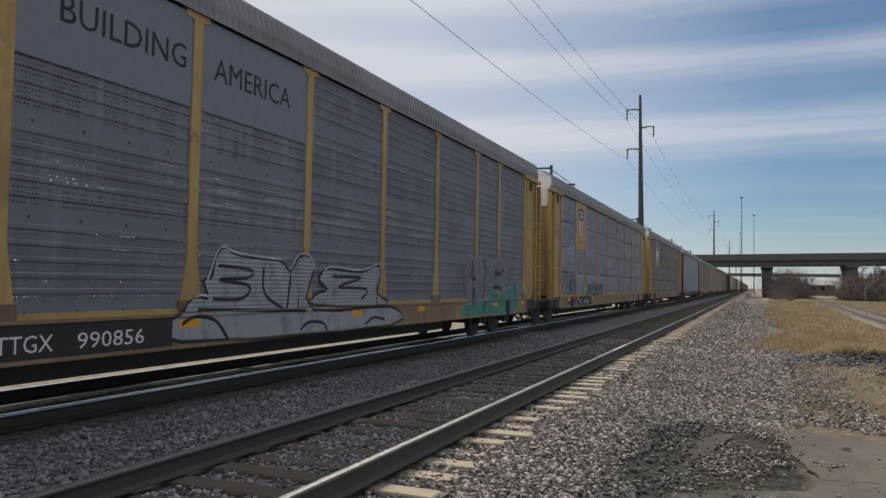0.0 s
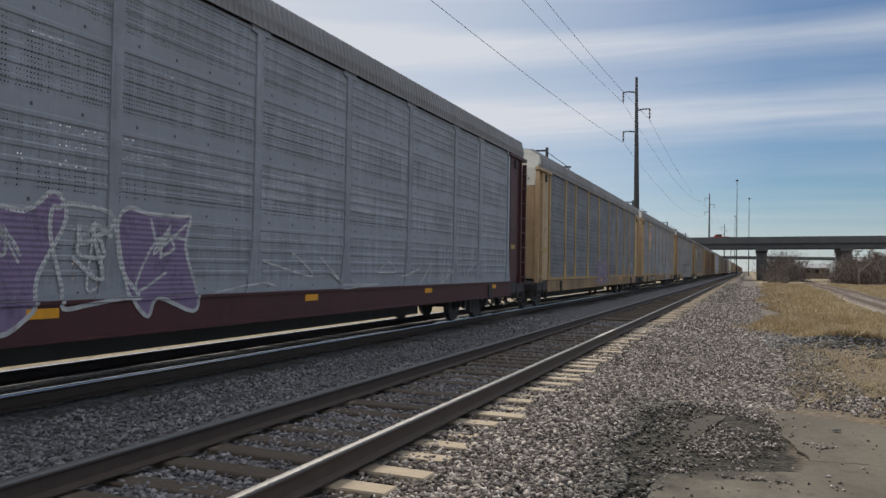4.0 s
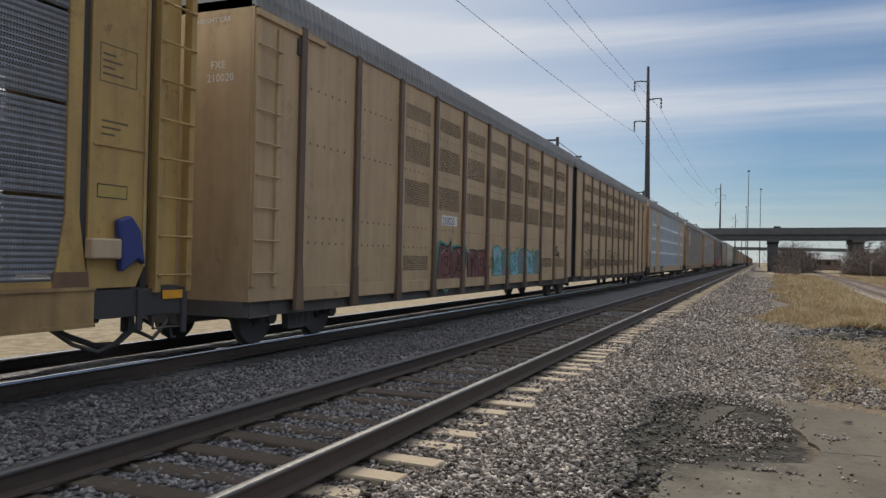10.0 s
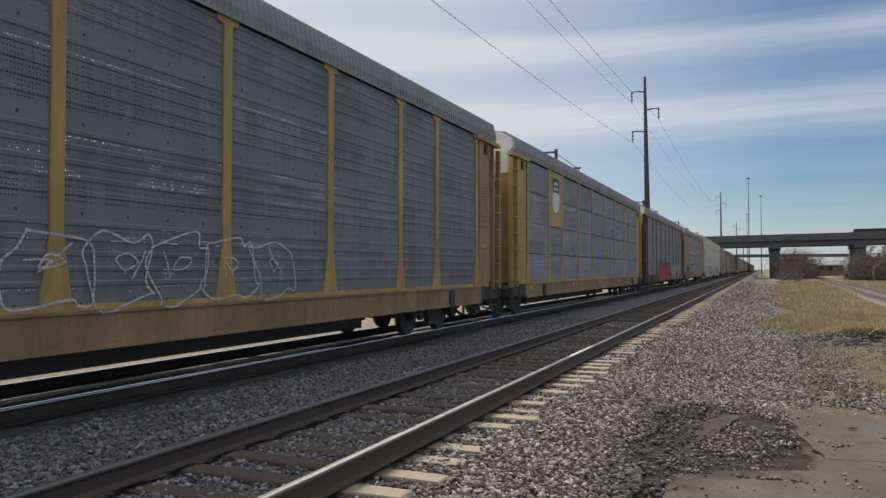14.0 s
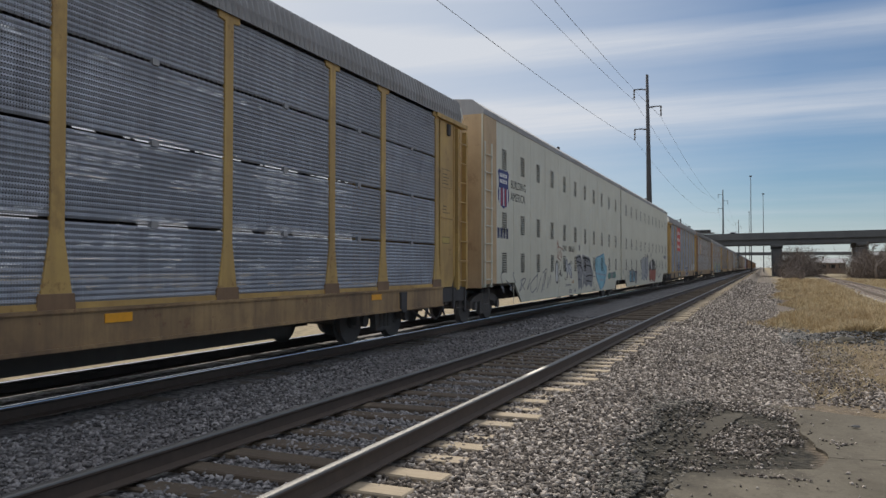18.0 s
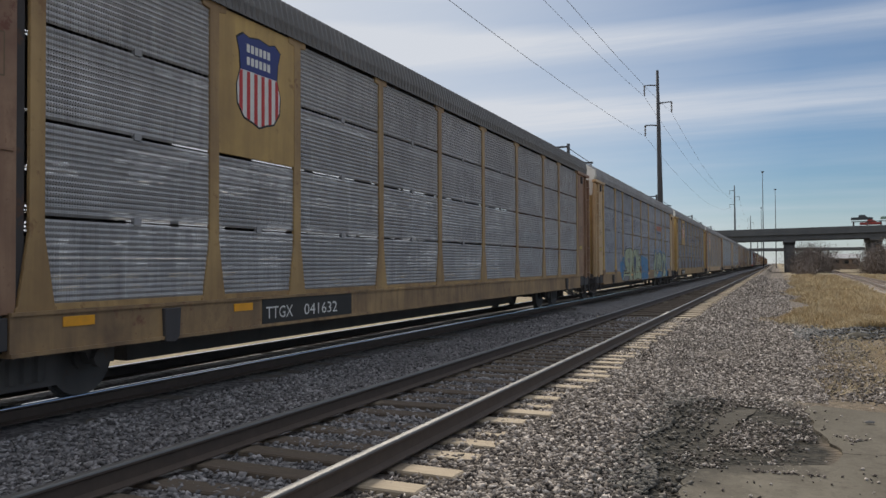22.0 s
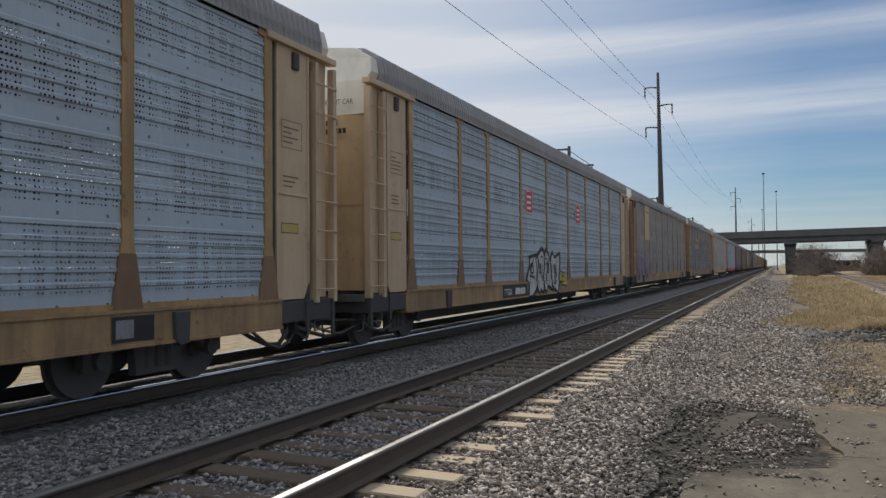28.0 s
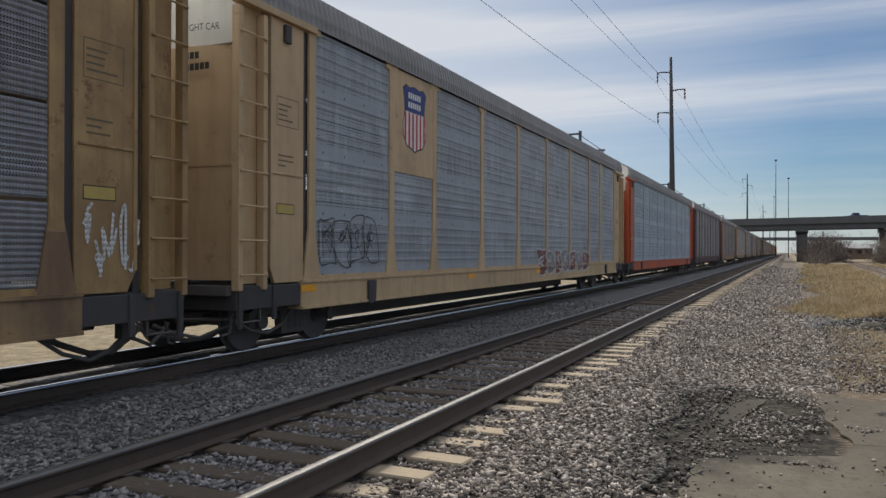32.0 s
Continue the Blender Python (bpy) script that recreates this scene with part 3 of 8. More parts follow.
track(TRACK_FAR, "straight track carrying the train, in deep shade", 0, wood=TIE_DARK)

# ---- cars ----
L, HW = 26.45, 1.53
Z_SILL0, Z_SILL1, Z_TOP = 0.60, 1.00, 4.78
END, BAY, SHORT = 2.31, 2.52, 1.82
MID = (L - 2 * (END + BAY + SHORT)) / 5
EDGES = [END, END + BAY, END + BAY + SHORT]
EDGES += [EDGES[-1] + MID * (i + 1) for i in range(5)]
EDGES += [EDGES[-1] + SHORT, EDGES[-1] + SHORT + BAY]
ROW_Z = [1.01, 1.93, 2.87, 3.81, 4.74]


def rib_panel(w, h, pitch, depth, mat, name, shape="v"):
    """A steel sheet with pressed ribs that run along the car; its origin is its lower corner."""
    m = M()
    n = max(2, int(h / pitch))
    prof = []
    for i in range(n):
        z = h * i / n
        if shape == "step" and ((z + h / n * 0.5 + 0.04) / 0.93) % 1.0 < 0.23:
            prof.append((depth * 0.5, z))
        elif shape == "v":
            prof += [(0, z), (depth, z + h / n * 0.5)]
        else:
            prof += [(0, z), (0, z + h / n * 0.55), (depth, z + h / n * 0.65), (depth, z + h / n * 0.9)]
    prof.append((0, h))
    v = [(x, y, z) for x, z in prof for y in (0, w)] + [(-0.02, y, z) for y in (0, w) for z in (0, h)]
    f = [(2 * i, 2 * i + 1, 2 * i + 3, 2 * i + 2) for i in range(len(prof) - 1)]
    m.add(v, f)
    return m.mesh(name, mat)


def roof_mesh(mat, z0=Z_TOP, z1=5.42, hw=HW, length=L - 2.0, name="roof", ribs=True):
    prof = [(-hw - 0.02, z0 - 0.03), (-hw - 0.005, z0 + 0.14), (-hw + 0.06, z0 + 0.40), (-hw + 0.36, z1 - 0.06), (-0.6, z1), (0.6, z1),
            (hw - 0.36, z1 - 0.06), (hw - 0.06, z0 + 0.40), (hw + 0.005, z0 + 0.14), (hw + 0.02, z0 - 0.03)]
    n = int(length / 0.033) if ribs else 2
    v, f = [], []
    for i in range(n):
        y = length * i / (n - 1)
        bump = 0.048 if i % 4 in (1, 2) else 0.0
        v += [(x * (1 + (bump / 1.5 if 0 < j < 9 else 0)), y, z + (bump if 1 < j < 8 else 0)) for j, (x, z) in enumerate(prof)]
    c = len(prof)
    f = [(i * c + j, i * c + j + 1, (i + 1) * c + j + 1, (i + 1) * c + j) for i in range(n - 1) for j in range(c - 1)]
    f += [tuple(range(c)), tuple(range((n - 1) * c, n * c))[::-1]]
    return M().add(v, f).mesh(name, mat)


def post_mesh(mat, name="post", foot=0.20, half=0.085):
    t, c = Z_TOP - 0.02, 0.22
    half_ring = [(half, 1.75), (foot, 1.06), (foot + 0.03, 1.04), (foot + 0.03, 0.94)]
    ring = [(c, t), (c, t - 0.09), (half, t - 0.11)] + half_ring + [(-a, b) for a, b in half_ring[::-1]] + [(-half, t - 0.11), (-c, t - 0.09), (-c, t)]
    return M().prism(ring, 0, HW - 0.06, HW - 0.012).mesh(name, mat, 0.006)


def wheel_mesh():
    m = M()
    m.disc((0, 0, 0), 0.42, 0, 0.10, 24)
    m.disc((0.06, 0, 0), 0.455, 0, 0.025, 24)
    m.disc((-0.06, 0, 0), 0.14, 0, 0.08, 12)
    return m.mesh("wheel", IRON, smooth=False)


def frame_mesh():
    m = M()
    ring = [(-1.12, 0.36), (-1.12, 0.56), (-0.85, 0.66), (-0.45, 0.74), (0.45, 0.74), (0.85, 0.66), (1.12, 0.56), (1.12, 0.36), (0.8, 0.36), (0.72, 0.5),
            (0.4, 0.55), (0.36, 0.2), (-0.36, 0.2), (-0.4, 0.55), (-0.72, 0.5), (-0.8, 0.36)]
    m.prism(ring, 0, -0.06, 0.06)
    for y in (-0.16, 0, 0.16):
        m.disc((0.03, y, 0.42), 0.075, 2, 0.3, 10)
    for y in (-0.89, 0.89):
        m.disc((0.09, y, 0.43), 0.11, 0, 0.08, 12)
    return m.mesh("side_frame", IRON)


WHEEL, FRAME = wheel_mesh(), frame_mesh()
AXLE = M().disc((0, 0, 0), 0.08, 0, 1.5, 10).mesh("axle", IRON)
BOLSTER = M().box(-0.95, 0.95, -0.22, 0.22, 0.42, 0.72).mesh("bolster", IRON, 0.02)


def truck(parent, y):
    t = part("truck", BOLSTER, parent, "grimy iron four-wheeled truck", at=(0, y, 0))
    for s in (-1, 1):
        f = part("side_frame", FRAME, t, at=(s * 1.0, 0, 0))
        f.scale = (s, 1, 1)
    for w in (-0.89, 0.89):
        part("axle", AXLE, t, at=(0, w, 0.42))
        for s in (-1, 1):
            o = part("wheel", WHEEL, t, at=(s * 0.76, w, 0.42))
            o.scale = (-s, 1, 1)


def sill_mesh(mat, name="side_sill"):
    ring = [(HW - 0.25, 0.59), (HW + 0.02, 0.59), (HW + 0.02, 0.63), (HW - 0.005, 0.63), (HW - 0.005, 0.975), (HW + 0.02, 0.975), (HW + 0.02, 1.01), (HW - 0.1, 1.01),
            (HW - 0.1, 0.63), (HW - 0.25, 0.63)]
    return M().prism(ring, 1, 2.02, L - 2.02).mesh(name, mat)


UNDER = M().box(-HW + 0.1, HW - 0.1, 0.5, L - 0.5, 0.86, 0.98).box(-0.3, 0.3, 0.6, L - 0.6, 0.55, 0.88).box(-0.3, 0.3, 4.6, L - 6.0, 0.22, 0.56)
for i in range(9):
    UNDER.box(-HW + 0.1, HW - 0.1, 4.6 + i * 2.2, 4.72 + i * 2.2, 0.62, 0.88)
UNDERFRAME = UNDER.mesh("underframe", IRON)
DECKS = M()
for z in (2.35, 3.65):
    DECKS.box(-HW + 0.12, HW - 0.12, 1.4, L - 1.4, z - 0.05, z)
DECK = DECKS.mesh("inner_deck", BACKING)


def coupler_mesh():
    m = M()
    m.box(-0.12, 0.12, -0.05, 1.2, 0.72, 0.96)
    m.prism([(-0.2, -0.02), (0.16, -0.12), (0.22, 0.1), (0.1, 0.32), (-0.14, 0.32)], 2, 0.66, 1.0)
    m.box(-0.5, 0.5, 0.95, 1.15, 0.5, 0.6)
    return m.mesh("coupler", IRON, 0.02)


def hose_mesh():
    m = M()
    m.tube([(0.55, 1.9, 0.60), (0.62, 1.55, 0.40), (0.62, 1.15, 0.25), (0.55, 0.75, 0.22), (0.42, 0.4, 0.33), (0.3, 0.05, 0.46), (0.2, -0.1, 0.56)], 0.036, 8)
    m.tube([(1.15, 2.3, 0.60), (1.22, 2.0, 0.38), (1.2, 1.65, 0.27), (1.15, 1.35, 0.33), (1.1, 1.1, 0.47), (1.05, 0.85, 0.40), (0.95, 0.55, 0.30), (0.8, 0.25, 0.38), (0.7, 0.0, 0.5)], 0.024, 7)
    m.tube([(1.3, 1.0, 0.66), (1.3, 0.95, 0.52), (0.7, 0.5, 0.54), (0.2, 0.15, 0.62)], 0.02, 6)
    m.tube([(1.35, 0.72, 0.62), (1.35, 0.66, 0.36), (1.3, 0.55, 0.34)], 0.018, 6)
    m.box(1.02, 1.14, 1.05, 1.15, 0.44, 0.68)
    return m.mesh("air_hose", IRON)


COUPLER, HOSE = coupler_mesh(), hose_mesh()


def end_meshes(post, face, cap):
    """The end doors and corner of a rack, at the end y = 0.58 of the car; scaled by -1 along y for the other end."""
    out = []
    bow = [(-HW + 0.14, 0.74), (-0.8, 0.64), (0, 0.60), (0.8, 0.64), (HW - 0.14, 0.74), (HW - 0.14, 0.84), (-HW + 0.14, 0.84)]
    lip = [(x * 0.995, y - 0.014 if y < 0.8 else y) for x, y in bow]
    out.append(("end_door", M().prism(bow, 2, 1.05, 4.15).mesh("end_door", face), ""))
    out.append(("door_seam", M().prism(lip, 2, 2.55, 2.575).mesh("door_seam", face), ""))
    front, back = [], []
    for x, z in ((HW - 0.14, 4.153), (HW - 0.10, 4.75), (HW - 0.02, 4.9), (HW - 0.06, 5.16), (HW - 0.38, 5.36), (0.6, 5.425)):
        front.append((x, 0.60 + 0.10 * (x / HW) ** 2 + max(0.0, z - 4.75) * 0.25, z))
        back.append((x, 1.0, z))
    front += [(-x, y, z) for x, y, z in front[::-1]]
    back += [(-x, y, z) for x, y, z in back[::-1]]
    n = len(front)
    m = M().add(front + back, [tuple(range(n)), tuple(range(n, 2 * n))[::-1]] + [(i, (i + 1) % n, n + (i + 1) % n, n + i) for i in range(n)])
    out.append(("end_cap", m.mesh("end_cap", cap), "white upper end panel"))
    out.append(("corner_sheet", M().box(HW - 0.16, HW - 0.10, 0.72, 1.20, 1.0, Z_TOP).mesh("corner_sheet", post), ""))
    # solid strip; the shade of the open gap is put into its colour
    out.append(("door_gap", M().box(HW - 0.15, HW - 0.085, 1.20, 1.30, 0.98, Z_TOP - 0.02).mesh("door_gap", SOOT), "black gap beside the door"))
    door = [(1.30, 1.22), (1.42, 0.99), (2.10, 0.99), (2.10, Z_TOP - 0.12), (1.30, Z_TOP - 0.12)]
    out.append(("side_door", M().prism(door, 0, HW - 0.10, HW - 0.03).mesh("side_door", post, 0.006), ""))
    out.append(("door_edge", M().box(HW - 0.035, HW - 0.012, 1.30, 1.35, 1.22, Z_TOP - 0.14).box(HW - 0.035, HW - 0.012, 1.351, 2.06, 2.50, 2.53).mesh("door_edge", post, 0.004), ""))
    # another closed strip, dark in place of the slot's shade
    out.append(("door_jamb", M().box(HW - 0.10, HW - 0.06, 2.11, 2.20, 0.985, Z_TOP - 0.13).mesh("door_jamb", SOOT), "dark slot beside the corner post"))
    out.append(("latch", M().box(HW - 0.05, HW + 0.02, 1.60, 1.74, Z_TOP - 0.42, Z_TOP - 0.17).mesh("latch", SOOT, 0.006), "small black latch"))
    out.append(("door_track", M().box(HW - 0.12, HW + 0.035, 0.58, 2.38, Z_TOP - 0.12, Z_TOP - 0.02).mesh("door_track", post, 0.008), ""))
    out.append(("ladder", M().box(HW - 0.09, HW + 0.03, 0.58, 0.67, 0.92, 4.6).mesh("ladder", post, 0.006), ""))
    out.append(("ladder_stile", M().box(HW - 0.09, HW + 0.03, 1.09, 1.18, 0.92, 4.6).mesh("ladder_stile", post, 0.006), "="))
    rung = M().tube([(HW + 0.045, 0.60, 0), (HW + 0.045, 1.16, 0)], 0.014, 5).mesh("rung", post)
    for i in range(8):
        out.append(("rung", rung, "=%.2f" % (1.12 + i * 0.45)))
    out.append(("step_iron", M().tube([(HW - 0.05, 0.64, 0.95), (HW - 0.05, 0.64, 0.5), (HW - 0.05, 1.12, 0.5), (HW - 0.05, 1.12, 0.95)], 0.018, 5).mesh("step_iron", IRON), ""))
    return out


def fit_end(car, ends, length=None, only=None):
    """Hang the end parts on a car, at its front or, mirrored, at its rear; ladder pieces go under the ladder."""
    ladder = None
    for name, me, lab in ends:
        if only and name not in only:
            continue
        if lab.startswith("="):
            part(name, me, ladder, at=(0, 0, float(lab[1:] or 0)))
            continue
        o = part(name, me, car, lab)
        if length:
            o.location, o.scale = (0, length, 0), (1, -1, 1)
        if name == "ladder":
            ladder = o


CLIP = M().box(-0.04, 0.012, -0.05, 0.05, -0.03, 0.045).mesh("clip", ROOF)
POST_FOOT = M().prism([(-0.235, 0.935), (0.235, 0.935), (0.205, 1.075), (0.112, 1.62), (-0.112, 1.62), (-0.205, 1.075)], 0, HW - 0.05, HW - 0.0075).mesh("post_foot", FOOT, 0.004)
LOW_FOOT = M().prism([(-0.235, 0.935), (0.235, 0.935), (0.21, 1.17), (-0.21, 1.17)], 0, HW - 0.05, HW - 0.0075).mesh("post_foot", FOOT, 0.004)
BASE_BAR = M().box(HW - 0.046, HW - 0.027, EDGES[0] + 0.1, EDGES[-1] - 0.1, 1.011, 1.075)
END_SILL = M().box(-HW + 0.05, HW - 0.02, 0.60, 2.015, 0.66, 0.965).box(HW - 0.03, HW + 0.012, 0.62, 0.70, 0.42, 0.97).box(HW - 0.03, HW + 0.012, 1.34, 1.42, 0.50, 0.97).mesh("end_sill", SOOT, 0.008)
JACK_PAD = M().prism([(-0.13, 0.95), (0.13, 0.95), (0.11, 0.62), (0.03, 0.55), (-0.11, 0.57)], 0, HW - 0.06, HW + 0.045).mesh("jacking_pad", SOOT, 0.008)
# closed bar, dark in place of the slot's own shade
DOOR_SLOT = M().box(0.35, 0.98, 0.59, 0.66, 3.12, 3.24).mesh("door_slot", SOOT, 0.01)
CACHE = {}


def cached(key, make):
    if key not in CACHE:
        CACHE[key] = make()
    return CACHE[key]


def rack_car(label, sheet_mat, post_mat, end_mat, roof_mat, rows=4, sill_mat=None, cap_mat=None, logo=None, bare=False, end_post=None, own_ends=False, foot=None):
    """An enclosed car carrier: sill, posts, punched side panels, ribbed roof, end doors, trucks."""
    car = thing("autorack_car", label, "freight car", "cars of the freight train")
    sill_mat, cap_mat = sill_mat or (post_mat if post_mat in (TAN, MAROON) else SILL), cap_mat or WHITE
    sm = cached(("sill", sill_mat.name), lambda: sill_mesh(sill_mat))
    part("side_sill", sm, car)
    part("side_sill", sm, car).scale = (-1, 1, 1)
    part("underframe", UNDERFRAME, car, "grimy black underframe")
    part("inner_deck", DECK, car, "inner decks, near-black for the shade inside")
    part("roof", cached(("roof", roof_mat.name), lambda: roof_mesh(roof_mat)), car, at=(0, 1.0, 0))
    truck(car, 2.55)
    truck(car, L - 3.9)
    pm = cached(("post", post_mat.name), lambda: post_mesh(post_mat))
    if not bare:
        part("base_bar", cached(("base", post_mat.name), lambda: BASE_BAR.mesh("base_bar", post_mat)), car)
    for y, turn in ((0, 1), (L, -1)):
        part("end_sill", END_SILL, car, "sooty black end sill", at=(0, y, 0)).scale = (1, turn, 1)
        part("jacking_pad", JACK_PAD, car, "sooty black bracket", at=(0, y + turn * 4.05, 0)).scale = (1, turn, 1)
    for y in () if bare else EDGES:
        po = part("post", pm, car, at=(0, y, 0))
        if foot:
            part("post_foot", foot, po, "rust-brown dirty foot")
    for i in range(0 if bare else len(EDGES) - 1):
        if logo and i == logo:
            zs = ROW_Z[:3] if rows == 4 else [ROW_Z[0], ROW_Z[2]]
        else:
            zs = ROW_Z if rows == 4 else [ROW_Z[0], ROW_Z[-1]]
        w = EDGES[i + 1] - EDGES[i] - 0.03
        for z0, z1 in zip(zs, zs[1:]):
            h = z1 - z0 - (0.035 if rows == 4 else 0.0)
            key = ("panel", sheet_mat.name, round(w, 2), round(h, 2))
            me = cached(key, lambda: rib_panel(w, h, 0.058 if rows == 4 else 0.15, 0.014 if rows == 4 else 0.018 if sheet_mat == MESH_LIGHT else 0.009, sheet_mat, "side_panel",
                                               "v" if rows == 4 else "step"))
            part("side_panel", me, car, at=(HW - 0.045, EDGES[i] + 0.015, z0))
            if rows == 4 and z0 > 1.5:
                part("clip", CLIP, car, at=(HW - 0.03, (EDGES[i] + EDGES[i + 1]) / 2, z0 - 0.018))
    far = cached(("far",), lambda: rib_panel(L - 1.1, 3.75, 0.155, 0.028, MESH_FAR, "far_side_panel", "step"))
    o = part("far_side_panel", far, car, at=(-HW + 0.05, 0.55, 1.0))
    o.scale = (-1, 1, 1)
    post_mat = end_post or post_mat
    ends = cached(("end", post_mat.name, end_mat.name, cap_mat.name), lambda: end_meshes(post_mat, end_mat, cap_mat))
    only = ("end_cap",) if own_ends else None
    fit_end(car, ends, None, only)
    fit_end(car, ends, L, only)
    if rows == 4:
        part("door_slot", DOOR_SLOT, car, "dark bar for the shaded slot in the end door")
    part("coupler", COUPLER, car, "black iron coupler")
    o = part("coupler", COUPLER, car, "black iron coupler", at=(0, L, 0))
    o.scale = (1, -1, 1)
    part("air_hose", HOSE, car, "hanging black air hoses")
    o = part("air_hose", HOSE, car, "hanging black air hoses", at=(0, L, 0))
    o.scale = (1, -1, 1)
    return car



# ---- loose stone, slab and dry grass ----
ICO_V = np.array([(0, 0, -1), (0.72, -0.53, -0.45), (-0.28, -0.85, -0.45), (-0.89, 0, -0.45), (-0.28, 0.85, -0.45), (0.72, 0.53, -0.45),
                  (0.28, -0.85, 0.45), (-0.72, -0.53, 0.45), (-0.72, 0.53, 0.45), (0.28, 0.85, 0.45), (0.89, 0, 0.45), (0, 0, 1)])
ICO_F = np.array([(0, 1, 2), (1, 0, 5), (0, 2, 3), (0, 3, 4), (0, 4, 5), (1, 5, 10), (2, 1, 6), (3, 2, 7), (4, 3, 8), (5, 4, 9), (1, 10, 6), (2, 6, 7),
                  (3, 7, 8), (4, 8, 9), (5, 9, 10), (6, 10, 11), (7, 6, 11), (8, 7, 11), (9, 8, 11), (10, 9, 11)])


OCT_V = np.array([(1, 0, 0), (0, 1, 0), (-1, 0, 0), (0, -1, 0), (0, 0, 1), (0, 0, -1)], float)
OCT_F = np.array([(0, 1, 4), (1, 2, 4), (2, 3, 4), (3, 0, 4), (1, 0, 5), (2, 1, 5), (3, 2, 5), (0, 3, 5)])


def stones(name, px, py, pz, size, mat, label, seed):
    """A scatter of angular stone shards as one mesh."""
    r = np.random.default_rng(seed)
    n = len(px)
    v = OCT_V[None] + r.uniform(-0.42, 0.42, (n, 6, 3))
    v = v * np.stack([r.uniform(0.8, 1.7, n), r.uniform(0.6, 1.1, n), r.uniform(0.4, 0.85, n)], 1)[:, None]
    a = r.uniform(0, 2 * np.pi, n)
    ca, sa = np.cos(a)[:, None], np.sin(a)[:, None]
    tl = r.normal(0, 0.45, n)[:, None]
    x, y, z = v[..., 0] * ca - v[..., 1] * sa, v[..., 0] * sa + v[..., 1] * ca, v[..., 2]
    x, z = x * np.cos(tl) - z * np.sin(tl), x * np.sin(tl) + z * np.cos(tl)
    v = np.stack([x, y, z], -1) * size[:, None, None] + np.stack([px, py, pz], 1)[:, None]
    f = (OCT_F[None] + 6 * np.arange(n)[:, None, None]).reshape(-1, 3)
    ob = new(name, fast_mesh(name, v.reshape(-1, 3), f, mat))
    return tagged(ob, label, "gravel", kind="stuff")


r = np.random.default_rng(5)
pts = []
for x0, x1, y0, y1, n in ((-2.35, 0.3, 3.2, 7, 17000), (-2.35, 0.6, 7, 13, 24000), (-2.3, 0.7, 13, 22, 19000), (-2.2, 0.6, 22, 42, 14000), (0.4, 1.6, 11, 21, 3800), (1.2, 4.5, 10.2, 12.5, 2200),
                          (-2.2, 0.9, 42, 70, 6000), (-2.2, 1.1, 70, 115, 5000), (-2.8, -2.3, 3.2, 24, 6500), (-6.75, -4.75, 3.5, 12, 7500), (-6.75, -4.75, 12, 26, 5000), (-4.3, -3.0, 2.5, 12, 5200), (-4.3, -3.0, 12, 24, 3600)):
    pts.append(np.stack([r.uniform(x0, x1, n), r.uniform(y0, y1, n)], 1))
p = np.concatenate(pts)
edge = 0.25 + 0.35 * np.sin(p[:, 1] * 0.7) + 0.2 * np.sin(p[:, 1] * 2.3)
# the bed thins out over a dark hollow beside the slab
rim = -0.95 + 0.10 * np.sin(p[:, 1] * 3.1) - 0.18 * np.sin((p[:, 1] - 6.2) * 0.75)
over = np.where((p[:, 1] < 10.75) & (p[:, 1] < 10.4 + (p[:, 0] + 1.0) * 0.8), p[:, 0] - rim, -1.0)
keep = (over < 0) | ((p[:, 0] < -0.62) & (r.uniform(0, 1, len(p)) > 0.86 + over * 0.2))
keep &= ~((over > 0) & (p[:, 0] > -0.62))
p = p[keep]
size = r.uniform(0.011, 0.034, len(p)) * np.where(p[:, 1] > 70, 2.6, np.where(p[:, 1] > 42, 1.9, np.where(p[:, 1] > 20, 1.35, 1.0)))
# splits off the stones whose colour carries the train's shade
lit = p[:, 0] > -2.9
k = Mat("damp_stone", 0.85, spec=0.25)
geo = k.n.new("ShaderNodeNewGeometry")
k.color(k.blend(geo.outputs["Random Per Island"], (0.03, 0.029, 0.026), (0.20, 0.185, 0.165))).bump(k.noise(60, 3), 0.3, 0.004)
STONE_DAMP = k.m
damp = (np.abs(p[:, 0] + 0.85) < 0.36 + r.normal(0, 0.14, len(p))) & (p[:, 1] < 10.5 + r.normal(0, 0.2, len(p))) & (p[:, 1] > 5.9)
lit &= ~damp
for pick, mat, lab, seed in ((damp, STONE_DAMP, "damp dark stones in the hollow beside the slab", 12), (~lit & ~damp, STONE_SHADED, "dark ballast between the tracks, grime and shade in its colour", 4), (lit, STONE, "grey and pinkish crushed stone ballast", 1)):
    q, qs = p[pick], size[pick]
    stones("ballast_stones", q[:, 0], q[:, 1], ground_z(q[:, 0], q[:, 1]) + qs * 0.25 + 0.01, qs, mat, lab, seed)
# stray chips over the slab and the dirt, and the dark heap at the grass edge
n = 9000
px, py = r.uniform(-0.95, 0.75, n), r.uniform(7.0, 10.95, n)
patch = np.array([noise.noise((a * 1.6, b * 1.1, 2.0)) + 0.35 * noise.noise((a * 5.0, b * 4.0, 2.0)) for a, b in zip(px, py)])
bare = (np.abs(px + 0.5 - (py - 9.2) * 0.25) < 0.17) & (py > 8.4) & (py < 10.2)
worn = np.where(px > 0.36, 0.55, np.where(px < -0.6, 0.32, -0.1))
keep = (patch > worn + r.uniform(-0.4, 0.4, n)) & ~(bare & (r.uniform(0, 1, n) > 0.06)) & (py < 10.85 - np.clip(px + 0.2, 0, 1) * 0.6)
px, py = px[keep], py[keep]
n = 260
px, py = np.concatenate([px, -0.8 + 3.0 * r.uniform(0, 1, n) ** 2.2]), np.concatenate([py, 5.2 + 5.0 * r.uniform(0, 1, n)])
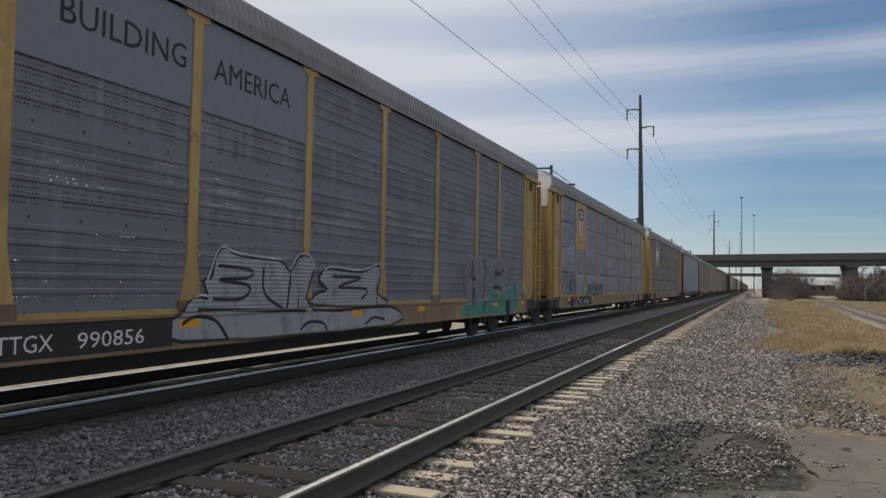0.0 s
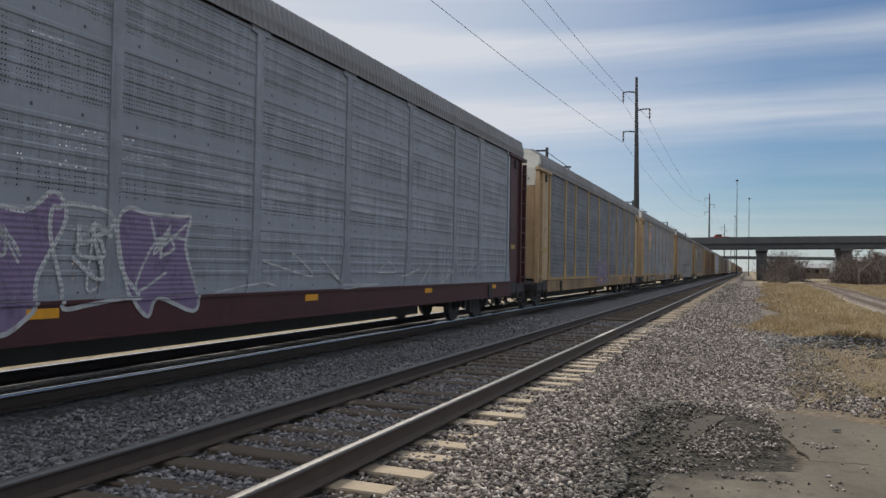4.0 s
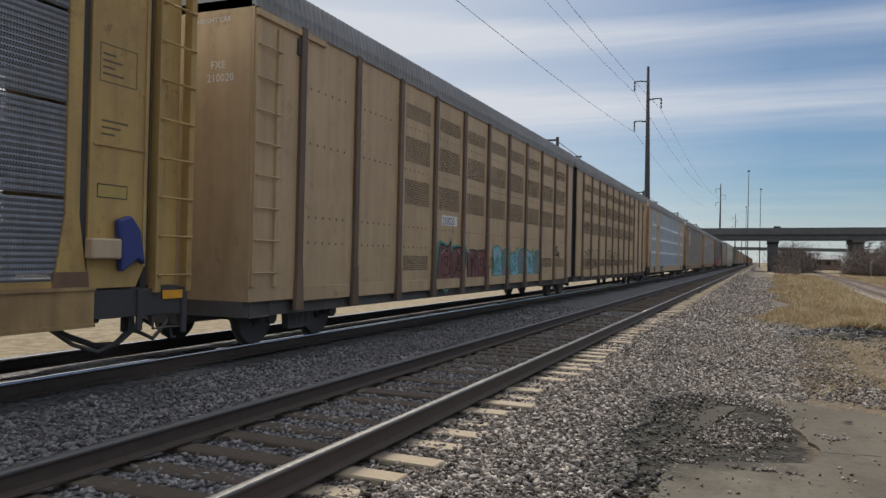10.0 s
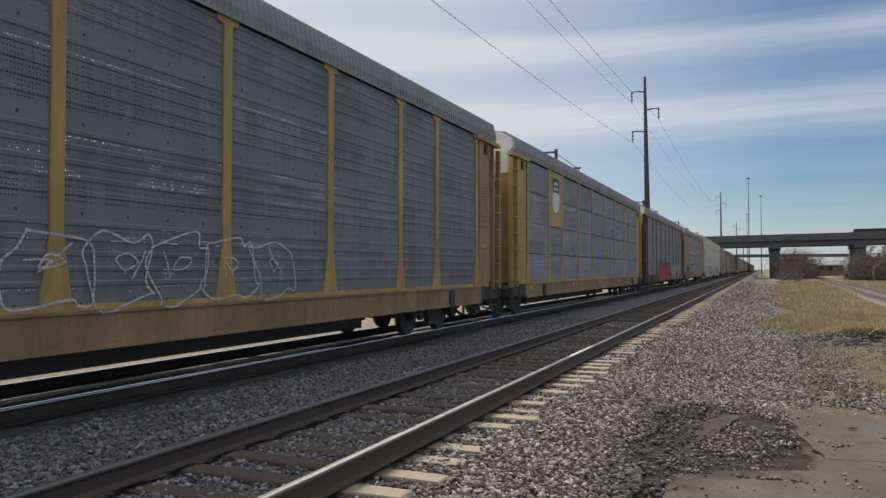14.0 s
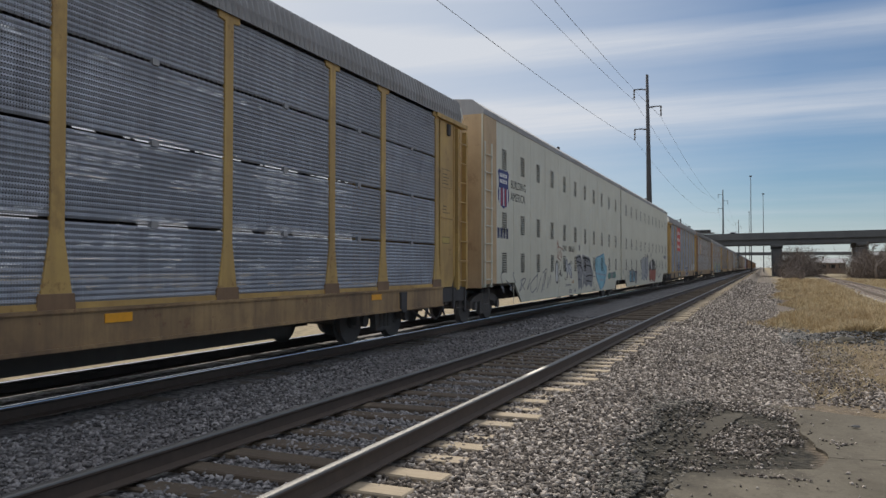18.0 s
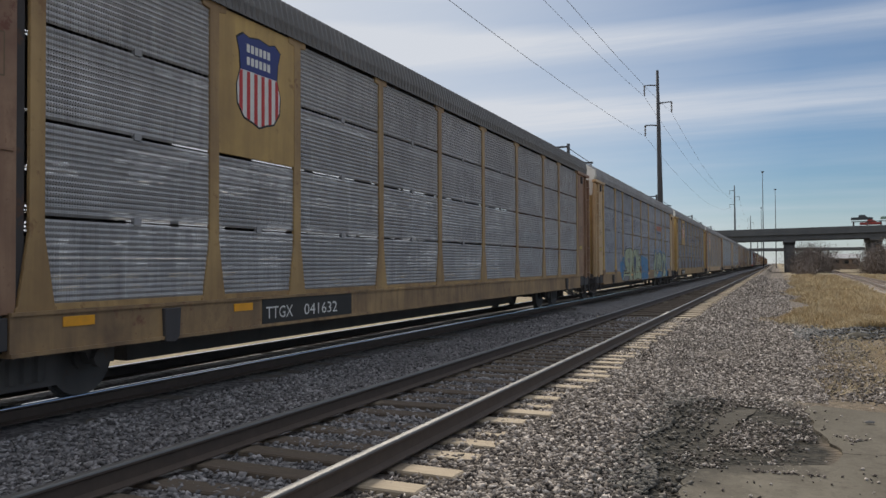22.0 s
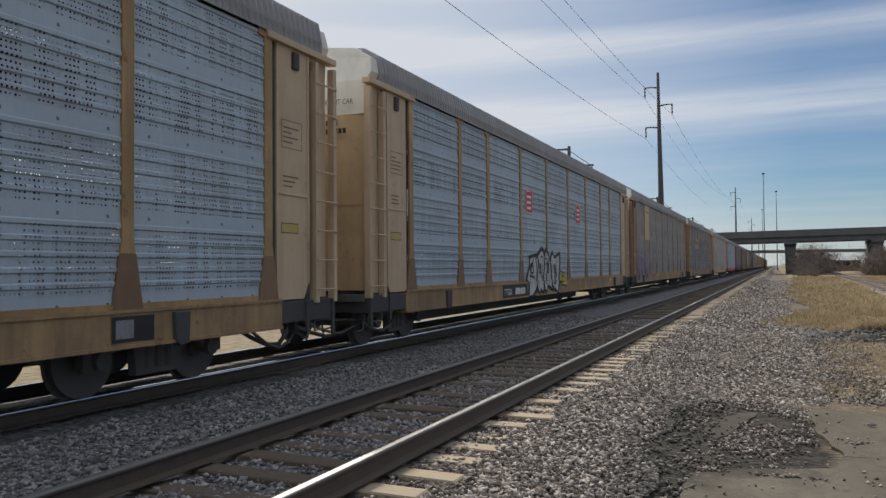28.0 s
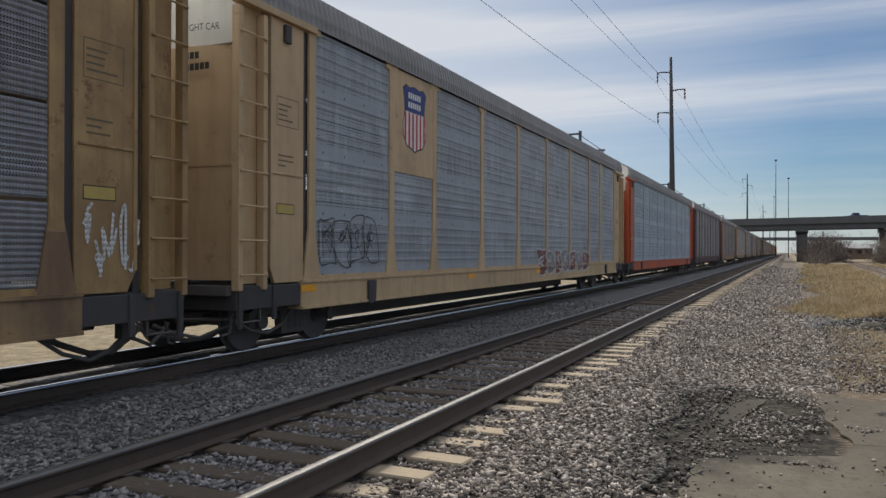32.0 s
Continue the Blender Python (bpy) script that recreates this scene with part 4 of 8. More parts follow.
sz = r.uniform(0.006, 0.022, len(px))
stones("loose_chips", px, py, np.where((px > 0.36) | (py < 7.1), -0.331, ground_z(px, py) + 0.012) + sz * 0.25, sz, STONE, "stray stone chips on the concrete slab", 2)
n = 3200
px, py = r.uniform(0.7, 6.5, n), r.uniform(10.4, 21, n)
keep = np.array([noise.noise((a * 0.9, b * 0.9, 8.0)) for a, b in zip(px, py)]) > r.uniform(-0.5, 0.5, n)
px, py = px[keep], py[keep]
sz = r.uniform(0.008, 0.03, len(px))
stones("loose_chips", px, py, ground_z(px, py) + sz * 0.3 + 0.012, sz, STONE, "stray stone chips on bare dirt", 6)
k = Mat("dark_rubble", 0.9, spec=0.3)
geo = k.n.new("ShaderNodeNewGeometry")
k.color(k.blend(geo.outputs["Random Per Island"], (0.06, 0.06, 0.06), (0.26, 0.25, 0.24)))
RUBBLE = k.m
n = 5000
px = r.uniform(0.4, 8.0, n)
py = 21.0 + 0.25 * px + r.normal(0, 0.9, n)
sz = r.uniform(0.018, 0.05, n)
stones("dark_rubble", px, py, ground_z(px, py) + 0.04 + 0.18 * np.exp(-((py - 21.0 - 0.25 * px) / 0.8) ** 2) * np.clip((px - 0.6) / 1.5, 0, 1), sz, RUBBLE,
       "low heap of dark grey rubble at the grass edge", 3)
for x, y, s, lab in ((2.6, 18.4, 0.16, "pale weathered stone lying on dry dirt"), (1.75, 20.4, 0.2, "flat pale stone lying on dry dirt"), (0.93, 9.55, 0.035, "small dark stone lying on concrete")):
    m = M().add([tuple(v * np.array([1.5, 1.0, 0.45]) * s * (1 + 0.2 * math.sin(7 * i))) for i, v in enumerate(ICO_V)], [tuple(f) for f in ICO_F])
    ob = new("stone", m.mesh("stone", CONCRETE if s > 0.1 else RUBBLE, 0.01 * s))
    ob.location = (x, y, float(ground_z(np.array(x), np.array(y))) + 0.3 * s + (0.04 if s < 0.1 else 0))
    tagged(ob, lab, "stone")


def slab(ring, z0, z1, seed):
    """A broken concrete slab with a ragged rim and a slightly uneven top."""
    rr = random.Random(seed)
    out = []
    for (ax, ay), (bx, by) in zip(ring, ring[1:] + ring[:1]):
        n = max(2, int(math.hypot(bx - ax, by - ay) / 0.13))
        out += [(ax + (bx - ax) * i / n + rr.uniform(-0.03, 0.03) * (i > 0), ay + (by - ay) * i / n + rr.uniform(-0.03, 0.03) * (i > 0)) for i in range(n)]
    m = M()
    m.prism(out, 2, z0, z1)
    return m.mesh("concrete_slab", CONCRETE, 0.004)


pave = thing("pavement", "cracked old concrete apron beside the track", "pavement", kind="structure")
SLABS = ([(-0.80, 2.5), (6.0, 2.5), (6.0, 7.9), (1.3, 8.1), (0.56, 8.0), (0.42, 7.5), (-0.2, 7.25), (-0.7, 6.9)],
         [(0.56, 8.006), (1.3, 8.106), (6.0, 7.906), (6.2, 9.6), (1.41, 10.22), (0.45, 10.58), (0.32, 10.2), (0.38, 9.0)],
         [(-0.55, 10.95), (-0.32, 11.07), (0.1, 10.92), (0.42, 10.60), (0.3, 10.48), (0.0, 10.72), (-0.4, 10.78)],
         [(-0.76, 8.8), (-0.58, 8.4), (-0.38, 9.25), (-0.22, 10.1), (-0.44, 10.0), (-0.72, 9.3)])
for i, ring in enumerate(SLABS):
    part("concrete_slab", slab(ring, -0.55, (-0.334, -0.333, -0.338, -0.352)[i], i), pave)

# dry grass, in tufts of blades
def blades(name, bx, by, tall, wide, label, seed, lean=0.5):
    r = np.random.default_rng(seed)
    n = len(bx)
    a = r.uniform(0, np.pi, n)
    dx, dy = np.cos(a) * wide, np.sin(a) * wide
    ox, oy = r.normal(0, lean, n) * tall, r.normal(0, lean, n) * tall
    bz = ground_z(bx, by) - 0.02
    v = np.stack([np.stack([bx - dx, by - dy, bz], 1), np.stack([bx + dx, by + dy, bz], 1),
                  np.stack([bx + ox * 0.5 + dx * 0.6, by + oy * 0.5 + dy * 0.6, bz + tall * 0.6], 1), np.stack([bx + ox, by + oy, bz + tall], 1)], 1)
    q = 4 * np.arange(n)[:, None]
    f = np.concatenate([q + [0, 1, 2], q + [0, 2, 3]])
    ob = new(name, fast_mesh(name, v.reshape(-1, 3), f, STRAW))
    return tagged(ob, label, "grass", kind="stuff")


PATH = [(6.2, 5.0), (6.9, 35.0), (7.65, 60.0), (9.1, 86.0), (12.4, 169.0), (15.8, 261.0), (18.0, 320.0)]


def spur_x(y):
    for (ax, ay), (bx, by) in zip(PATH, PATH[1:]):
        if y <= by:
            return ax + (bx - ax) * (y - ay) / (by - ay)
    return PATH[-1][0]


def left_rim(y):
    return -0.25 + 0.3 * np.sin(y * 0.21) + 0.018 * y


n = 120000
by = 21.5 + 150 * r.uniform(0, 1, n) ** 2.2
bx = left_rim(by) + r.normal(0, 0.35, n) + (0.3 + 26 * (by / 120)) * r.uniform(0, 1, n) ** 1.1 + np.where(by < 26, (26 - by) * 0.35, 0)
off = np.abs(bx - np.interp(by, [q[1] for q in PATH], [q[0] for q in PATH]))
keep = (off > 1.75 + r.normal(0, 0.15, n)) | (by < 27)
bx, by = bx[keep], by[keep]
n = len(bx)
clump = np.array([noise.noise((a * 0.6, b * 0.25, 1.0)) for a, b in zip(bx, by)])
tall = np.clip(0.22 + 0.36 * clump, 0.06, 0.55) * r.uniform(0.6, 1.2, n) * np.clip((bx - left_rim(by)) * 0.8 + 0.25, 0.25, 1)
blades("dry_grass", bx, by, tall, 0.012 + by * 0.0005, "dry straw-coloured grass on the verge", 8, 0.35)
n = 22000
bx = r.uniform(0.6, 7, n)
by = r.uniform(11.5, 21, n)
keep = np.array([noise.noise((a * 1.1, b * 0.7, 5.0)) for a, b in zip(bx, by)]) > r.uniform(-0.25, 0.35, n)
bx, by = bx[keep], by[keep]
blades("sparse_grass", bx, by, r.uniform(0.03, 0.14, len(bx)), 0.006, "sparse dead grass on bare dirt", 9, 0.7)
n = 9000
bx = -30 - 60 * r.uniform(0, 1, n) ** 1.6
by = r.uniform(-10, 160, n)
blades("far_side_grass", bx, by, r.uniform(0.05, 0.16, n), 0.03, "dry pale grass beyond the train", 10, 0.35)

# ---- side track, curving off through the grass ----
spur = thing("railway_track", "rusty disused side track in dry grass", "railway track")




for s in (-0.753, 0.753):
    m = M()
    ysp = [27 + 4 * i for i in range(73)]
    prof = [(-0.036, -0.17), (0.036, -0.17), (0.036, 0.0), (-0.036, 0.0)]
    v = [(spur_x(y) + s + a, y, float(ground_z(np.array(spur_x(y)), np.array(y))) + 0.25 + b) for y in ysp for a, b in prof]
    m.add(v, [(4 * i + j, 4 * i + (j + 1) % 4, 4 * i + 4 + (j + 1) % 4, 4 * i + 4 + j) for i in range(len(ysp) - 1) for j in range(4)])
    part("rail", m.mesh("rail", RUST), spur)
m = M()
for i in range(420):
    y = 27.3 + i * 0.65
    z = float(ground_z(np.array(spur_x(y)), np.array(y)))
    m.box(spur_x(y) - 1.25, spur_x(y) + 1.25, y - 0.11, y + 0.11, z - 0.05, z + 0.06)
k = Mat("old_grey_gravel", 0.95, spec=0.1)
vor = k.n.new("ShaderNodeTexVoronoi")
vor.inputs["Scale"].default_value = 9.0
k.l.new(k.tc.outputs["Object"], vor.inputs["Vector"])
chip = k.n.new("ShaderNodeSeparateColor")
k.l.new(vor.outputs["Color"], chip.inputs[0])
k.color(k.blend(chip.outputs[0], (0.14, 0.124, 0.105), (0.33, 0.295, 0.25))).bump(vor.outputs["Distance"], 0.6, 0.03)
bed = M()
ysp = [27 + 3 * i for i in range(97)]
prof = [(-1.95, -0.1), (-1.5, 0.055), (1.5, 0.055), (1.95, -0.1)]
v = [(spur_x(y) + a, y, float(ground_z(np.array(spur_x(y)), np.array(y))) + b) for y in ysp for a, b in prof]
bed.add(v, [(4 * i + j, 4 * i + j + 1, 4 * i + 5 + j, 4 * i + 4 + j) for i in range(len(ysp) - 1) for j in range(3)])
part("ballast_bed", bed.mesh("ballast_bed", k.m), spur, "old grey gravel bed")
tagged(part("tie_bed", m.mesh("tie_bed", DARKPOST), spur, "dark old ties"), kind="stuff")

# ---- highway bridge ----
BY = 235.0
bridge = thing("highway_bridge", "grey concrete highway overpass on round-edged piers", "bridge")
m = M()
for y0 in (BY - 7.2, BY - 4.2, BY - 1.2, BY + 1.8, BY + 4.8):
    part("girder", cached(("girder",), lambda: M().box(-950, 950, -0.5, 0.5, 7.55, 8.95).mesh("girder", BRIDGE)), bridge, at=(0, y0, 0))
part("deck_slab", M().box(-950, 950, BY - 8.4, BY + 8.4, 8.95, 9.85).mesh("deck_slab", BRIDGE), bridge)
for y0 in (BY - 8.4, BY + 8.0):
    part("parapet", M().box(-950, 950, y0, y0 + 0.4, 9.855, 10.75).mesh("parapet", BRIDGE), bridge)
PIER = M().box(-1.35, 1.35, -6.5, 6.5, -2.5, 6.45).mesh("pier", BRIDGE, 0.25)
CAP = M().prism([(-7.8, 7.54), (-7.8, 6.95), (-6.8, 6.453), (6.8, 6.453), (7.8, 6.95), (7.8, 7.54)], 0, -1.5, 1.5).mesh("pier_cap", BRIDGE, 0.05)
for i in range(-14, 16):
    x = 3.75 + 20.6 * i
    part("pier", PIER, bridge, at=(x, BY, 0))
    part("pier_cap", CAP, bridge, at=(x, BY, 0))
far = thing("highway_bridge", "distant pale bridge crossing the tracks", "bridge")
part("deck_slab", M().box(-200, 250, 560, 572, 9.4, 11.4).mesh("deck_slab", BRIDGE), far)
for x in (-30, 22, 60):
    part("pier", M().box(x - 1.5, x + 1.5, 561, 571, -2.5, 9.398).mesh("pier", BRIDGE), far)

# ---- poles, wires and lamp masts ----
WIRE = Mat("wire", 0.6, 0.3).color((0.03, 0.03, 0.032)).m


def power_pole(x, y, top, lean=0.0):
    p = thing("power_pole", "tall dark steel power pole with three bracket arms", "utility pole", "tall power poles", at=(x, y, 0))
    part("pole", M().tube([(0, 0, -1.0), (-lean * top / 2, 0, top / 2), (-lean * top, 0, top)], 0.42, 12, 0.16).mesh("pole", POLE, smooth=True), p)
    tips = []
    for s, dz in ((-1, 1.7), (1, 3.9), (-1, 6.5)):
        z = top - dz
        x0 = -lean * z
        m = M().tube([(x0, 0, z - 0.12), (x0 + s * 0.8, 0, z), (x0 + s * 1.6, 0, z)], 0.10, 6, 0.06)
        arm = part("arm", m.mesh("arm", POLE), p)
        m = M()
        for i in range(6):
            m.disc((x0 + s * 1.55, 0, z - 0.15 - i * 0.2), 0.11 if i % 2 == 0 else 0.07, 2, 0.16, 10)
        part("insulator", m.mesh("insulator", IRON), arm, "hanging dark insulator string")
        tips.append((x + x0 + s * 1.55, y, z - 1.3))
    return tips


poles = [power_pole(-12.5, -96.0, 24.8), power_pole(-12.3, 93.9, 24.5, 0.012), power_pole(-12.5, 283.0, 28.3), power_pole(-12.5, 472.0, 28.5), power_pole(-12.5, 661.0, 29.0)]
for i in range(3):
    line = thing("power_line", "thin sagging overhead power line", "cable", "overhead power lines")
    for a, b in zip(poles, poles[1:]):
        p0, p1 = Vector(a[i]), Vector(b[i])
        sag = 3.2
        path = [p0.lerp(p1, t / 24) - Vector((0, 0, 4 * sag * (t / 24) * (1 - t / 24))) for t in range(25)]
        part("wire", M().tube(path, 0.015, 5).mesh("wire", WIRE), line)

for y in (9.0, 52.0, 95.0, 138.0, 181.0):
    p = thing("utility_pole", "wooden utility pole with two braced crossarms", "utility pole", "line of low utility poles", at=(-13.0, y, 0))
    part("pole", M().tube([(0, 0, -1.2), (0, 0, 9.75)], 0.15, 8, 0.11).mesh("pole", POLE, smooth=True), p)
    for z, s in ((9.55, -1), (8.35, 1)):
        part("crossarm", M().box(min(0, s * 1.7), max(0, s * 1.7), -0.05, 0.05, z - 0.06, z + 0.06).mesh("crossarm", POLE), p)
        part("brace", M().tube([(s * 1.5, 0, z), (0, 0, z + (-0.9 if s < 0 else 1.1))], 0.025, 5).mesh("brace", POLE), p)
    part("insulator", M().disc((1.55, 0, 8.0), 0.07, 2, 0.5, 8).mesh("insulator", IRON), p)

for x, y, top in ((-4.1, 330.0, 37.7), (0.55, 400.0, 36.6), (-7.5, 520.0, 36.0)):
    p = thing("light_mast", "tall slim highway light mast", "street lamp", "highway light masts", at=(x, y, 0))
    part("pole", M().tube([(0, 0, -1.5), (0, 0, top)], 0.24, 8, 0.10).mesh("pole", POLE, smooth=True), p)
    part("lamp_ring", M().disc((0, 0, top), 0.55, 2, 0.5, 10).mesh("lamp_ring", POLE), p)


# ---- bare trees and brush ----
def bare_tree(x, y, high, seed, label, spread=0.5):
    rr = random.Random(seed)
    z0 = float(ground_z(np.array(x), np.array(y)))
    t = thing("bare_tree", label, "tree", "bare winter trees", at=(x, y, z0 - 0.1))
    trunk, crown = M(), M()

    def grow(p, d, ln, rad, depth):
        q = p + d * ln
        mid = p + d * ln * 0.5 + Vector((rr.uniform(-1, 1), rr.uniform(-1, 1), 0)) * ln * 0.06
        (trunk if depth < 2 else crown).tube([p, mid, q], max(rad, 0.03), 6 if depth < 2 else 3, max(rad * 0.62, 0.028))
        if depth >= 5:
            return
        for _ in range(3 if depth < 4 else 4):
            nd = (d + Vector((rr.uniform(-1, 1), rr.uniform(-1, 1), rr.uniform(-0.35, 0.6))) * spread * 1.5).normalized()
            grow(p + d * ln * rr.uniform(0.55, 1.0), nd, ln * rr.uniform(0.55, 0.8), rad * 0.55, depth + 1)

    grow(Vector((0, 0, 0)), Vector((rr.uniform(-0.1, 0.1), rr.uniform(-0.1, 0.1), 1)).normalized(), high * 0.33, high * 0.022, 0)
    part("trunk", trunk.mesh("trunk", TWIG, smooth=True), t)
    part("crown", crown.mesh("crown", TWIG), t)
    return t


for i, (x, y, h) in enumerate(((20.5, 170, 10.5), (25.5, 176, 9.0), (31, 185, 10), (7.0, 215, 6.0), (9.0, 262, 8.0), (38, 205, 11), (16.0, 268, 8.5), (47, 190, 10), (24.5, 172, 9.5), (28.5, 180, 9.0), (10.5, 236, 9.0), (7.2, 240, 8.5))):
    bare_tree(x, y, h, 40 + i, "bare brown winter tree beside the side track")


def brush(name, cx, cy, wx, wy, high, n, seed, label):
    """Dense leafless scrub: short thin twigs at every height of many stems, in uneven clumps."""
    r = np.random.default_rng(seed)
    stems = np.stack([r.normal(cx, wx / 2.0, n // 40), r.normal(cy, wy / 2.2, n // 40)], 1)
    tops = high * r.uniform(0.3, 1.0, len(stems)) * (0.75 + 0.35 * np.sin(stems[:, 0] * 1.7 + seed) * np.sin(stems[:, 0] * 0.6 + stems[:, 1] * 0.2))
    pick = r.integers(0, len(stems), n)
    up = r.uniform(0, 1, n) ** 0.75
    reach = 0.10 + 0.24 * np.sin(np.pi * np.clip(up, 0.05, 1))
    hh = tops[pick]
    root = stems[pick] + r.normal(0, 1, (n, 2)) * (reach * hh)[:, None]
    base = ground_z(stems[pick, 0], stems[pick, 1]) - 0.1 + up * hh * 0.9
    ln = r.uniform(0.35, 1.3, n)
    ox, oy, oz = r.normal(0, 0.45, n) * ln, r.normal(0, 0.45, n) * ln, r.uniform(-0.1, 0.9, n) * ln
    w = r.uniform(0.02, 0.045, n)
    v = np.stack([np.stack([root[:, 0] - w, root[:, 1], base], 1), np.stack([root[:, 0] + w, root[:, 1], base], 1),
                  np.stack([root[:, 0] + ox + w * 0.5, root[:, 1] + oy, base + oz], 1), np.stack([root[:, 0] + ox - w * 0.5, root[:, 1] + oy, base + oz], 1)], 1)
    q = 4 * np.arange(n)[:, None]
    ob = new(name, fast_mesh(name, v.reshape(-1, 3), q + [[0, 1, 2, 3]], TWIG))
    return tagged(ob, label, "shrub", kind="stuff")


for i, (cx, cy, wx, wy, h, n) in enumerate(((8.4, 222, 3.0, 14, 9.5, 30000), (12.0, 250, 3.0, 12, 7.0, 9000), (6.6, 205, 1.6, 14, 3.6, 8000), (23, 196, 4.2, 14, 8.0, 34000), (30, 186, 5.0, 14, 8.5, 40000), (39, 190, 8.0, 14, 9.0, 30000),
                                            (14.5, 290, 5.0, 10, 4.0, 5000), (60, 215, 14, 20, 7.5, 9000), (5.6, 185, 1.6, 26, 1.6, 4000), (-45, 260, 20, 60, 7, 5000))):
    brush("scrub", cx, cy, wx, wy, h, n, 70 + i, "leafless brown scrub along the railway")

# low buildings past the bridge
for x, y, w, d, h, lab in ((22, 330, 14, 12, 4.2, "low warehouse with a pale roof beyond the bridge"), (60, 420, 36, 20, 8.0, "long pale warehouse in the distance")):
    b = thing("warehouse", lab, "building", at=(x, y, -1.2))
    part("wall", M().box(-w / 2, w / 2, -d / 2, d / 2, -1, h).mesh("wall", DARKPOST), b)
    part("roof", M().prism([(-d / 2 - 0.5, h + 0.002), (0, h + 1.8), (d / 2 + 0.5, h + 0.002)], 0, -w / 2 - 0.4, w / 2 + 0.4).mesh("roof", ROOF), b)
    for i in range(4):
        part("window", M().box(-w / 2 + 2 + i * w / 4.4, -w / 2 + 4 + i * w / 4.4, -d / 2 - 0.08, -d / 2 - 0.004, 2.2, 3.6).mesh("window", BACKING), b)

# ---- pictures, signs and lettering on the cars ----
FILLS = {}
ZERO = [-0.65, -0.68, -0.63, -0.82, -1.43, -0.16, -0.58, -0.29, -0.72, -0.49, -0.58, -0.83, -0.85, -0.97, -0.68, -1.62, -0.5, -0.86, -0.82, -0.68, -1.22, -0.96, 0.38, -0.48, -0.57, -0.23, -0.4, 0.6]
ART = [0.0]


def spray_paint(name, c, ribs_from=1.03):
    """Thin sprayed paint on ribbed, punched steel: faded in patches, the holes open, the ribs felt through it."""
    k = Mat(name, 0.6)
    f = k.ramp(k.noise(5, 5, 0.7, per_object=20), 0.42, 0.8)
    k.color(k.blend(k.math("MULTIPLY", f, 0.5), c, tuple(x * 0.55 + 0.035 for x in c)))
    sp = k.n.new("ShaderNodeSeparateXYZ")
    k.l.new(k.tc.outputs["Object"], sp.inputs[0])
    above = k.math("GREATER_THAN", sp.outputs["Z"], ribs_from)
    u = k.math("SUBTRACT", k.math("FRACT", k.math("DIVIDE", sp.outputs["Y"], 0.044)), 0.5)
    v = k.math("SUBTRACT", k.math("FRACT", k.math("DIVIDE", sp.outputs["Z"], 0.058)), 0.5)
    dot = k.math("LESS_THAN", k.math("ADD", k.math("MULTIPLY", u, u), k.math("MULTIPLY", v, v)), 0.03)
    dot = k.math("MULTIPLY", dot, k.math("GREATER_THAN", k.noise(3.0, 4, 0.7, (1, 3, 0.3), per_object=45), 0.42))
    worn = k.ramp(k.noise(3.5, 6, 0.75, (1, 1, 0.6), per_object=33), 0.5, 0.75)
    gone = k.math("MAXIMUM", k.math("MULTIPLY", k.math("MULTIPLY", dot, above), 0.8), k.math("ADD", k.math("MULTIPLY", worn, 0.55), 0.1))
    clear = k.n.new("ShaderNodeBsdfTransparent")
    mixed = k.n.new("ShaderNodeMixShader")
    k.l.new(gone, mixed.inputs[0])
    k.l.new(k.b.outputs[0], mixed.inputs[1])
    k.l.new(clear.outputs[0], mixed.inputs[2])
    k.l.new(mixed.outputs[0], k.n["Material Output"].inputs["Surface"])
    rib = k.math("MULTIPLY", k.math("ABSOLUTE", v), above)
    k.bump(rib, 0.6, 0.02)
    return k.m


PLAIN = {}


def spray(name, c):
    if name not in FILLS:
        FILLS[name] = spray_paint("spray_" + name, c)
        PLAIN["spray_" + name] = spray_paint("plain_spray_" + name, c, 9.0)
    return FILLS[name]


S_WHITE = spray("white", (0.62, 0.63, 0.64))
S_GREY = spray("grey", (0.24, 0.24, 0.26))
S_SILVER = spray("silver", (0.40, 0.41, 0.43))
S_BLACK = spray("black", (0.015, 0.015, 0.018))
S_BLUE = spray("blue", (0.08, 0.25, 0.48))
S_SKY = spray("sky_blue", (0.25, 0.50, 0.62))
S_GREEN = spray("pale_green", (0.45, 0.52, 0.36))
S_LIME = spray("lime", (0.45, 0.60, 0.08))
S_TEAL = spray("teal", (0.08, 0.30, 0.24))
S_RED = spray("red", (0.52, 0.05, 0.07))
S_PINK = spray("pink", (0.52, 0.10, 0.27))
S_DULL = spray("dull_red", (0.22, 0.075, 0.065))
S_YELL = spray("yellow", (0.62, 0.58, 0.06))
S_PURPLE = spray("purple", (0.27, 0.20, 0.34))
S_MAROON = spray("dark_red", (0.13, 0.045, 0.055))
S_STEEL = spray("steel_blue", (0.33, 0.40, 0.50))
S_DUST = spray("dusty_grey", (0.42, 0.40, 0.42))
S_ROSE = spray("rose", (0.62, 0.22, 0.24))
S_NAVY = spray("navy", (0.03, 0.04, 0.13))
S_RUST = spray("brick_red", (0.36, 0.10, 0.07))


def clip(poly, axis, lo, hi):
    """A flat outline cut to lo..hi along one of its axes."""
    for sign, lim in ((1, lo), (-1, -hi)):
        out = []
        for p, q in zip(poly, poly[1:] + poly[:1]):
            a, b = sign * p[axis] - lim, sign * q[axis] - lim
            if a >= 0:
                out.append(p)
            if (a >= 0) != (b >= 0):
                t = a / (a - b)
                out.append((p[0] + (q[0] - p[0]) * t, p[1] + (q[1] - p[1]) * t))
        poly = out
        if len(poly) < 3:
            return []
    return poly


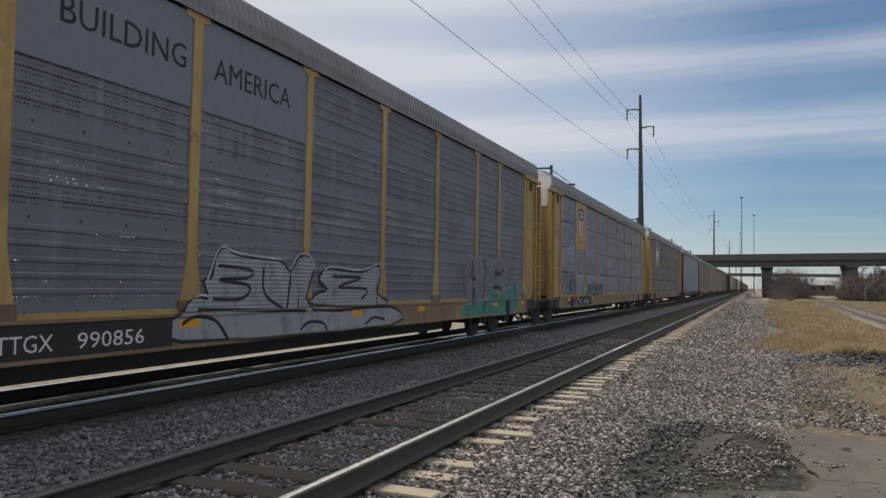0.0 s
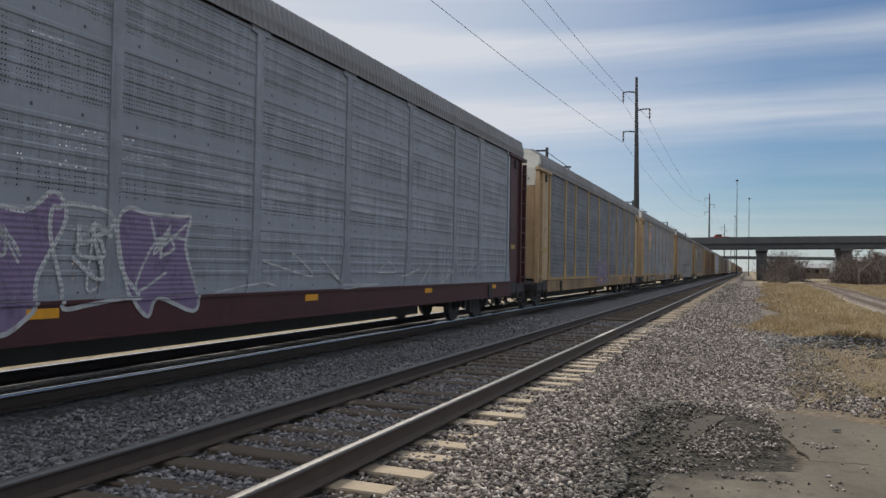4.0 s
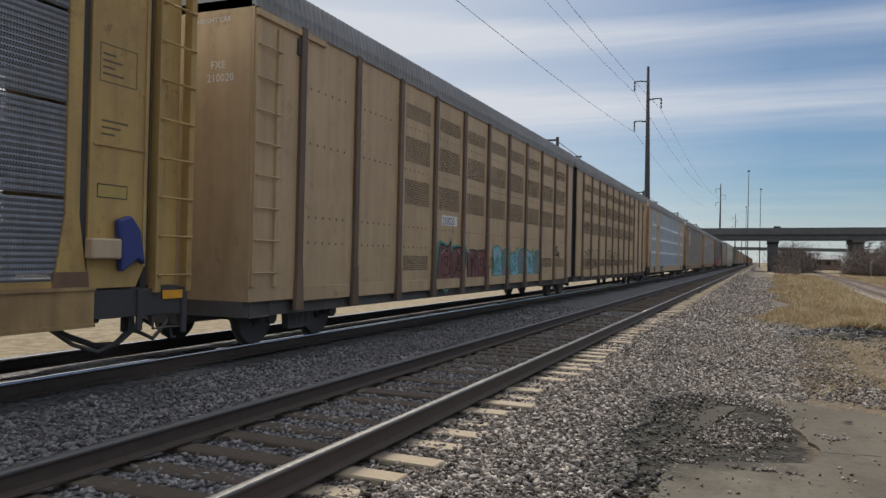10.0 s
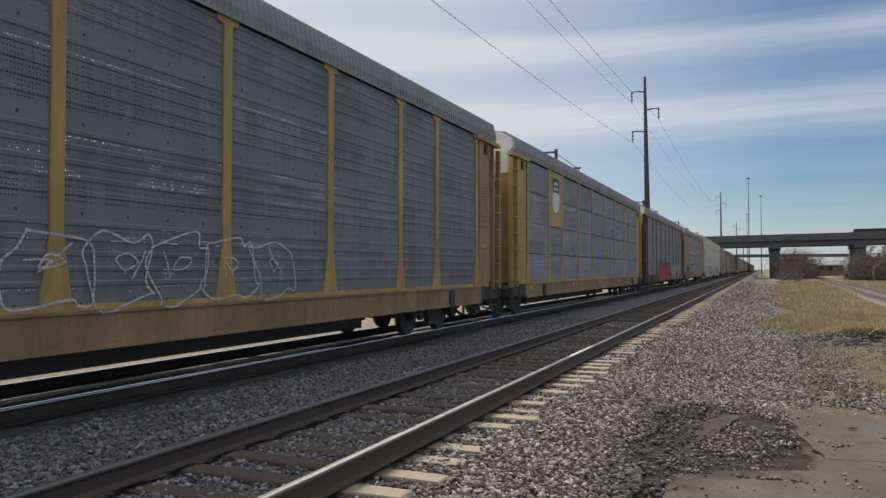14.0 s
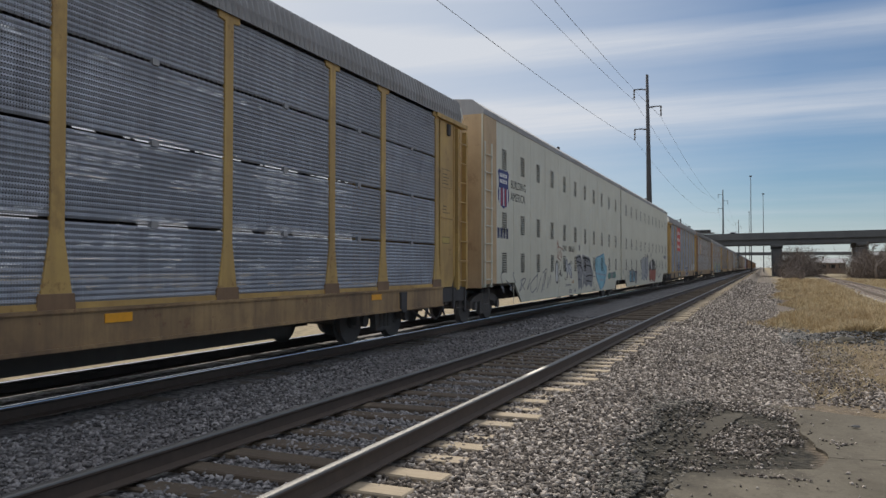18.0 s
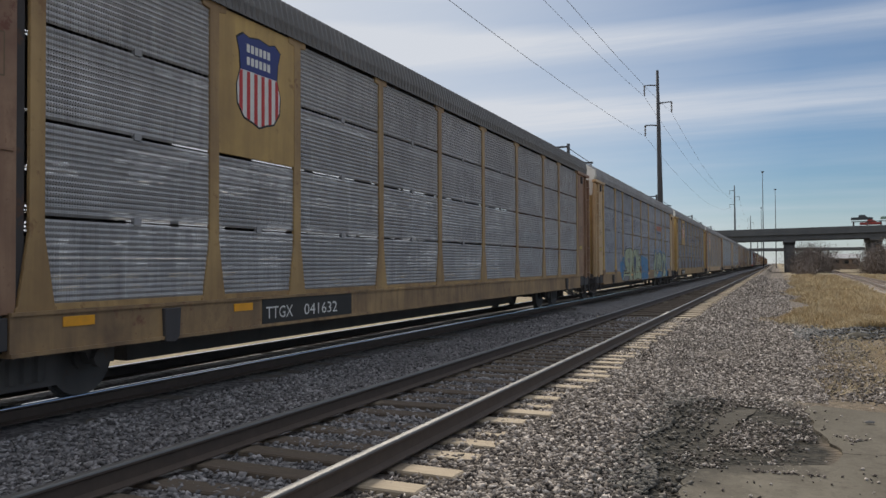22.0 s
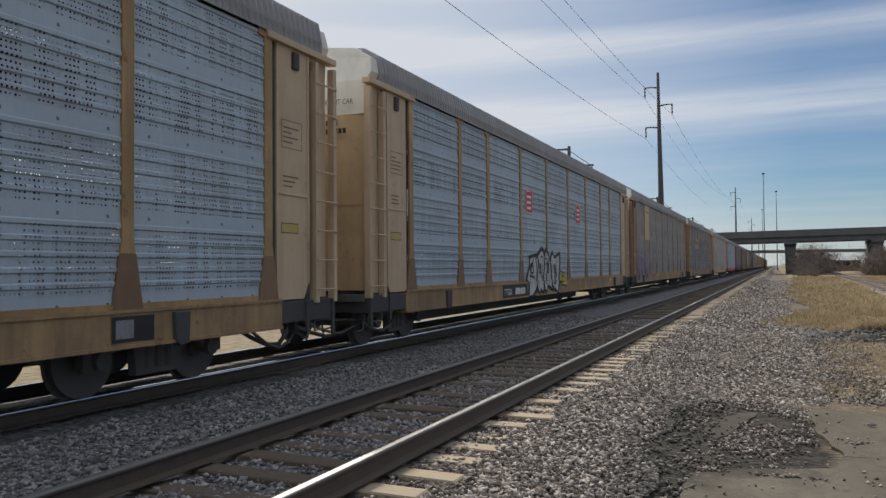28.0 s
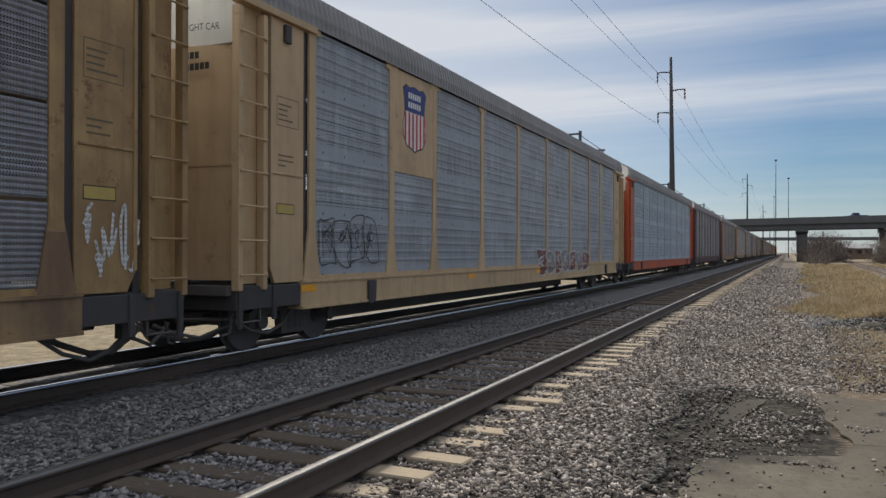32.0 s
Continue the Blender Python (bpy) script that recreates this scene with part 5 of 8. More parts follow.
def ribbon(pts, w):
    """A stroke of width w through points, as quads that meet edge to edge."""
    n, closed = len(pts), pts[0] == pts[-1]
    rails = []
    for i, p in enumerate(pts):
        a = pts[i - 1] if i else (pts[-2] if closed else p)
        b = pts[i + 1] if i + 1 < n else (pts[1] if closed else p)
        dx, dy = b[0] - a[0], b[1] - a[1]
        k = math.hypot(dx, dy) or 1
        ox, oy = -dy / k * w / 2, dx / k * w / 2
        rails.append(((p[0] + ox, p[1] + oy), (p[0] - ox, p[1] - oy)))
    return [[a[0], a[1], b[1], b[0]] for a, b in zip(rails, rails[1:])]


def smooth_line(pts, n=6, closed=False):
    """A rounded curve through points."""
    out, m = [], len(pts)
    for i in range(m if closed else m - 1):
        p0, p1, p2, p3 = (pts[(i + j - 1) % m] if closed else pts[min(max(i + j - 1, 0), m - 1)] for j in range(4))
        for s in range(n):
            t = s / n
            out.append(tuple(0.5 * (2 * p1[a] + (p2[a] - p0[a]) * t + (2 * p0[a] - 5 * p1[a] + 4 * p2[a] - p3[a]) * t * t
                                    + (3 * p1[a] - p0[a] - 3 * p2[a] + p3[a]) * t ** 3) for a in (0, 1)))
    out.append(pts[0] if closed else pts[-1])
    return out


def laid(polys, mat, posts, level, smooth_side=False):
    """Flat outlines laid on the side of a car: on the panels, on the fronts of the posts and on the sill."""
    m = M()
    lift = 0.0012 * level

    def put(poly, x):
        if len(poly) >= 3:
            m.add([(x, a, b) for a, b in poly], [tuple(range(len(poly)))])
    for i, poly in enumerate(polys):
        lift = 0.0012 * level + 8e-6 * (i % 120)
        if smooth_side:
            put(poly, HW + 0.006 + lift)
            continue
        put(clip(poly, 1, 1.02, 5.0), HW - 0.024 + lift)
        put(clip(poly, 1, 0.64, 0.97), HW + 0.001 + lift)
        put(clip(poly, 1, 0.976, 1.009), HW + 0.0205 + lift)
        put(clip(poly, 1, 0.592, 0.628), HW + 0.0205 + lift)
        for y in posts:
            narrow = clip(poly, 0, y - 0.085, y + 0.085)
            if narrow:
                put(clip(narrow, 1, 1.75, 4.6), HW - 0.0115 + lift)
            wide = clip(poly, 0, y - 0.21, y + 0.21)
            if wide:
                put(clip(wide, 1, 1.03, 1.75), HW - 0.0068 + lift)
    me = bpy.data.meshes.new("graffiti")
    me.from_pydata(m.v, [], m.f)
    me.materials.append(PLAIN.get(mat.name, mat) if smooth_side else mat)
    return me


POSTS = EDGES


def piece(car, y0, y1, z0, z1, fills, line, seed, letters=5, width=0.055, glow=None, smooth_side=False, inner=3, label="sprayed graffiti lettering"):
    """A block of swollen sprayed letter shapes with thick outlines; no letter can be read."""
    rr = random.Random(seed)
    y0, y1 = y0 + ART[0], y1 + ART[0]
    w = (y1 - y0) / letters
    body, lines, halo, shine = [], [], [], []
    for i in range(letters):
        cy = y0 + w * (i + 0.5)
        ring = []
        n = 12
        shear = rr.uniform(-0.25, 0.25)
        for j in range(n):
            a = 2 * math.pi * j / n + rr.uniform(-0.2, 0.2)
            ry, rz = w * 0.64 * rr.uniform(0.55, 1.12), (z1 - z0) * 0.54 * rr.uniform(0.62, 1.08)
            q = 0.55
            up = rz * math.copysign(abs(math.sin(a)) ** q, math.sin(a))
            ring.append((cy + shear * up + ry * math.copysign(abs(math.cos(a)) ** q, math.cos(a)), (z0 + z1) / 2 + up))
        curve = smooth_line(ring, 4, True)
        body.append((fills[i % len(fills)], curve[:-1]))
        lines += ribbon(curve, width)
        for _ in range(inner):
            p = [(cy + rr.uniform(-0.4, 0.4) * w, rr.uniform(z0 + 0.15 * (z1 - z0), z1 - 0.1 * (z1 - z0))) for _ in range(rr.choice((2, 3, 3, 4)))]
            lines += ribbon(smooth_line(p, 4), width * rr.uniform(0.5, 1.1))
        hole = [(cy + w * (rr.uniform(-0.12, 0.12) + 0.13 * math.cos(t)), (z0 + z1) / 2 + (z1 - z0) * (0.1 + 0.12 * math.sin(t) * rr.uniform(0.6, 1.2))) for t in (0, 1.2, 2.5, 3.8, 5.0)]
        lines += ribbon(smooth_line(hole, 3, True), width * 0.8)
        if glow:
            halo.append([(cy + (a - cy) * 1.22, (z0 + z1) / 2 + (b - (z0 + z1) / 2) * 1.16) for a, b in curve[:-1]])
        shine += ribbon(smooth_line([(cy + rr.uniform(-0.4, 0.3) * w, z1 - 0.25 * (z1 - z0) * rr.uniform(0.4, 1.2)) for _ in range(2)], 3), width * 0.35)
    top = None
    if glow:
        top = part("graffiti", laid(halo, glow, POSTS, 0, smooth_side), car, label)
    for i, (f, shape) in enumerate(body):
        if f is not None:
            o = part("graffiti", laid([shape], f, POSTS, 0.9 + 0.07 * i, smooth_side), car, label)
            top = top or o
    tagged(part("graffiti_outline", laid(lines, line, POSTS, 2, smooth_side), top or car, label), kind="stuff")
    if fills[0] is not None:
        tagged(part("graffiti_highlight", laid(shine, S_WHITE, POSTS, 3, smooth_side), top or car), kind="stuff")


def flames(car, y0, y1, z0, z1, fill, line, glow, shine, seed, spikes=7, label="large sprayed spiky graffiti"):
    """A solid sprayed mass with a ragged, spiky upper rim, creases and streaks of light."""
    rr = random.Random(seed)
    y0, y1 = y0 + ART[0], y1 + ART[0]
    w = (y1 - y0) / spikes
    rim = [(y0, z0)]
    for i in range(spikes):
        a = y0 + w * i
        rim += [(a + 0.1 * w, z0 + (z1 - z0) * rr.uniform(0.55, 0.72)), (a + w * rr.uniform(0.4, 0.6), z1 - rr.uniform(0.0, 0.3)), (a + 0.85 * w, z0 + (z1 - z0) * rr.uniform(0.6, 0.75))]
    rim.append((y1, z0))
    quads = []
    for p, q in zip(rim, rim[1:]):
        quads.append([(p[0], z0), (q[0], z0), q, p])
    halo = [[(a, b + (0.22 if b > z0 else 0.0)) for a, b in q] for q in quads]
    top = part("graffiti", laid(halo, glow, POSTS, 0), car, label)
    part("graffiti", laid(quads, fill, POSTS, 1), car, label)
    creases, lights = ribbon(rim[1:-1], 0.035), []
    for i in range(spikes * 3):
        y, z = rr.uniform(y0 + 0.2, y1 - 0.4), rr.uniform(z0 + 0.1, z1 - 0.5)
        p = smooth_line([(y, z), (y + rr.uniform(0.1, 0.3), z + rr.uniform(0.05, 0.3)), (y + rr.uniform(0.3, 0.6), z + rr.uniform(-0.2, 0.25))], 4)
        (creases if i % 2 else lights).extend(ribbon(p, rr.uniform(0.03, 0.07)))
    tagged(part("graffiti_outline", laid(creases, line, POSTS, 2), top), kind="stuff")
    tagged(part("graffiti_highlight", laid(lights, shine, POSTS, 3), top), kind="stuff")


def drawn(parent, mat, ring, level=1, line=None, width=0.04, side=False, label=""):
    """One sprayed shape, given by the corners of its rounded outline along and up the side of the car."""
    ring = smooth_line(ring, 3, True)
    o = part("graffiti", laid([ring[:-1]], mat, POSTS, level, side), parent, label)
    if line:
        tagged(part("graffiti_outline", laid(ribbon(ring, width), line, POSTS, level + 0.4, side), o if not parent.parent else parent), kind="stuff")
    return o


def strokes(parent, mat, paths, width, level=2, side=False, label=""):
    """Rounded sprayed strokes along and up the side of the car."""
    quads = [q for p in paths for q in ribbon(smooth_line(p, 4), width)]
    return tagged(part("graffiti_line", laid(quads, mat, POSTS, level, side), parent, label), kind="stuff")


def scribble(car, y0, y1, z0, z1, mat, seed, n=6, width=0.03, smooth_side=False, label="thin sprayed scrawl"):
    """Loose sprayed line scrawl."""
    rr = random.Random(seed)
    lines = []
    y0, y1 = y0 + ART[0], y1 + ART[0]
    w = (y1 - y0) / n
    for i in range(n):
        p = [(y0 + w * (i + rr.uniform(-0.2, 1.2)), rr.uniform(z0, z1)) for _ in range(rr.choice((3, 4, 5)))]
        lines += ribbon(smooth_line(p, 5), width)
    tagged(part("graffiti", laid(lines, mat, POSTS, 2, smooth_side), car, label), kind="stuff")


def strips(car, items, mat, level=2, name="lettering", label="", x=None, parent=None):
    """Plain bars (y0, y1, z0, z1) on the panels, or at the depth x."""
    m = M()
    for y0, y1, z0, z1 in items:
        m.add([(x, y0, z0), (x, y1, z0), (x, y1, z1), (x, y0, z1)], [(0, 1, 2, 3)])
    me = bpy.data.meshes.new(name)
    me.from_pydata(m.v, [], m.f)
    me.materials.append(mat)
    return tagged(part(name, me, parent or car, label), label, kind="stuff") if len(items) > 1 else part(name, me, parent or car, label)


def wording(parent, word, y, z, size, mat, x, label="", stretch=1.0, name="lettering"):
    vv, ff, wide = TEXT[word]
    me = bpy.data.meshes.new(name)
    me.from_pydata([(0, a * size * stretch, b * size) for a, b in vv], [], ff)
    me.materials.append(mat)
    return part(name, me, parent, label, at=(x, y, z))


def rects(car, items, mat, **kw):
    """The same, set out from the pictures' zero."""
    return strips(car, [(a + ART[0], b + ART[0], p, q) for a, b, p, q in items], mat, **kw)


def write(parent, word, y, *rest, **kw):
    return wording(parent, word, y + ART[0], *rest, **kw)


def number_plate(car, y, word=None, mark="TTGX", wide=2.1):
    """The black patch on the sill with the car's mark and number."""
    y += ART[0]
    pl = part("number_panel", M().box(HW - 0.004, HW + 0.003, y, y + wide, Z_SILL0 + 0.035, Z_SILL1 - 0.03).mesh("number_panel", BLACK), car, "black panel with white car number")
    wording(pl, mark, y + 0.08, 0.70, 0.24, P_WHITE, HW + 0.006, stretch=1.0)
    if word:
        wording(pl, word, y + 1.0, 0.70, 0.24, P_WHITE, HW + 0.006, stretch=1.32)
    else:
        strips(car, [(y + 1.02 + 0.15 * i, y + 1.13 + 0.15 * i, 0.70, 0.87) for i in range(6)], P_WHITE, x=HW + 0.006, parent=pl)


def reflectors(car, ys):
    me = cached(("reflector",), lambda: M().box(HW - 0.004, HW + 0.004, -0.19, 0.19, 0.84, 0.94).mesh("reflector", P_SIGNAL))
    for y in ys:
        part("reflector", me, car, "amber reflective strip", at=(0, y + ART[0], 0))


def shield_outline(y0, y1, z0, z1):
    w, h = y1 - y0, z1 - z0
    half = [(0.0, 1.0), (0.22, 0.97), (0.36, 1.0), (0.5, 0.93), (0.44, 0.78), (0.42, 0.6), (0.5, 0.42), (0.48, 0.22), (0.34, 0.08), (0.14, 0.04), (0.0, 0.0)]
    pts = [(0.5 + a, b) for a, b in half] + [(0.5 - a, b) for a, b in half[-2:0:-1]]
    return [(y0 + a * w, z0 + b * h) for a, b in pts]


def shield_panel(car, bay=1, stripes=True, plate=YELLOW, lower=P_WHITE, motto=False):
    """A painted board over the upper half of a bay, with a two-colour shield."""
    a, b = EDGES[bay] + 0.015, EDGES[bay + 1] - 0.015
    z0 = ROW_Z[2]
    board = part("sign_board", M().box(HW - 0.05, HW - 0.02, a, b, z0, ROW_Z[-1]).mesh("sign_board", plate, 0.004), car, "yellow board with a painted shield")
    y0, y1 = a + 0.42, b - 0.42
    sh = shield_outline(y0, y1, z0 + 0.45, z0 + 1.65)
    zc = z0 + 1.17

    def flat(poly, mat, x, name):
        me = bpy.data.meshes.new(name)
        me.from_pydata([(x, p, q) for p, q in poly], [], [tuple(range(len(poly)))])
        me.materials.append(mat)
        return part(name, me, board)
    flat([(p + (p - (y0 + y1) / 2) * 0.05, q + (q - zc) * 0.04) for p, q in sh], P_BLACK, HW - 0.018, "shield_edge")
    flat(clip(sh, 1, z0, zc), lower, HW - 0.0165, "shield_field")
    flat(clip(sh, 1, zc, 9), P_BLUE, HW - 0.015, "shield_top")
    bars = [(y0 + 0.2 + 0.09 * i, y0 + 0.265 + 0.09 * i, zc + dz, zc + dz + 0.11) for i in range(6) for dz in (0.08, 0.25)]
    strips(car, bars, P_WHITE, x=HW - 0.0135, parent=board)
    if stripes:
        n = 6
        for i in range(n):
            s0 = y0 + (y1 - y0) * (i + 0.28) / n
            poly = clip(clip(sh, 1, z0, zc - 0.01), 0, s0, s0 + (y1 - y0) / n * 0.45)
            if poly:
                flat(poly, P_RED, HW - 0.0135, "stripe")
    if motto:
        wording(board, "BUILDING", a + 0.28, z0 + 0.24, 0.16, P_BLACK, HW - 0.018)
        wording(board, "AMERICA", a + 0.28 + 0.16 * TEXT["BUILDING"][2] + 0.08, z0 + 0.24, 0.16, P_BLACK, HW - 0.018)
    return board


def sign(car, y0, y1, z0, z1, mat, bars, bar_mat, label):
    """A plain painted rectangle with bars in place of a company's name."""
    s = part("sign_board", M().box(HW - 0.05, HW - 0.02, y0, y1, z0, z1).mesh("sign_board", mat, 0.003), car, label)
    items = []
    for z, h, n in bars:
        w = (y1 - y0 - 0.4) / n
        items += [(y0 + 0.2 + i * w, y0 + 0.2 + (i + 0.58) * w, z, z + h * 0.85) for i in range(n)]
    strips(car, items, bar_mat, x=HW - 0.017, parent=s)
    return s


def stencils(car, seed, mat=FADED_INK, number=None, doors=(1.45, L - 2.0)):
    """Small unreadable data stencils on the doors and the end, and the yellow notice."""
    rr = random.Random(seed)
    x = HW - 0.0285
    for base in doors:
        items = [(base + 0.04, base + rr.uniform(0.2, 0.45), z, z + 0.022) for z in (3.26, 3.33, 3.40, 3.47, 2.62, 2.69, 2.76)]
        items += [(base, base + 0.52, z, z + 0.012) for z in (3.18, 3.58)] + [(base + d, base + d + 0.012, 3.19, 3.58) for d in (0.0, 0.51)]
        strips(car, items, mat, x=x, label="small unreadable stencils")
        nt = strips(car, [(base, base + 0.42, 1.95, 2.10)], P_BLACK, x=x, name="notice", label="small yellow notice")
        strips(car, [(base + 0.012, base + 0.408, 1.962, 2.088)], NOTICE, x=x + 0.001, name="notice_field", parent=nt)
    if len(doors) < 2:
        return
    if number:
        for word, z in zip(number, (3.98, 3.80)):
            o = wording(car, word, 0, 0, 0.15, P_BLACK, 0, "black reporting mark on the end")
            o.rotation_euler, o.location = (0, 0, radians(-90 + 8)), (0.62, 0.535, z)
        return
    end = M()
    for z, n in ((3.95, 4), (3.8, 6)):
        for i in range(n):
            end.add([(0.62 + i * 0.085, 0.53, z), (0.68 + i * 0.085, 0.54, z), (0.68 + i * 0.085, 0.54, z + 0.09), (0.62 + i * 0.085, 0.53, z + 0.09)], [(0, 1, 2, 3)])
    me = bpy.data.meshes.new("lettering")
    me.from_pydata(end.v, [], end.f)
    me.materials.append(P_BLACK)
    part("lettering", me, car, at=(0, 0.0, 0))


def plate_car(label, post_mat, face_mat, holes, length, roof_mat, lead, tall=4.80):
    """One half of an articulated car carrier: plated sides with punched fields between dark posts."""
    car = thing("autorack_car", label, "freight car", "cars of the freight train")
    g0, g1 = (0.55, 0.55) if lead else (0.32, 0.55)
    if lead:
        part("diaphragm", M().box(-HW + 0.14, HW - 0.14, length - g1 + 0.002, length + 0.30, 0.7, tall + 0.25).mesh("diaphragm", NAVY_DARK), car, "dark navy bellows between the two halves")
    part("side_plate", M().box(HW - 0.05, HW - 0.01, g0, length - g1, 0.72, tall).mesh("side_plate", face_mat), car)
    part("far_side_plate", M().box(-HW + 0.01, -HW + 0.05, g0, length - g1, 0.72, tall).mesh("far_side_plate", face_mat), car)
    part("underframe", M().box(-HW + 0.1, HW - 0.1, g0, length - g1, 0.5, 0.715).box(-0.3, 0.3, g0, length - g1, 0.36, 0.5).mesh("underframe", IRON), car, "black underframe")
    part("roof", roof_mesh(roof_mat, tall, tall + 0.62, HW, length - g0 - g1), car, at=(0, g0, 0))
    for y in (g0, length - g1 - 0.05):
        part("end_plate", M().box(-HW + 0.055, HW - 0.055, y, y + 0.05, 0.72, tall + 0.1).mesh("end_plate", face_mat if (y == g0) == lead else BLACK), car)
    return car, g0, g1


def yellow_unit(length, lead, label):
    car, g0, g1 = plate_car(label, DARKPOST, TAN, None, length, ROOF, lead)
    pm = cached(("yellow_post",), lambda: M().box(HW - 0.012, HW + 0.05, -0.07, 0.07, 0.62, 4.8).prism([(-0.07, 1.2), (-0.11, 0.55), (0.11, 0.55), (0.07, 1.2)], 0, HW - 0.01, HW + 0.06).mesh("post", DARKPOST, 0.006))
    ys = []
    y = 1.31 if not lead else length - 1.51
    while 1.0 < y < length - 1.0:
        ys.append(y)
        part("post", pm, car, at=(0, y, 0))
        y += 1.67 if not lead else -1.73
    ys.sort()
    grille = cached(("grille", 1), lambda: grille_mesh(1.22, 0.50, 25, 14))
    low = cached(("grille", 2), lambda: grille_mesh(1.22, 0.30, 25, 8))
    for a, b in zip(ys, ys[1:]):
        c = (a + b) / 2
        outer = (lead and a < 4.5) or (not lead and b > length - 4.5)
        if not outer:
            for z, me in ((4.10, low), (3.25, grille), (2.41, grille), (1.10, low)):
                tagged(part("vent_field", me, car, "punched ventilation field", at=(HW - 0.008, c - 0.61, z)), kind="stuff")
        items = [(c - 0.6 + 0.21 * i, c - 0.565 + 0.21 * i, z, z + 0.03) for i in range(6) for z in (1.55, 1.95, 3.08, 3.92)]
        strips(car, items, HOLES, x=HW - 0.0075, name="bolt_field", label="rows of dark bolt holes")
        part("base_rail", cached(("base_rail",), lambda: M().box(HW - 0.01, HW + 0.012, -0.72, 0.72, 0.68, 0.9).mesh("base_rail", TAN, 0.004)), car, at=(0, c, 0))
    return car


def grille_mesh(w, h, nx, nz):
    """A field of small square holes, as flat fronts with the recess shade in their colour."""
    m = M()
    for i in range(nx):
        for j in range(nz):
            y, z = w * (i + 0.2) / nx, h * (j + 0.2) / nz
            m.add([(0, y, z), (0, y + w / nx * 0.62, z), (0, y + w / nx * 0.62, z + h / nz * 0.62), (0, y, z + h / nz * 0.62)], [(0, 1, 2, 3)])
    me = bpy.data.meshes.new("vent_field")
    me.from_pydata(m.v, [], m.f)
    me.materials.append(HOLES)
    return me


def round_vent(w, h, nx, nz):
    m = M()
    for j in range(nz):
        for i in range(nx):
            y, z = w * (i + 0.5 + (0.25 if j % 2 else -0.25)) / nx, h * (j + 0.5) / nz
            r = 0.40 * min(w / nx, h / nz * 1.15)
            m.add([(0, y + r * math.cos(a), z + r * math.sin(a)) for a in (math.pi / 4 * q for q in range(8))], [tuple(range(8))])
    me = bpy.data.meshes.new("vent_field")
    me.from_pydata(m.v, [], m.f)
    me.materials.append(HOLES)
    return me


def white_unit(length, lead, label):
    """Half of a tall smooth cream car carrier, cut up at its outer end above the truck."""
    car = thing("autorack_car", label, "freight car", "cars of the freight train")
    g0, g1 = (0.55, 0.17) if lead else (0.17, 0.55)
    a, b = g0, length - g1
    if lead:
        ring = [(a, 1.0), (a + 2.6, 1.0), (a + 3.3, 0.42), (b - 1.6, 0.42), (b - 1.2, 0.8), (b, 0.8), (b, 5.28), (a, 5.28)]
    else:
        ring = [(a, 0.8), (a + 1.2, 0.8), (a + 1.6, 0.42), (b - 3.3, 0.42), (b - 2.6, 1.0), (b, 1.0), (b, 5.28), (a, 5.28)]
    for s, n in ((1, "side_plate"), (-1, "far_side_plate")):
        x0, x1 = sorted((s * (HW - 0.05), s * (HW + 0.004)))
        part(n, M().prism(ring, 0, x0, x1).mesh(n, CREAM), car)
    m = M()
    prof = [(-HW - 0.02, 5.28), (-HW - 0.02, 5.42), (-HW + 0.3, 5.66), (0, 5.76), (HW - 0.3, 5.66), (HW + 0.02, 5.42), (HW + 0.02, 5.28)]
    part("roof", M().prism(prof, 1, a, b).mesh("roof", ROOF), car)
    for y in (a, b - 0.05):
        outer = (y == a) == lead
        part("end_plate", M().box(-HW + 0.055, HW - 0.055, y, y + 0.05, 0.9, 5.28).mesh("end_plate", TAN if outer and lead else CREAM if outer else BLACK), car)
    part("underframe", M().box(-0.5, 0.5, a, b, 0.45, 0.78).mesh("underframe", IRON), car, "black underframe")
    v3 = cached(("round_vent",), lambda: round_vent(0.40, 0.56, 7, 9))
    y = 1.52 if not lead else length - 1.52
    seam = cached(("seam",), lambda: M().box(HW + 0.0, HW + 0.0065, -0.012, 0.012, 0.45, 5.27).mesh("seam", CREAM))
    while 0.9 < y < length - 0.9:
        for z in (4.05, 2.35, 1.27):
            tagged(part("vent_field", v3, car, "punched round ventilation holes", at=(HW + 0.013, y - 0.2, z)), kind="stuff")
        part("seam", seam, car, at=(0, y + 0.85, 0))
        y += 1.70 if not lead else -1.70
    if lead:
        part("end_sheet", M().box(HW - 0.01, HW + 0.012, a, a + 1.0, 1.0, 5.27).mesh("end_sheet", TAN, 0.004), car, "tan corner sheet")
    me = cached(("ridge",), lambda: M().box(-0.35, 0.35, -0.3, 0.3, 5.6, 5.82).mesh("roof_hatch", ROOF_DARK, 0.03))
    part("roof_hatch", me, car, at=(0, length - 1.2 if lead else 1.2, 0))
    return car


# ---- the train ----
STARTS = [-1.65, 25.0, 51.75, 78.3, 105.13, 131.5, 158.2, 184.75, 211.25, 231.8, 251.93, 278.4, 304.75, 331.4, 357.75, 384.25, 404.98, 425.45, 451.95, 478.4,
          504.78, 531.1, 557.35, 583.73, 609.97, 636.2, 662.4, 688.8]
while len(STARTS) < 48:
    STARTS.append(STARTS[-1] + L)
CARS = []


def joins(i, car):
    """Couple a car on as number i; its pictures are set out from their own zero."""
    CARS.append((car, STARTS[i]))
    ART[0] = ZERO[i] if i < len(ZERO) else 0.0
    return car


R_ALL = (3.4, 9.2, 14.2, 19.0, 23.6)
A = "dark punched-steel panels in four rows"

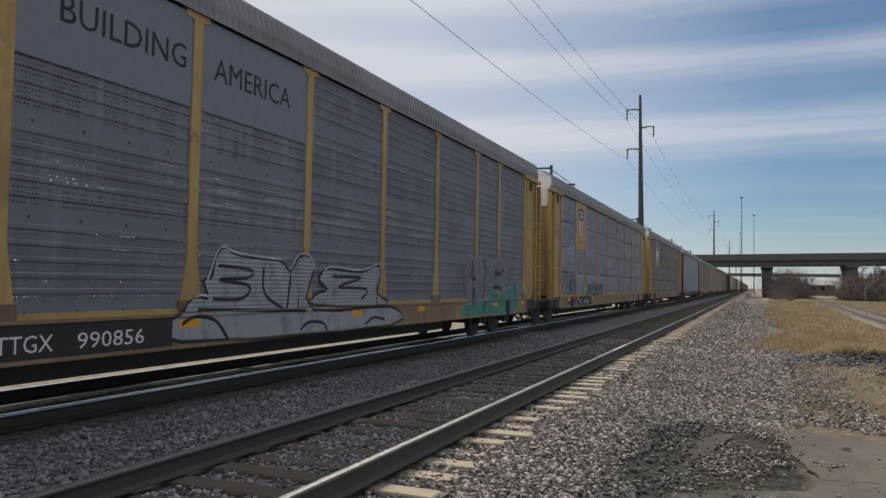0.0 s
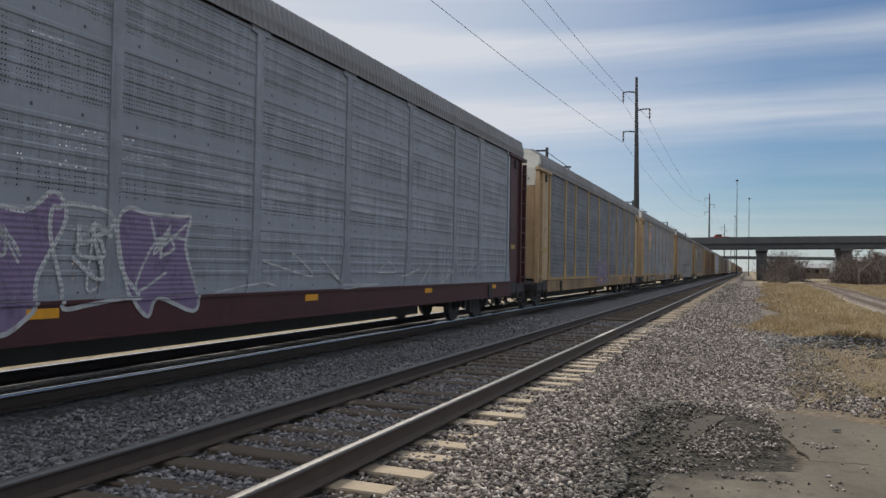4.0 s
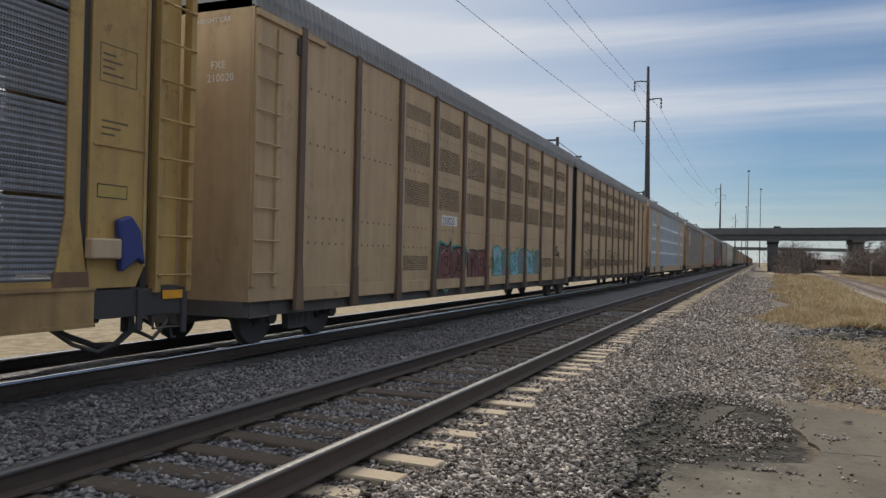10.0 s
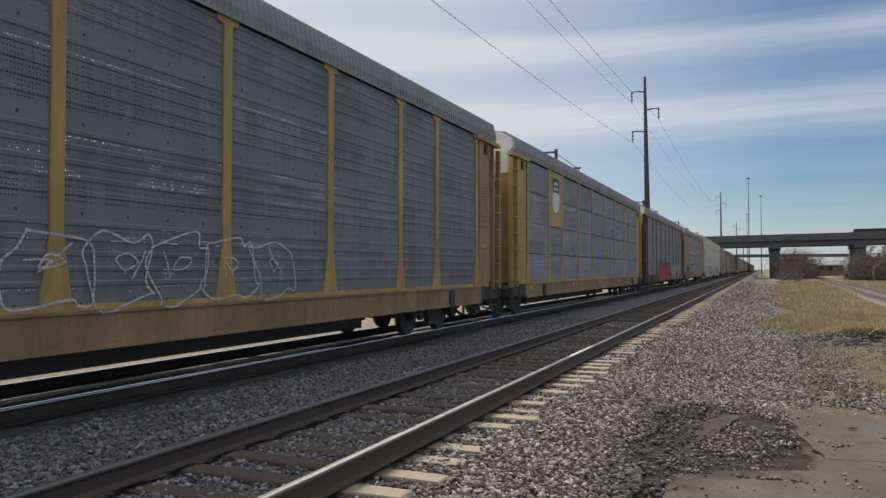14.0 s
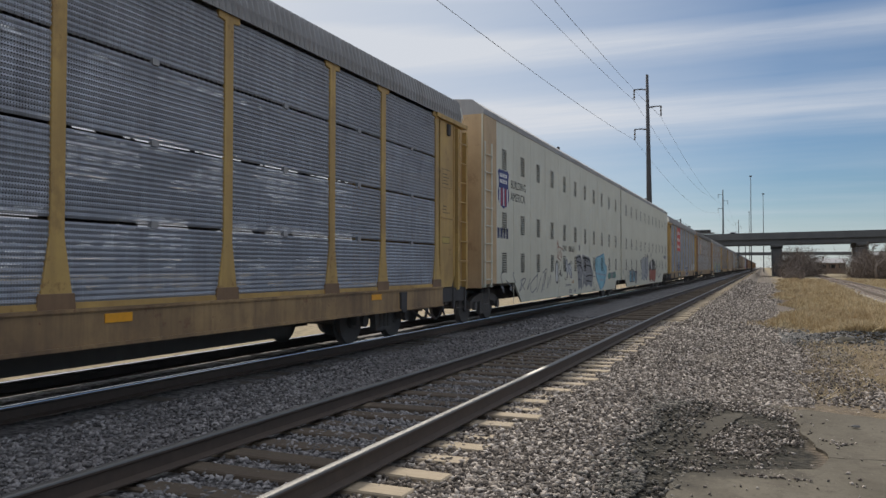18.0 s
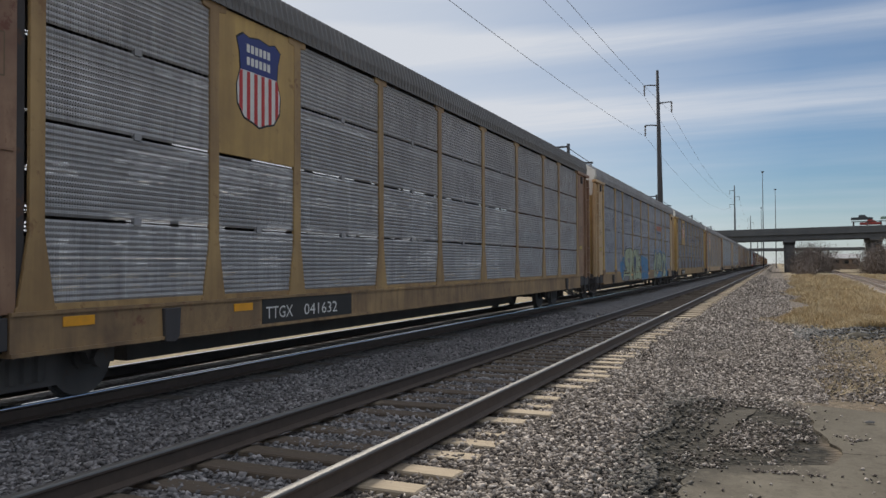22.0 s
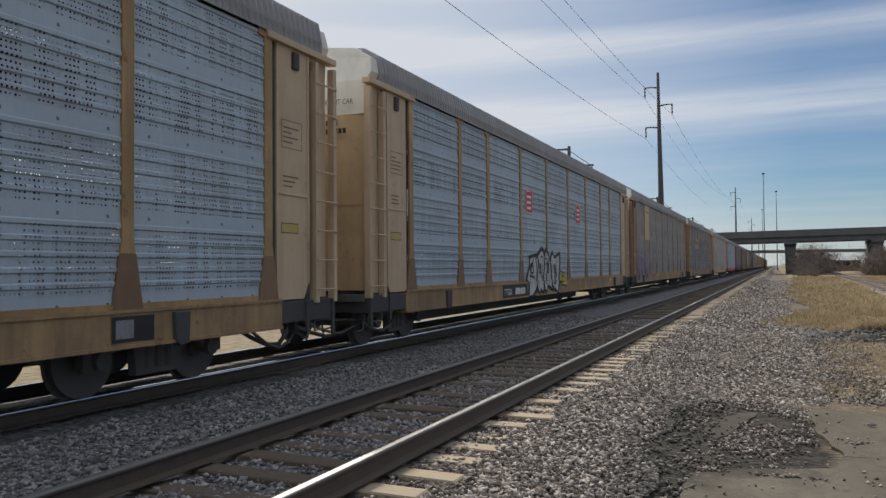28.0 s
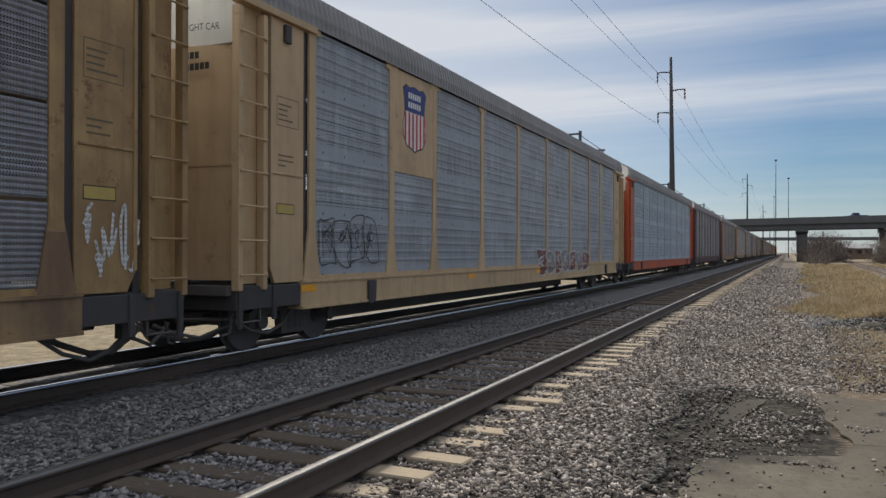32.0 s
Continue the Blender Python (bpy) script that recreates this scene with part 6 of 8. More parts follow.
# 0
c = joins(0, rack_car("weathered car carrier with yellow posts, blue-grey panels and painted slogan", MESH_DIM, YELLOW, YELLOW_OLD, ROOF, 1, foot=LOW_FOOT))
w0 = strips(c, [(EDGES[2] + 0.02, EDGES[3] - 0.1, 3.55, 4.72), (EDGES[3] + 0.1, EDGES[4] - 0.1, 3.55, 4.72)], FADED, x=HW - 0.0255, name="painted_field", label="faded grey painted field")
wording(w0, "BUILDING", 7.2, 4.0, 0.42, P_BLACK, HW - 0.022)
wording(w0, "AMERICA", 9.6, 4.0, 0.42, P_BLACK, HW - 0.022)
g = drawn(c, S_SILVER, [(9.1, 0.67), (9.16, 1.06), (9.4, 1.21), (9.61, 1.19), (9.52, 1.41), (9.67, 1.47), (9.74, 1.72), (9.92, 1.86), (10.23, 1.76), (11.19, 1.72), (11.47, 1.56), (11.69, 1.79), (11.99, 1.81), (12.12, 1.63), (12.08, 0.98), (14.87, 0.97), (14.94, 0.62)], 1, S_BLACK, 0.045, label="silver sprayed block letters with black edges")
drawn(g, S_SILVER, [(12.16, 1.05), (12.24, 1.23), (12.55, 1.3), (12.3, 1.46), (12.57, 1.63), (13.7, 1.6), (14.32, 1.74), (14.44, 1.53), (14.34, 1.22), (14.75, 1.0)], 1.2, S_BLACK, 0.045)
strokes(g, S_BLACK, [[(9.79, 1.61), (10.49, 1.57), (10.43, 1.46), (9.8, 1.43), (10.46, 1.35), (10.31, 1.18), (9.7, 1.18)], [(10.79, 1.62), (10.83, 1.24), (11.34, 1.0)], [(11.48, 1.51), (11.39, 0.97)], [(12.72, 1.51), (13.71, 1.5), (12.92, 1.34), (13.93, 1.3), (13.73, 1.12)], [(9.4, 1.05), (11.88, 0.97)], [(9.11, 0.88), (9.36, 0.97), (9.74, 0.9), (10.0, 0.65)], [(11.74, 0.68), (11.97, 0.79), (12.4, 0.76), (12.54, 0.62)], [(13.85, 0.67), (14.18, 0.79), (14.64, 0.73)]], 0.05, 2.2)
strokes(g, S_WHITE, [[(9.55, 1.39), (9.62, 1.48), (9.83, 1.85), (10.22, 1.79), (11.23, 1.74)], [(11.48, 1.59), (11.72, 1.84), (12.04, 1.8), (12.12, 1.61)], [(9.2, 1.08), (9.42, 1.23), (9.63, 1.21)], [(12.4, 1.5), (12.64, 1.67), (13.7, 1.64), (14.41, 1.78)]], 0.03, 2.4)
g = drawn(c, S_GREY, [(19.04, 2.05), (19.49, 2.1), (19.54, 2.04), (19.78, 2.05), (19.95, 2.14), (20.16, 2.11), (20.27, 2.07), (20.56, 1.85), (20.45, 1.04), (19.47, 0.97), (19.08, 1.01)], 1, S_SILVER, 0.03, label="grey and green sprayed letters")
drawn(g, S_TEAL, [(18.85, 0.9), (19.08, 0.99), (19.47, 0.97), (20.77, 1.01), (20.82, 0.68), (18.86, 0.67)], 1.1)
g = drawn(c, S_GREY, [(20.76, 1.42), (20.77, 1.69), (20.98, 1.92), (21.51, 2.07), (22.12, 1.99), (22.45, 1.7), (22.47, 1.39), (22.15, 1.29), (21.54, 1.34)], 1, S_SILVER, 0.03, label="grey sprayed head shape")
drawn(g, S_TEAL, [(20.77, 0.99), (20.89, 1.25), (21.2, 1.29), (21.84, 1.14), (22.9, 1.4), (23.42, 1.54), (23.39, 1.01), (22.94, 0.62), (20.79, 0.64)], 1.15, S_SILVER, 0.025)
strokes(g, S_NAVY, [[(19.54, 2.02), (19.51, 1.56), (19.75, 1.57)], [(20.32, 2.05), (20.5, 1.85), (20.33, 0.71)], [(19.64, 1.33), (19.57, 0.84)], [(21.25, 1.75), (21.67, 1.7), (22.12, 1.84)], [(21.14, 1.31), (21.54, 1.34), (21.92, 1.24)], [(22.49, 1.76), (22.64, 1.45)], [(23.13, 1.48), (23.25, 0.96)]], 0.1, 2.2)
number_plate(c, 7.2, "990856", wide=2.4)
reflectors(c, (9.9, 14.2, 17.0, 22.0, 24.6))
# 1
c = joins(1, rack_car("weathered car carrier with yellow posts and a shield board", MESH_DARK, YELLOW, YELLOW_OLD, ROOF, 4, logo=1))
shield_panel(c, motto=True)
piece(c, 7.6, 11.4, 1.05, 1.5, [S_TEAL, S_GREY], S_BLACK, 13, 4, 0.05)
scribble(c, 3.0, 5.6, 1.05, 2.1, S_NAVY, 14, 16, 0.045)
scribble(c, 3.6, 6.2, 0.66, 0.98, S_NAVY, 15, 7, 0.05)
rects(c, [(7.0, 7.42, 1.2, 1.46)], S_LIME, x=HW + 0.028, name="sticker", label="bright lime patch")
number_plate(c, 6.0, "961903", wide=2.6)
reflectors(c, (4.3, 5.9, 8.8, 16.0, 22.0))
# 2
c = joins(2, rack_car("weathered car carrier with yellow posts, rust-stained sill and a shield board", MESH_DUSK, YELLOW, YELLOW, ROOF, 4, sill_mat=RUSTED, foot=LOW_FOOT, logo=1))
shield_panel(c, stripes=False)
piece(c, 14.2, 16.4, 1.1, 1.75, [None], S_WHITE, 22, 3, 0.02, inner=2)
write(c, "TTX", 18.6, 0.66, 0.34, P_WHITE, HW + 0.002, "white painted lettering", 1.2)
reflectors(c, (9.3, 15.9, 17.9, 23.0))
# 3
c = joins(3, rack_car("car carrier with dark maroon ends and grey panels", MESH_BLUE, MESH_BLUE, MAROON, ROOF, 1, sill_mat=MAROON, end_post=MAROON))
piece(c, 2.8, 11.4, 0.8, 2.1, [None, S_PURPLE], S_WHITE, 31, 8, 0.05)
scribble(c, 12, 22, 1.0, 1.6, S_WHITE, 32, 9)
reflectors(c, R_ALL)
# 4
c = joins(4, rack_car("weathered car carrier with tan posts and blue-grey panels", MESH_DIM, YELLOW, TAN, ROOF, 1, end_post=TAN))
piece(c, 12.9, 15.7, 0.66, 1.85, [S_PURPLE, S_PURPLE], S_SILVER, 41, 5, 0.035)
piece(c, 15.8, 18.6, 0.9, 1.7, [None], S_GREY, 43, 4, 0.03)
scribble(c, 17.6, 18.5, 3.95, 4.6, S_GREY, 44, 4, 0.05)
scribble(c, 23.4, 24.5, 1.2, 1.9, S_WHITE, 42, 7, 0.022)
reflectors(c, (14.0, 20.0, 25.6))
# 5
c = joins(5, rack_car("weathered car carrier with tan posts and a shield board", MESH_SLATE, YELLOW, TAN, ROOF, 1, logo=1, end_post=TAN))
shield_panel(c, plate=TAN)
piece(c, 11.6, 15.0, 0.9, 1.8, [None], S_WHITE, 51, 5, 0.035)
g = drawn(c, S_MAROON, [(15.61, 1.79), (15.63, 0.97), (15.74, 0.96), (15.75, 1.5), (15.81, 1.79), (15.77, 1.82)], 1, S_WHITE, 0.05, label="dark red sprayed letter with white edge")
drawn(g, S_MAROON, [(15.83, 1.81), (16.3, 1.81), (16.29, 1.67), (16.13, 1.58), (16.07, 1.36), (15.94, 1.2), (16.12, 1.1), (16.26, 1.2), (16.58, 1.2), (16.6, 0.83), (16.81, 0.64), (15.99, 0.62), (15.72, 0.62), (15.77, 0.96), (15.78, 1.46)], 1.1, S_WHITE, 0.05)
g = drawn(c, S_STEEL, [(16.08, 1.25), (16.15, 1.55), (16.31, 1.75), (16.71, 1.89), (16.85, 1.78), (17.1, 1.5), (17.0, 1.0), (16.62, 0.97), (16.59, 1.19), (16.25, 1.21), (16.15, 1.12)], 1.3, S_SKY, 0.02, label="blue-grey sprayed letter")
g = drawn(c, S_DUST, [(17.02, 0.64), (17.09, 0.95), (17.16, 1.37), (16.82, 1.71), (17.14, 1.79), (17.46, 1.85), (17.67, 1.96), (18.33, 2.03), (18.63, 1.92), (18.94, 2.04), (19.15, 1.95), (19.62, 2.03), (20.0, 1.79), (20.09, 1.41), (20.11, 0.9), (19.86, 0.69), (17.02, 0.62)], 1, S_SILVER, 0.035, label="dusty grey sprayed lettering over panel and sill")
strokes(g, S_SILVER, [[(18.0, 1.84), (18.2, 1.95), (18.35, 1.72), (18.32, 1.39)], [(18.52, 1.9), (18.94, 1.9), (18.89, 1.24)], [(19.02, 1.9), (19.18, 1.03)], [(19.4, 1.92), (19.72, 1.78), (19.65, 1.13)], [(17.55, 1.88), (17.73, 1.92), (17.83, 1.11)], [(17.43, 1.75), (17.43, 0.9)]], 0.1, 2.1)
strokes(c, S_WHITE, [[(20.08, 1.02), (20.1, 1.63), (20.25, 1.72), (20.46, 1.64), (20.42, 1.35), (20.22, 1.32)], [(20.72, 1.59), (20.82, 1.74), (21.16, 1.72), (21.29, 1.48), (21.07, 1.33), (20.79, 1.36)], [(20.51, 1.64), (20.63, 1.3), (20.83, 1.53)], [(20.27, 1.24), (20.52, 1.27), (20.85, 1.12)]], 0.035, 2.1, label="thin white sprayed loops")
number_plate(c, 6.6)
reflectors(c, (3.4, 16.4, 18.9, 21.0))
# 6
c = joins(6, rack_car("car carrier covered with long silver and black graffiti", MESH_SLATE, YELLOW, YELLOW_OLD, ROOF_DARK, 1, end_post=YELLOW_OLD))
g = drawn(c, S_SILVER, [(9.25, 2.03), (9.45, 1.99), (9.66, 2.16), (9.91, 1.87), (10.32, 1.88), (10.51, 2.03), (10.84, 2.13), (11.13, 2.07), (11.32, 1.95), (11.58, 1.94), (11.84, 2.01), (12.25, 1.89), (12.75, 2.08), (13.09, 2.02), (13.32, 1.88), (13.64, 2.03), (14.09, 1.98), (14.36, 1.82), (14.7, 1.83), (15.53, 2.11), (15.73, 1.94), (16.2, 2.2), (17.11, 2.01), (17.85, 2.16), (18.89, 2.02), (20.16, 2.16), (20.26, 0.62), (14.53, 0.62), (11.25, 0.62), (9.3, 0.62)], 1, S_BLACK, 0.11, label="long silver sprayed lettering with black edges")
strokes(g, S_BLACK, [[(9.31, 1.52), (9.6, 1.16), (10.06, 0.95)], [(9.5, 1.69), (9.95, 1.24), (10.42, 0.95)], [(9.53, 1.73), (9.94, 1.75), (9.9, 1.5)], [(10.38, 1.56), (10.68, 1.84), (11.11, 1.93), (11.04, 1.67), (10.64, 1.55), (11.16, 1.56), (11.13, 1.4), (10.33, 1.35), (10.95, 0.94)], [(11.23, 1.9), (11.16, 1.54)], [(11.4, 1.91), (11.6, 1.69), (11.4, 1.5), (11.3, 1.24), (11.44, 0.72)], [(11.73, 1.88), (11.72, 1.35)], [(11.99, 1.85), (12.31, 1.53), (12.63, 0.98)], [(12.18, 1.72), (12.56, 1.28)], [(12.6, 1.79), (13.11, 1.95), (13.21, 1.76), (12.7, 1.61), (13.38, 1.61)], [(12.62, 1.26), (13.39, 1.29)], [(13.39, 1.85), (13.32, 1.26)], [(13.67, 1.84), (14.1, 1.23), (14.42, 0.99)], [(13.86, 1.88), (14.21, 1.64)], [(11.67, 1.3), (11.89, 0.86)], [(12.01, 1.31), (12.32, 0.89)], [(13.4, 1.12), (13.69, 0.84)], [(10.19, 1.32), (10.83, 0.9)]], 0.065, 2.2)
strokes(g, S_GREY, [[(9.65, 1.09), (9.93, 0.63)], [(10.15, 1.0), (10.46, 0.62)], [(10.66, 0.99), (11.07, 0.62)], [(12.32, 0.94), (12.65, 0.62)], [(9.59, 1.46), (10.15, 0.96)], [(12.94, 1.54), (12.63, 0.98)], [(13.67, 1.45), (13.89, 0.95)], [(10.85, 1.79), (10.64, 1.61)]], 0.16, 2.0)
strokes(g, S_BLACK, [[(14.81, 1.78), (15.54, 1.93), (15.3, 1.61), (14.83, 1.41), (15.7, 1.36)], [(15.81, 1.68), (16.5, 1.98), (16.98, 1.58), (16.1, 1.36), (16.84, 1.16)], [(17.29, 1.73), (18.15, 1.68), (18.89, 1.94), (18.73, 1.46), (17.48, 1.3)], [(14.96, 1.11), (15.98, 1.03), (16.84, 1.23)], [(17.16, 1.08), (18.57, 0.91), (19.78, 1.14)], [(19.3, 1.87), (19.98, 1.39)], [(15.09, 0.86), (16.56, 0.85), (18.58, 0.72)]], 0.04, 2.2)
drawn(g, S_GREY, [(9.46, 1.87), (9.65, 2.09), (9.75, 1.89), (9.71, 1.82)], 2.3)
strokes(c, S_SKY, [[(9.28, 2.26), (9.41, 2.1), (9.49, 2.0)], [(10.11, 2.08), (10.31, 2.15), (10.46, 2.05)], [(11.44, 2.12), (11.63, 2.2), (11.77, 2.07)], [(11.87, 2.18), (11.97, 2.28), (12.16, 2.15)], [(13.64, 2.14), (14.13, 2.24), (14.35, 2.08)]], 0.09, 1.4, label="pale blue sprayed flicks")
scribble(c, 1.4, 2.3, 3.6, 4.3, S_NAVY, 64, 4, 0.06)
reflectors(c, (11.2, 13.1, 14.4, 17.2, 22.0))
# 7
c = joins(7, rack_car("car carrier with bright yellow posts and a shield board", MESH_DUSK, YELLOW, YELLOW, ROOF_DARK, 4, sill_mat=YELLOW_OLD, logo=1, foot=LOW_FOOT))
shield_panel(c, stripes=False)
number_plate(c, 6.0, "255972", wide=2.4)
bb = part("brake_box", M().box(HW - 0.03, HW + 0.10, L - 2.15, L - 1.75, 1.30, 1.52).mesh("brake_box", BEIGE, 0.02), c, "pale brake housing")
part("brake_lever", M().prism([(L - 1.72, 1.16), (L - 1.50, 1.30), (L - 1.38, 1.24), (L - 1.46, 1.62), (L - 1.60, 1.78), (L - 1.78, 1.72), (L - 1.74, 1.45)], 0, HW - 0.02, HW + 0.08).mesh("brake_lever", P_BLUE, 0.02), bb, "dark blue brake lever")
reflectors(c, (4.9, 8.9, 25.9))
# 8 and 9, one articulated pair
n8 = STARTS[9] - STARTS[8]
c = joins(8, yellow_unit(n8, True, "tan plated half of an articulated car carrier"))
piece(c, 8.0, 9.5, 0.7, 1.7, [S_DULL, S_DULL], S_BLACK, 81, 2, 0.04, S_TEAL, smooth_side=True)
piece(c, 9.7, 11.1, 0.7, 1.65, [S_DULL], S_BLACK, 82, 2, 0.04, smooth_side=True)
piece(c, 11.6, 16.3, 0.85, 1.65, [S_SKY, S_GREY], S_TEAL, 83, 6, 0.05, smooth_side=True)
strokes(c, S_BLACK, [[(17.58, 1.77), (17.68, 1.8), (17.79, 1.78), (17.68, 1.74), (17.58, 1.77)], [(17.43, 1.6), (17.55, 1.72), (17.64, 1.59), (17.72, 1.7), (17.81, 1.58), (17.95, 1.68)], [(17.41, 1.57), (17.64, 1.52), (17.95, 1.56)], [(17.44, 1.45), (17.73, 1.51), (18.12, 1.42)], [(17.9, 1.62), (17.97, 1.5), (18.04, 1.6), (18.1, 1.43)]], 0.05, 1, side=True, label="small dark sprayed crown and scrawl")
n0 = rects(c, [(8.1, 9.02, 2.08, 2.3)], P_WHITE, x=HW - 0.006, name="number_patch", label="white patch with black number")
write(n0, "210020", 8.14, 2.1, 0.24, P_BLACK, HW - 0.004)
n9 = STARTS[10] - STARTS[9]
truck(c, 2.6)
truck(c, n8 - 0.1)
ld = end_meshes(TAN, TAN, TAN)
fit_end(c, ld)
part("coupler", COUPLER, c, "black iron coupler")
for word, x, z in (("FXE", 0.80, 3.95), ("210020", 0.74, 3.77), ("HEIGHT CAR", 0.55, 4.60)):
    o = wording(c, word, 0, 0, 0.155 if x > 0.6 else 0.10, P_WHITE, 0, "white reporting mark on the end")
    o.rotation_euler, o.location = (0, 0, radians(-90)), (x, 0.545, z)
c = joins(9, yellow_unit(n9, False, "tan plated half of an articulated car carrier with black scrawls"))
FIRST_SCRAWL = [[(1.91, 1.57), (1.61, 1.33), (1.39, 1.15), (1.37, 1.01)], [(1.76, 1.73), (1.91, 1.66), (1.8, 1.7), (2.05, 1.66), (2.25, 1.55), (2.28, 1.41), (2.24, 1.24), (2.06, 1.11)], [(1.43, 0.96), (1.78, 0.99), (2.06, 1.11), (2.28, 1.21)], [(2.39, 1.48), (2.39, 1.65), (2.48, 1.76), (2.7, 1.72), (2.87, 1.58)], [(2.7, 1.45), (2.63, 1.55), (2.75, 1.61), (2.9, 1.54)], [(2.8, 1.29), (2.56, 1.22), (2.44, 1.29), (2.51, 1.38), (2.7, 1.36), (2.85, 1.41)], [(2.13, 1.09), (2.29, 1.0), (2.52, 1.01), (2.76, 1.12), (2.85, 1.25)]]
FIRST_TAIL = [[(3.08, 1.65), (3.27, 1.77), (3.5, 1.76), (3.67, 1.61), (3.68, 1.32), (3.99, 1.27), (4.18, 1.37)], [(3.08, 1.52), (3.22, 1.49), (3.25, 1.26)], [(3.83, 1.31), (3.86, 1.53), (4.04, 1.72), (4.37, 1.77), (4.58, 1.63), (4.62, 1.33), (4.39, 1.1), (4.09, 1.07), (3.96, 1.17)], [(3.06, 1.1), (3.28, 1.09), (3.51, 1.03), (3.8, 1.07), (4.12, 1.25)]]
SECOND_SCRAWL = [[(6.88, 1.7), (7.02, 1.78), (7.2, 1.8), (7.36, 1.75), (7.45, 1.64), (7.4, 1.5), (7.28, 1.31), (7.16, 1.07), (7.07, 0.89), (6.94, 0.71)], [(6.88, 1.55), (6.96, 1.64), (7.04, 1.67)], [(7.13, 0.94), (7.25, 1.09), (7.44, 1.28), (7.57, 1.35)], [(7.4, 1.42), (7.53, 1.5), (7.77, 1.5), (7.74, 1.65), (7.75, 1.82), (7.84, 1.88), (7.99, 1.89), (8.18, 1.81), (8.34, 1.63)], [(8.06, 1.72), (8.22, 1.72), (8.34, 1.6)], [(7.96, 1.33), (7.78, 1.33), (7.67, 1.25), (7.65, 1.16), (7.74, 1.07), (7.92, 1.05)]]
SECOND_TAIL = [[(8.07, 1.57), (8.11, 1.39), (8.19, 1.26), (8.34, 1.48), (8.5, 1.67), (8.76, 1.74), (8.99, 1.71), (9.13, 1.58), (9.12, 1.35), (9.06, 1.18), (9.23, 1.14), (9.51, 1.17), (9.29, 0.94), (9.39, 0.69)], [(8.19, 1.35), (8.34, 1.45), (8.51, 1.43), (8.62, 1.19), (8.72, 1.25), (8.63, 1.45), (8.51, 1.53), (8.34, 1.51)], [(8.08, 0.94), (8.27, 1.23), (8.38, 1.42)], [(9.28, 1.17), (9.33, 1.41), (9.48, 1.62), (9.63, 1.73), (9.9, 1.77), (10.1, 1.6), (10.14, 1.34), (10.12, 1.04), (9.81, 0.73)], [(8.12, 0.75), (8.35, 0.89), (8.51, 0.91), (8.69, 0.79), (8.91, 0.76), (9.14, 0.84)]]
for scrawl in (FIRST_SCRAWL, FIRST_TAIL, SECOND_SCRAWL, SECOND_TAIL):
    strokes(c, S_BLACK, scrawl, 0.045, 1, side=True, label="looping black sprayed scrawl")
rects(c, [(1.39, 1.90, 0.91, 1.03), (8.80, 9.33, 0.91, 1.01)], NOTICE, x=HW - 0.0065, name="paint_patch", label="worn yellow paint patches")
truck(c, n9 - 2.6)
fit_end(c, ld, n9)
stencils(c, 9, FADED_INK, None, (n9 - 2.0,))
part("coupler", COUPLER, c, "black iron coupler", at=(0, n9, 0)).scale = (1, -1, 1)
# 10: smooth tan sides with pale punched fields
c = rack_car("tan car carrier with pale blue-grey punched fields and white bands", MESH_LIGHT, BEIGE, TAN, ROOF, 1, sill_mat=TAN, cap_mat=TAN, bare=True, own_ends=True)
joins(10, c)
part("side_plate", M().box(HW - 0.055, HW - 0.02, 0.86, L - 0.86, 1.0, Z_TOP).mesh("side_plate", TAN), c)
for a, b in ((2.32, 4.71), (6.76, 9.06), (9.1, 11.7), (11.74, 14.35), (14.39, 17.0), (17.04, 19.73), (21.71, 24.07)):
    me = cached(("c10", round(b - a, 2)), lambda: rib_panel(b - a, 3.72, 0.15, 0.009, MESH_LIGHT, "punched_panel", "step"))
    f = part("punched_panel", me, c, "pale punched steel panel", at=(HW - 0.012, a, 0.98))
    for z in (1.84, 2.74, 3.64):
        part("band", M().box(0.001, 0.024, 0, b - a, z - 0.98, z - 0.98 + 0.14).mesh("band", PALE_BAND), f, "smooth pale band")
    dots = [(u, u + 0.014, 1.03 + 0.078 * j, 1.05 + 0.078 * j) for u in (a + 0.12 + 0.27 * i for i in range(int((b - a - 0.15) / 0.27) + 1)) for j in range(46) if not any(z - 0.05 < 1.03 + 0.078 * j < z + 0.15 for z in (1.84, 2.74, 3.64))]
    strips(c, dots, HOLES, x=HW - 0.0005, name="hole_row", label="columns of small dark holes")
    bolts = [(u, u + 0.04, z, z + 0.03) for u in (a + 0.03, a + (b - a) * 0.35, a + (b - a) * 0.68, b - 0.07) for z in (1.83, 2.73, 3.63)]
    strips(c, bolts, HOLES, x=HW + 0.0135, name="bolt", label="dark bolt heads")
sg = rects(c, [(5.55, 5.62, 3.35, 3.85), (6.6, 6.67, 3.35, 3.85)] + [(5.72 + 0.3 * i, 5.95 + 0.3 * i, 3.5, 3.72) for i in range(3)], spray("faded_blue", (0.22, 0.19, 0.17)), x=HW - 0.018, name="sign", label="faded company sign")
number_plate(c, 7.9, None, wide=2.1)
for y in (5.1, 6.4, 20.0, 21.4):
    part("fin", M().prism([(-0.03, 1.0), (0.03, 1.0), (0.1, 1.75)], 0, HW - 0.02, HW + 0.01).mesh("fin", BEIGE), c, at=(0, y, 0))
corner = M().box(HW - 0.14, HW + 0.012, 0.60, 0.86, 0.95, Z_TOP).mesh("corner_post", RUSTED, 0.02)
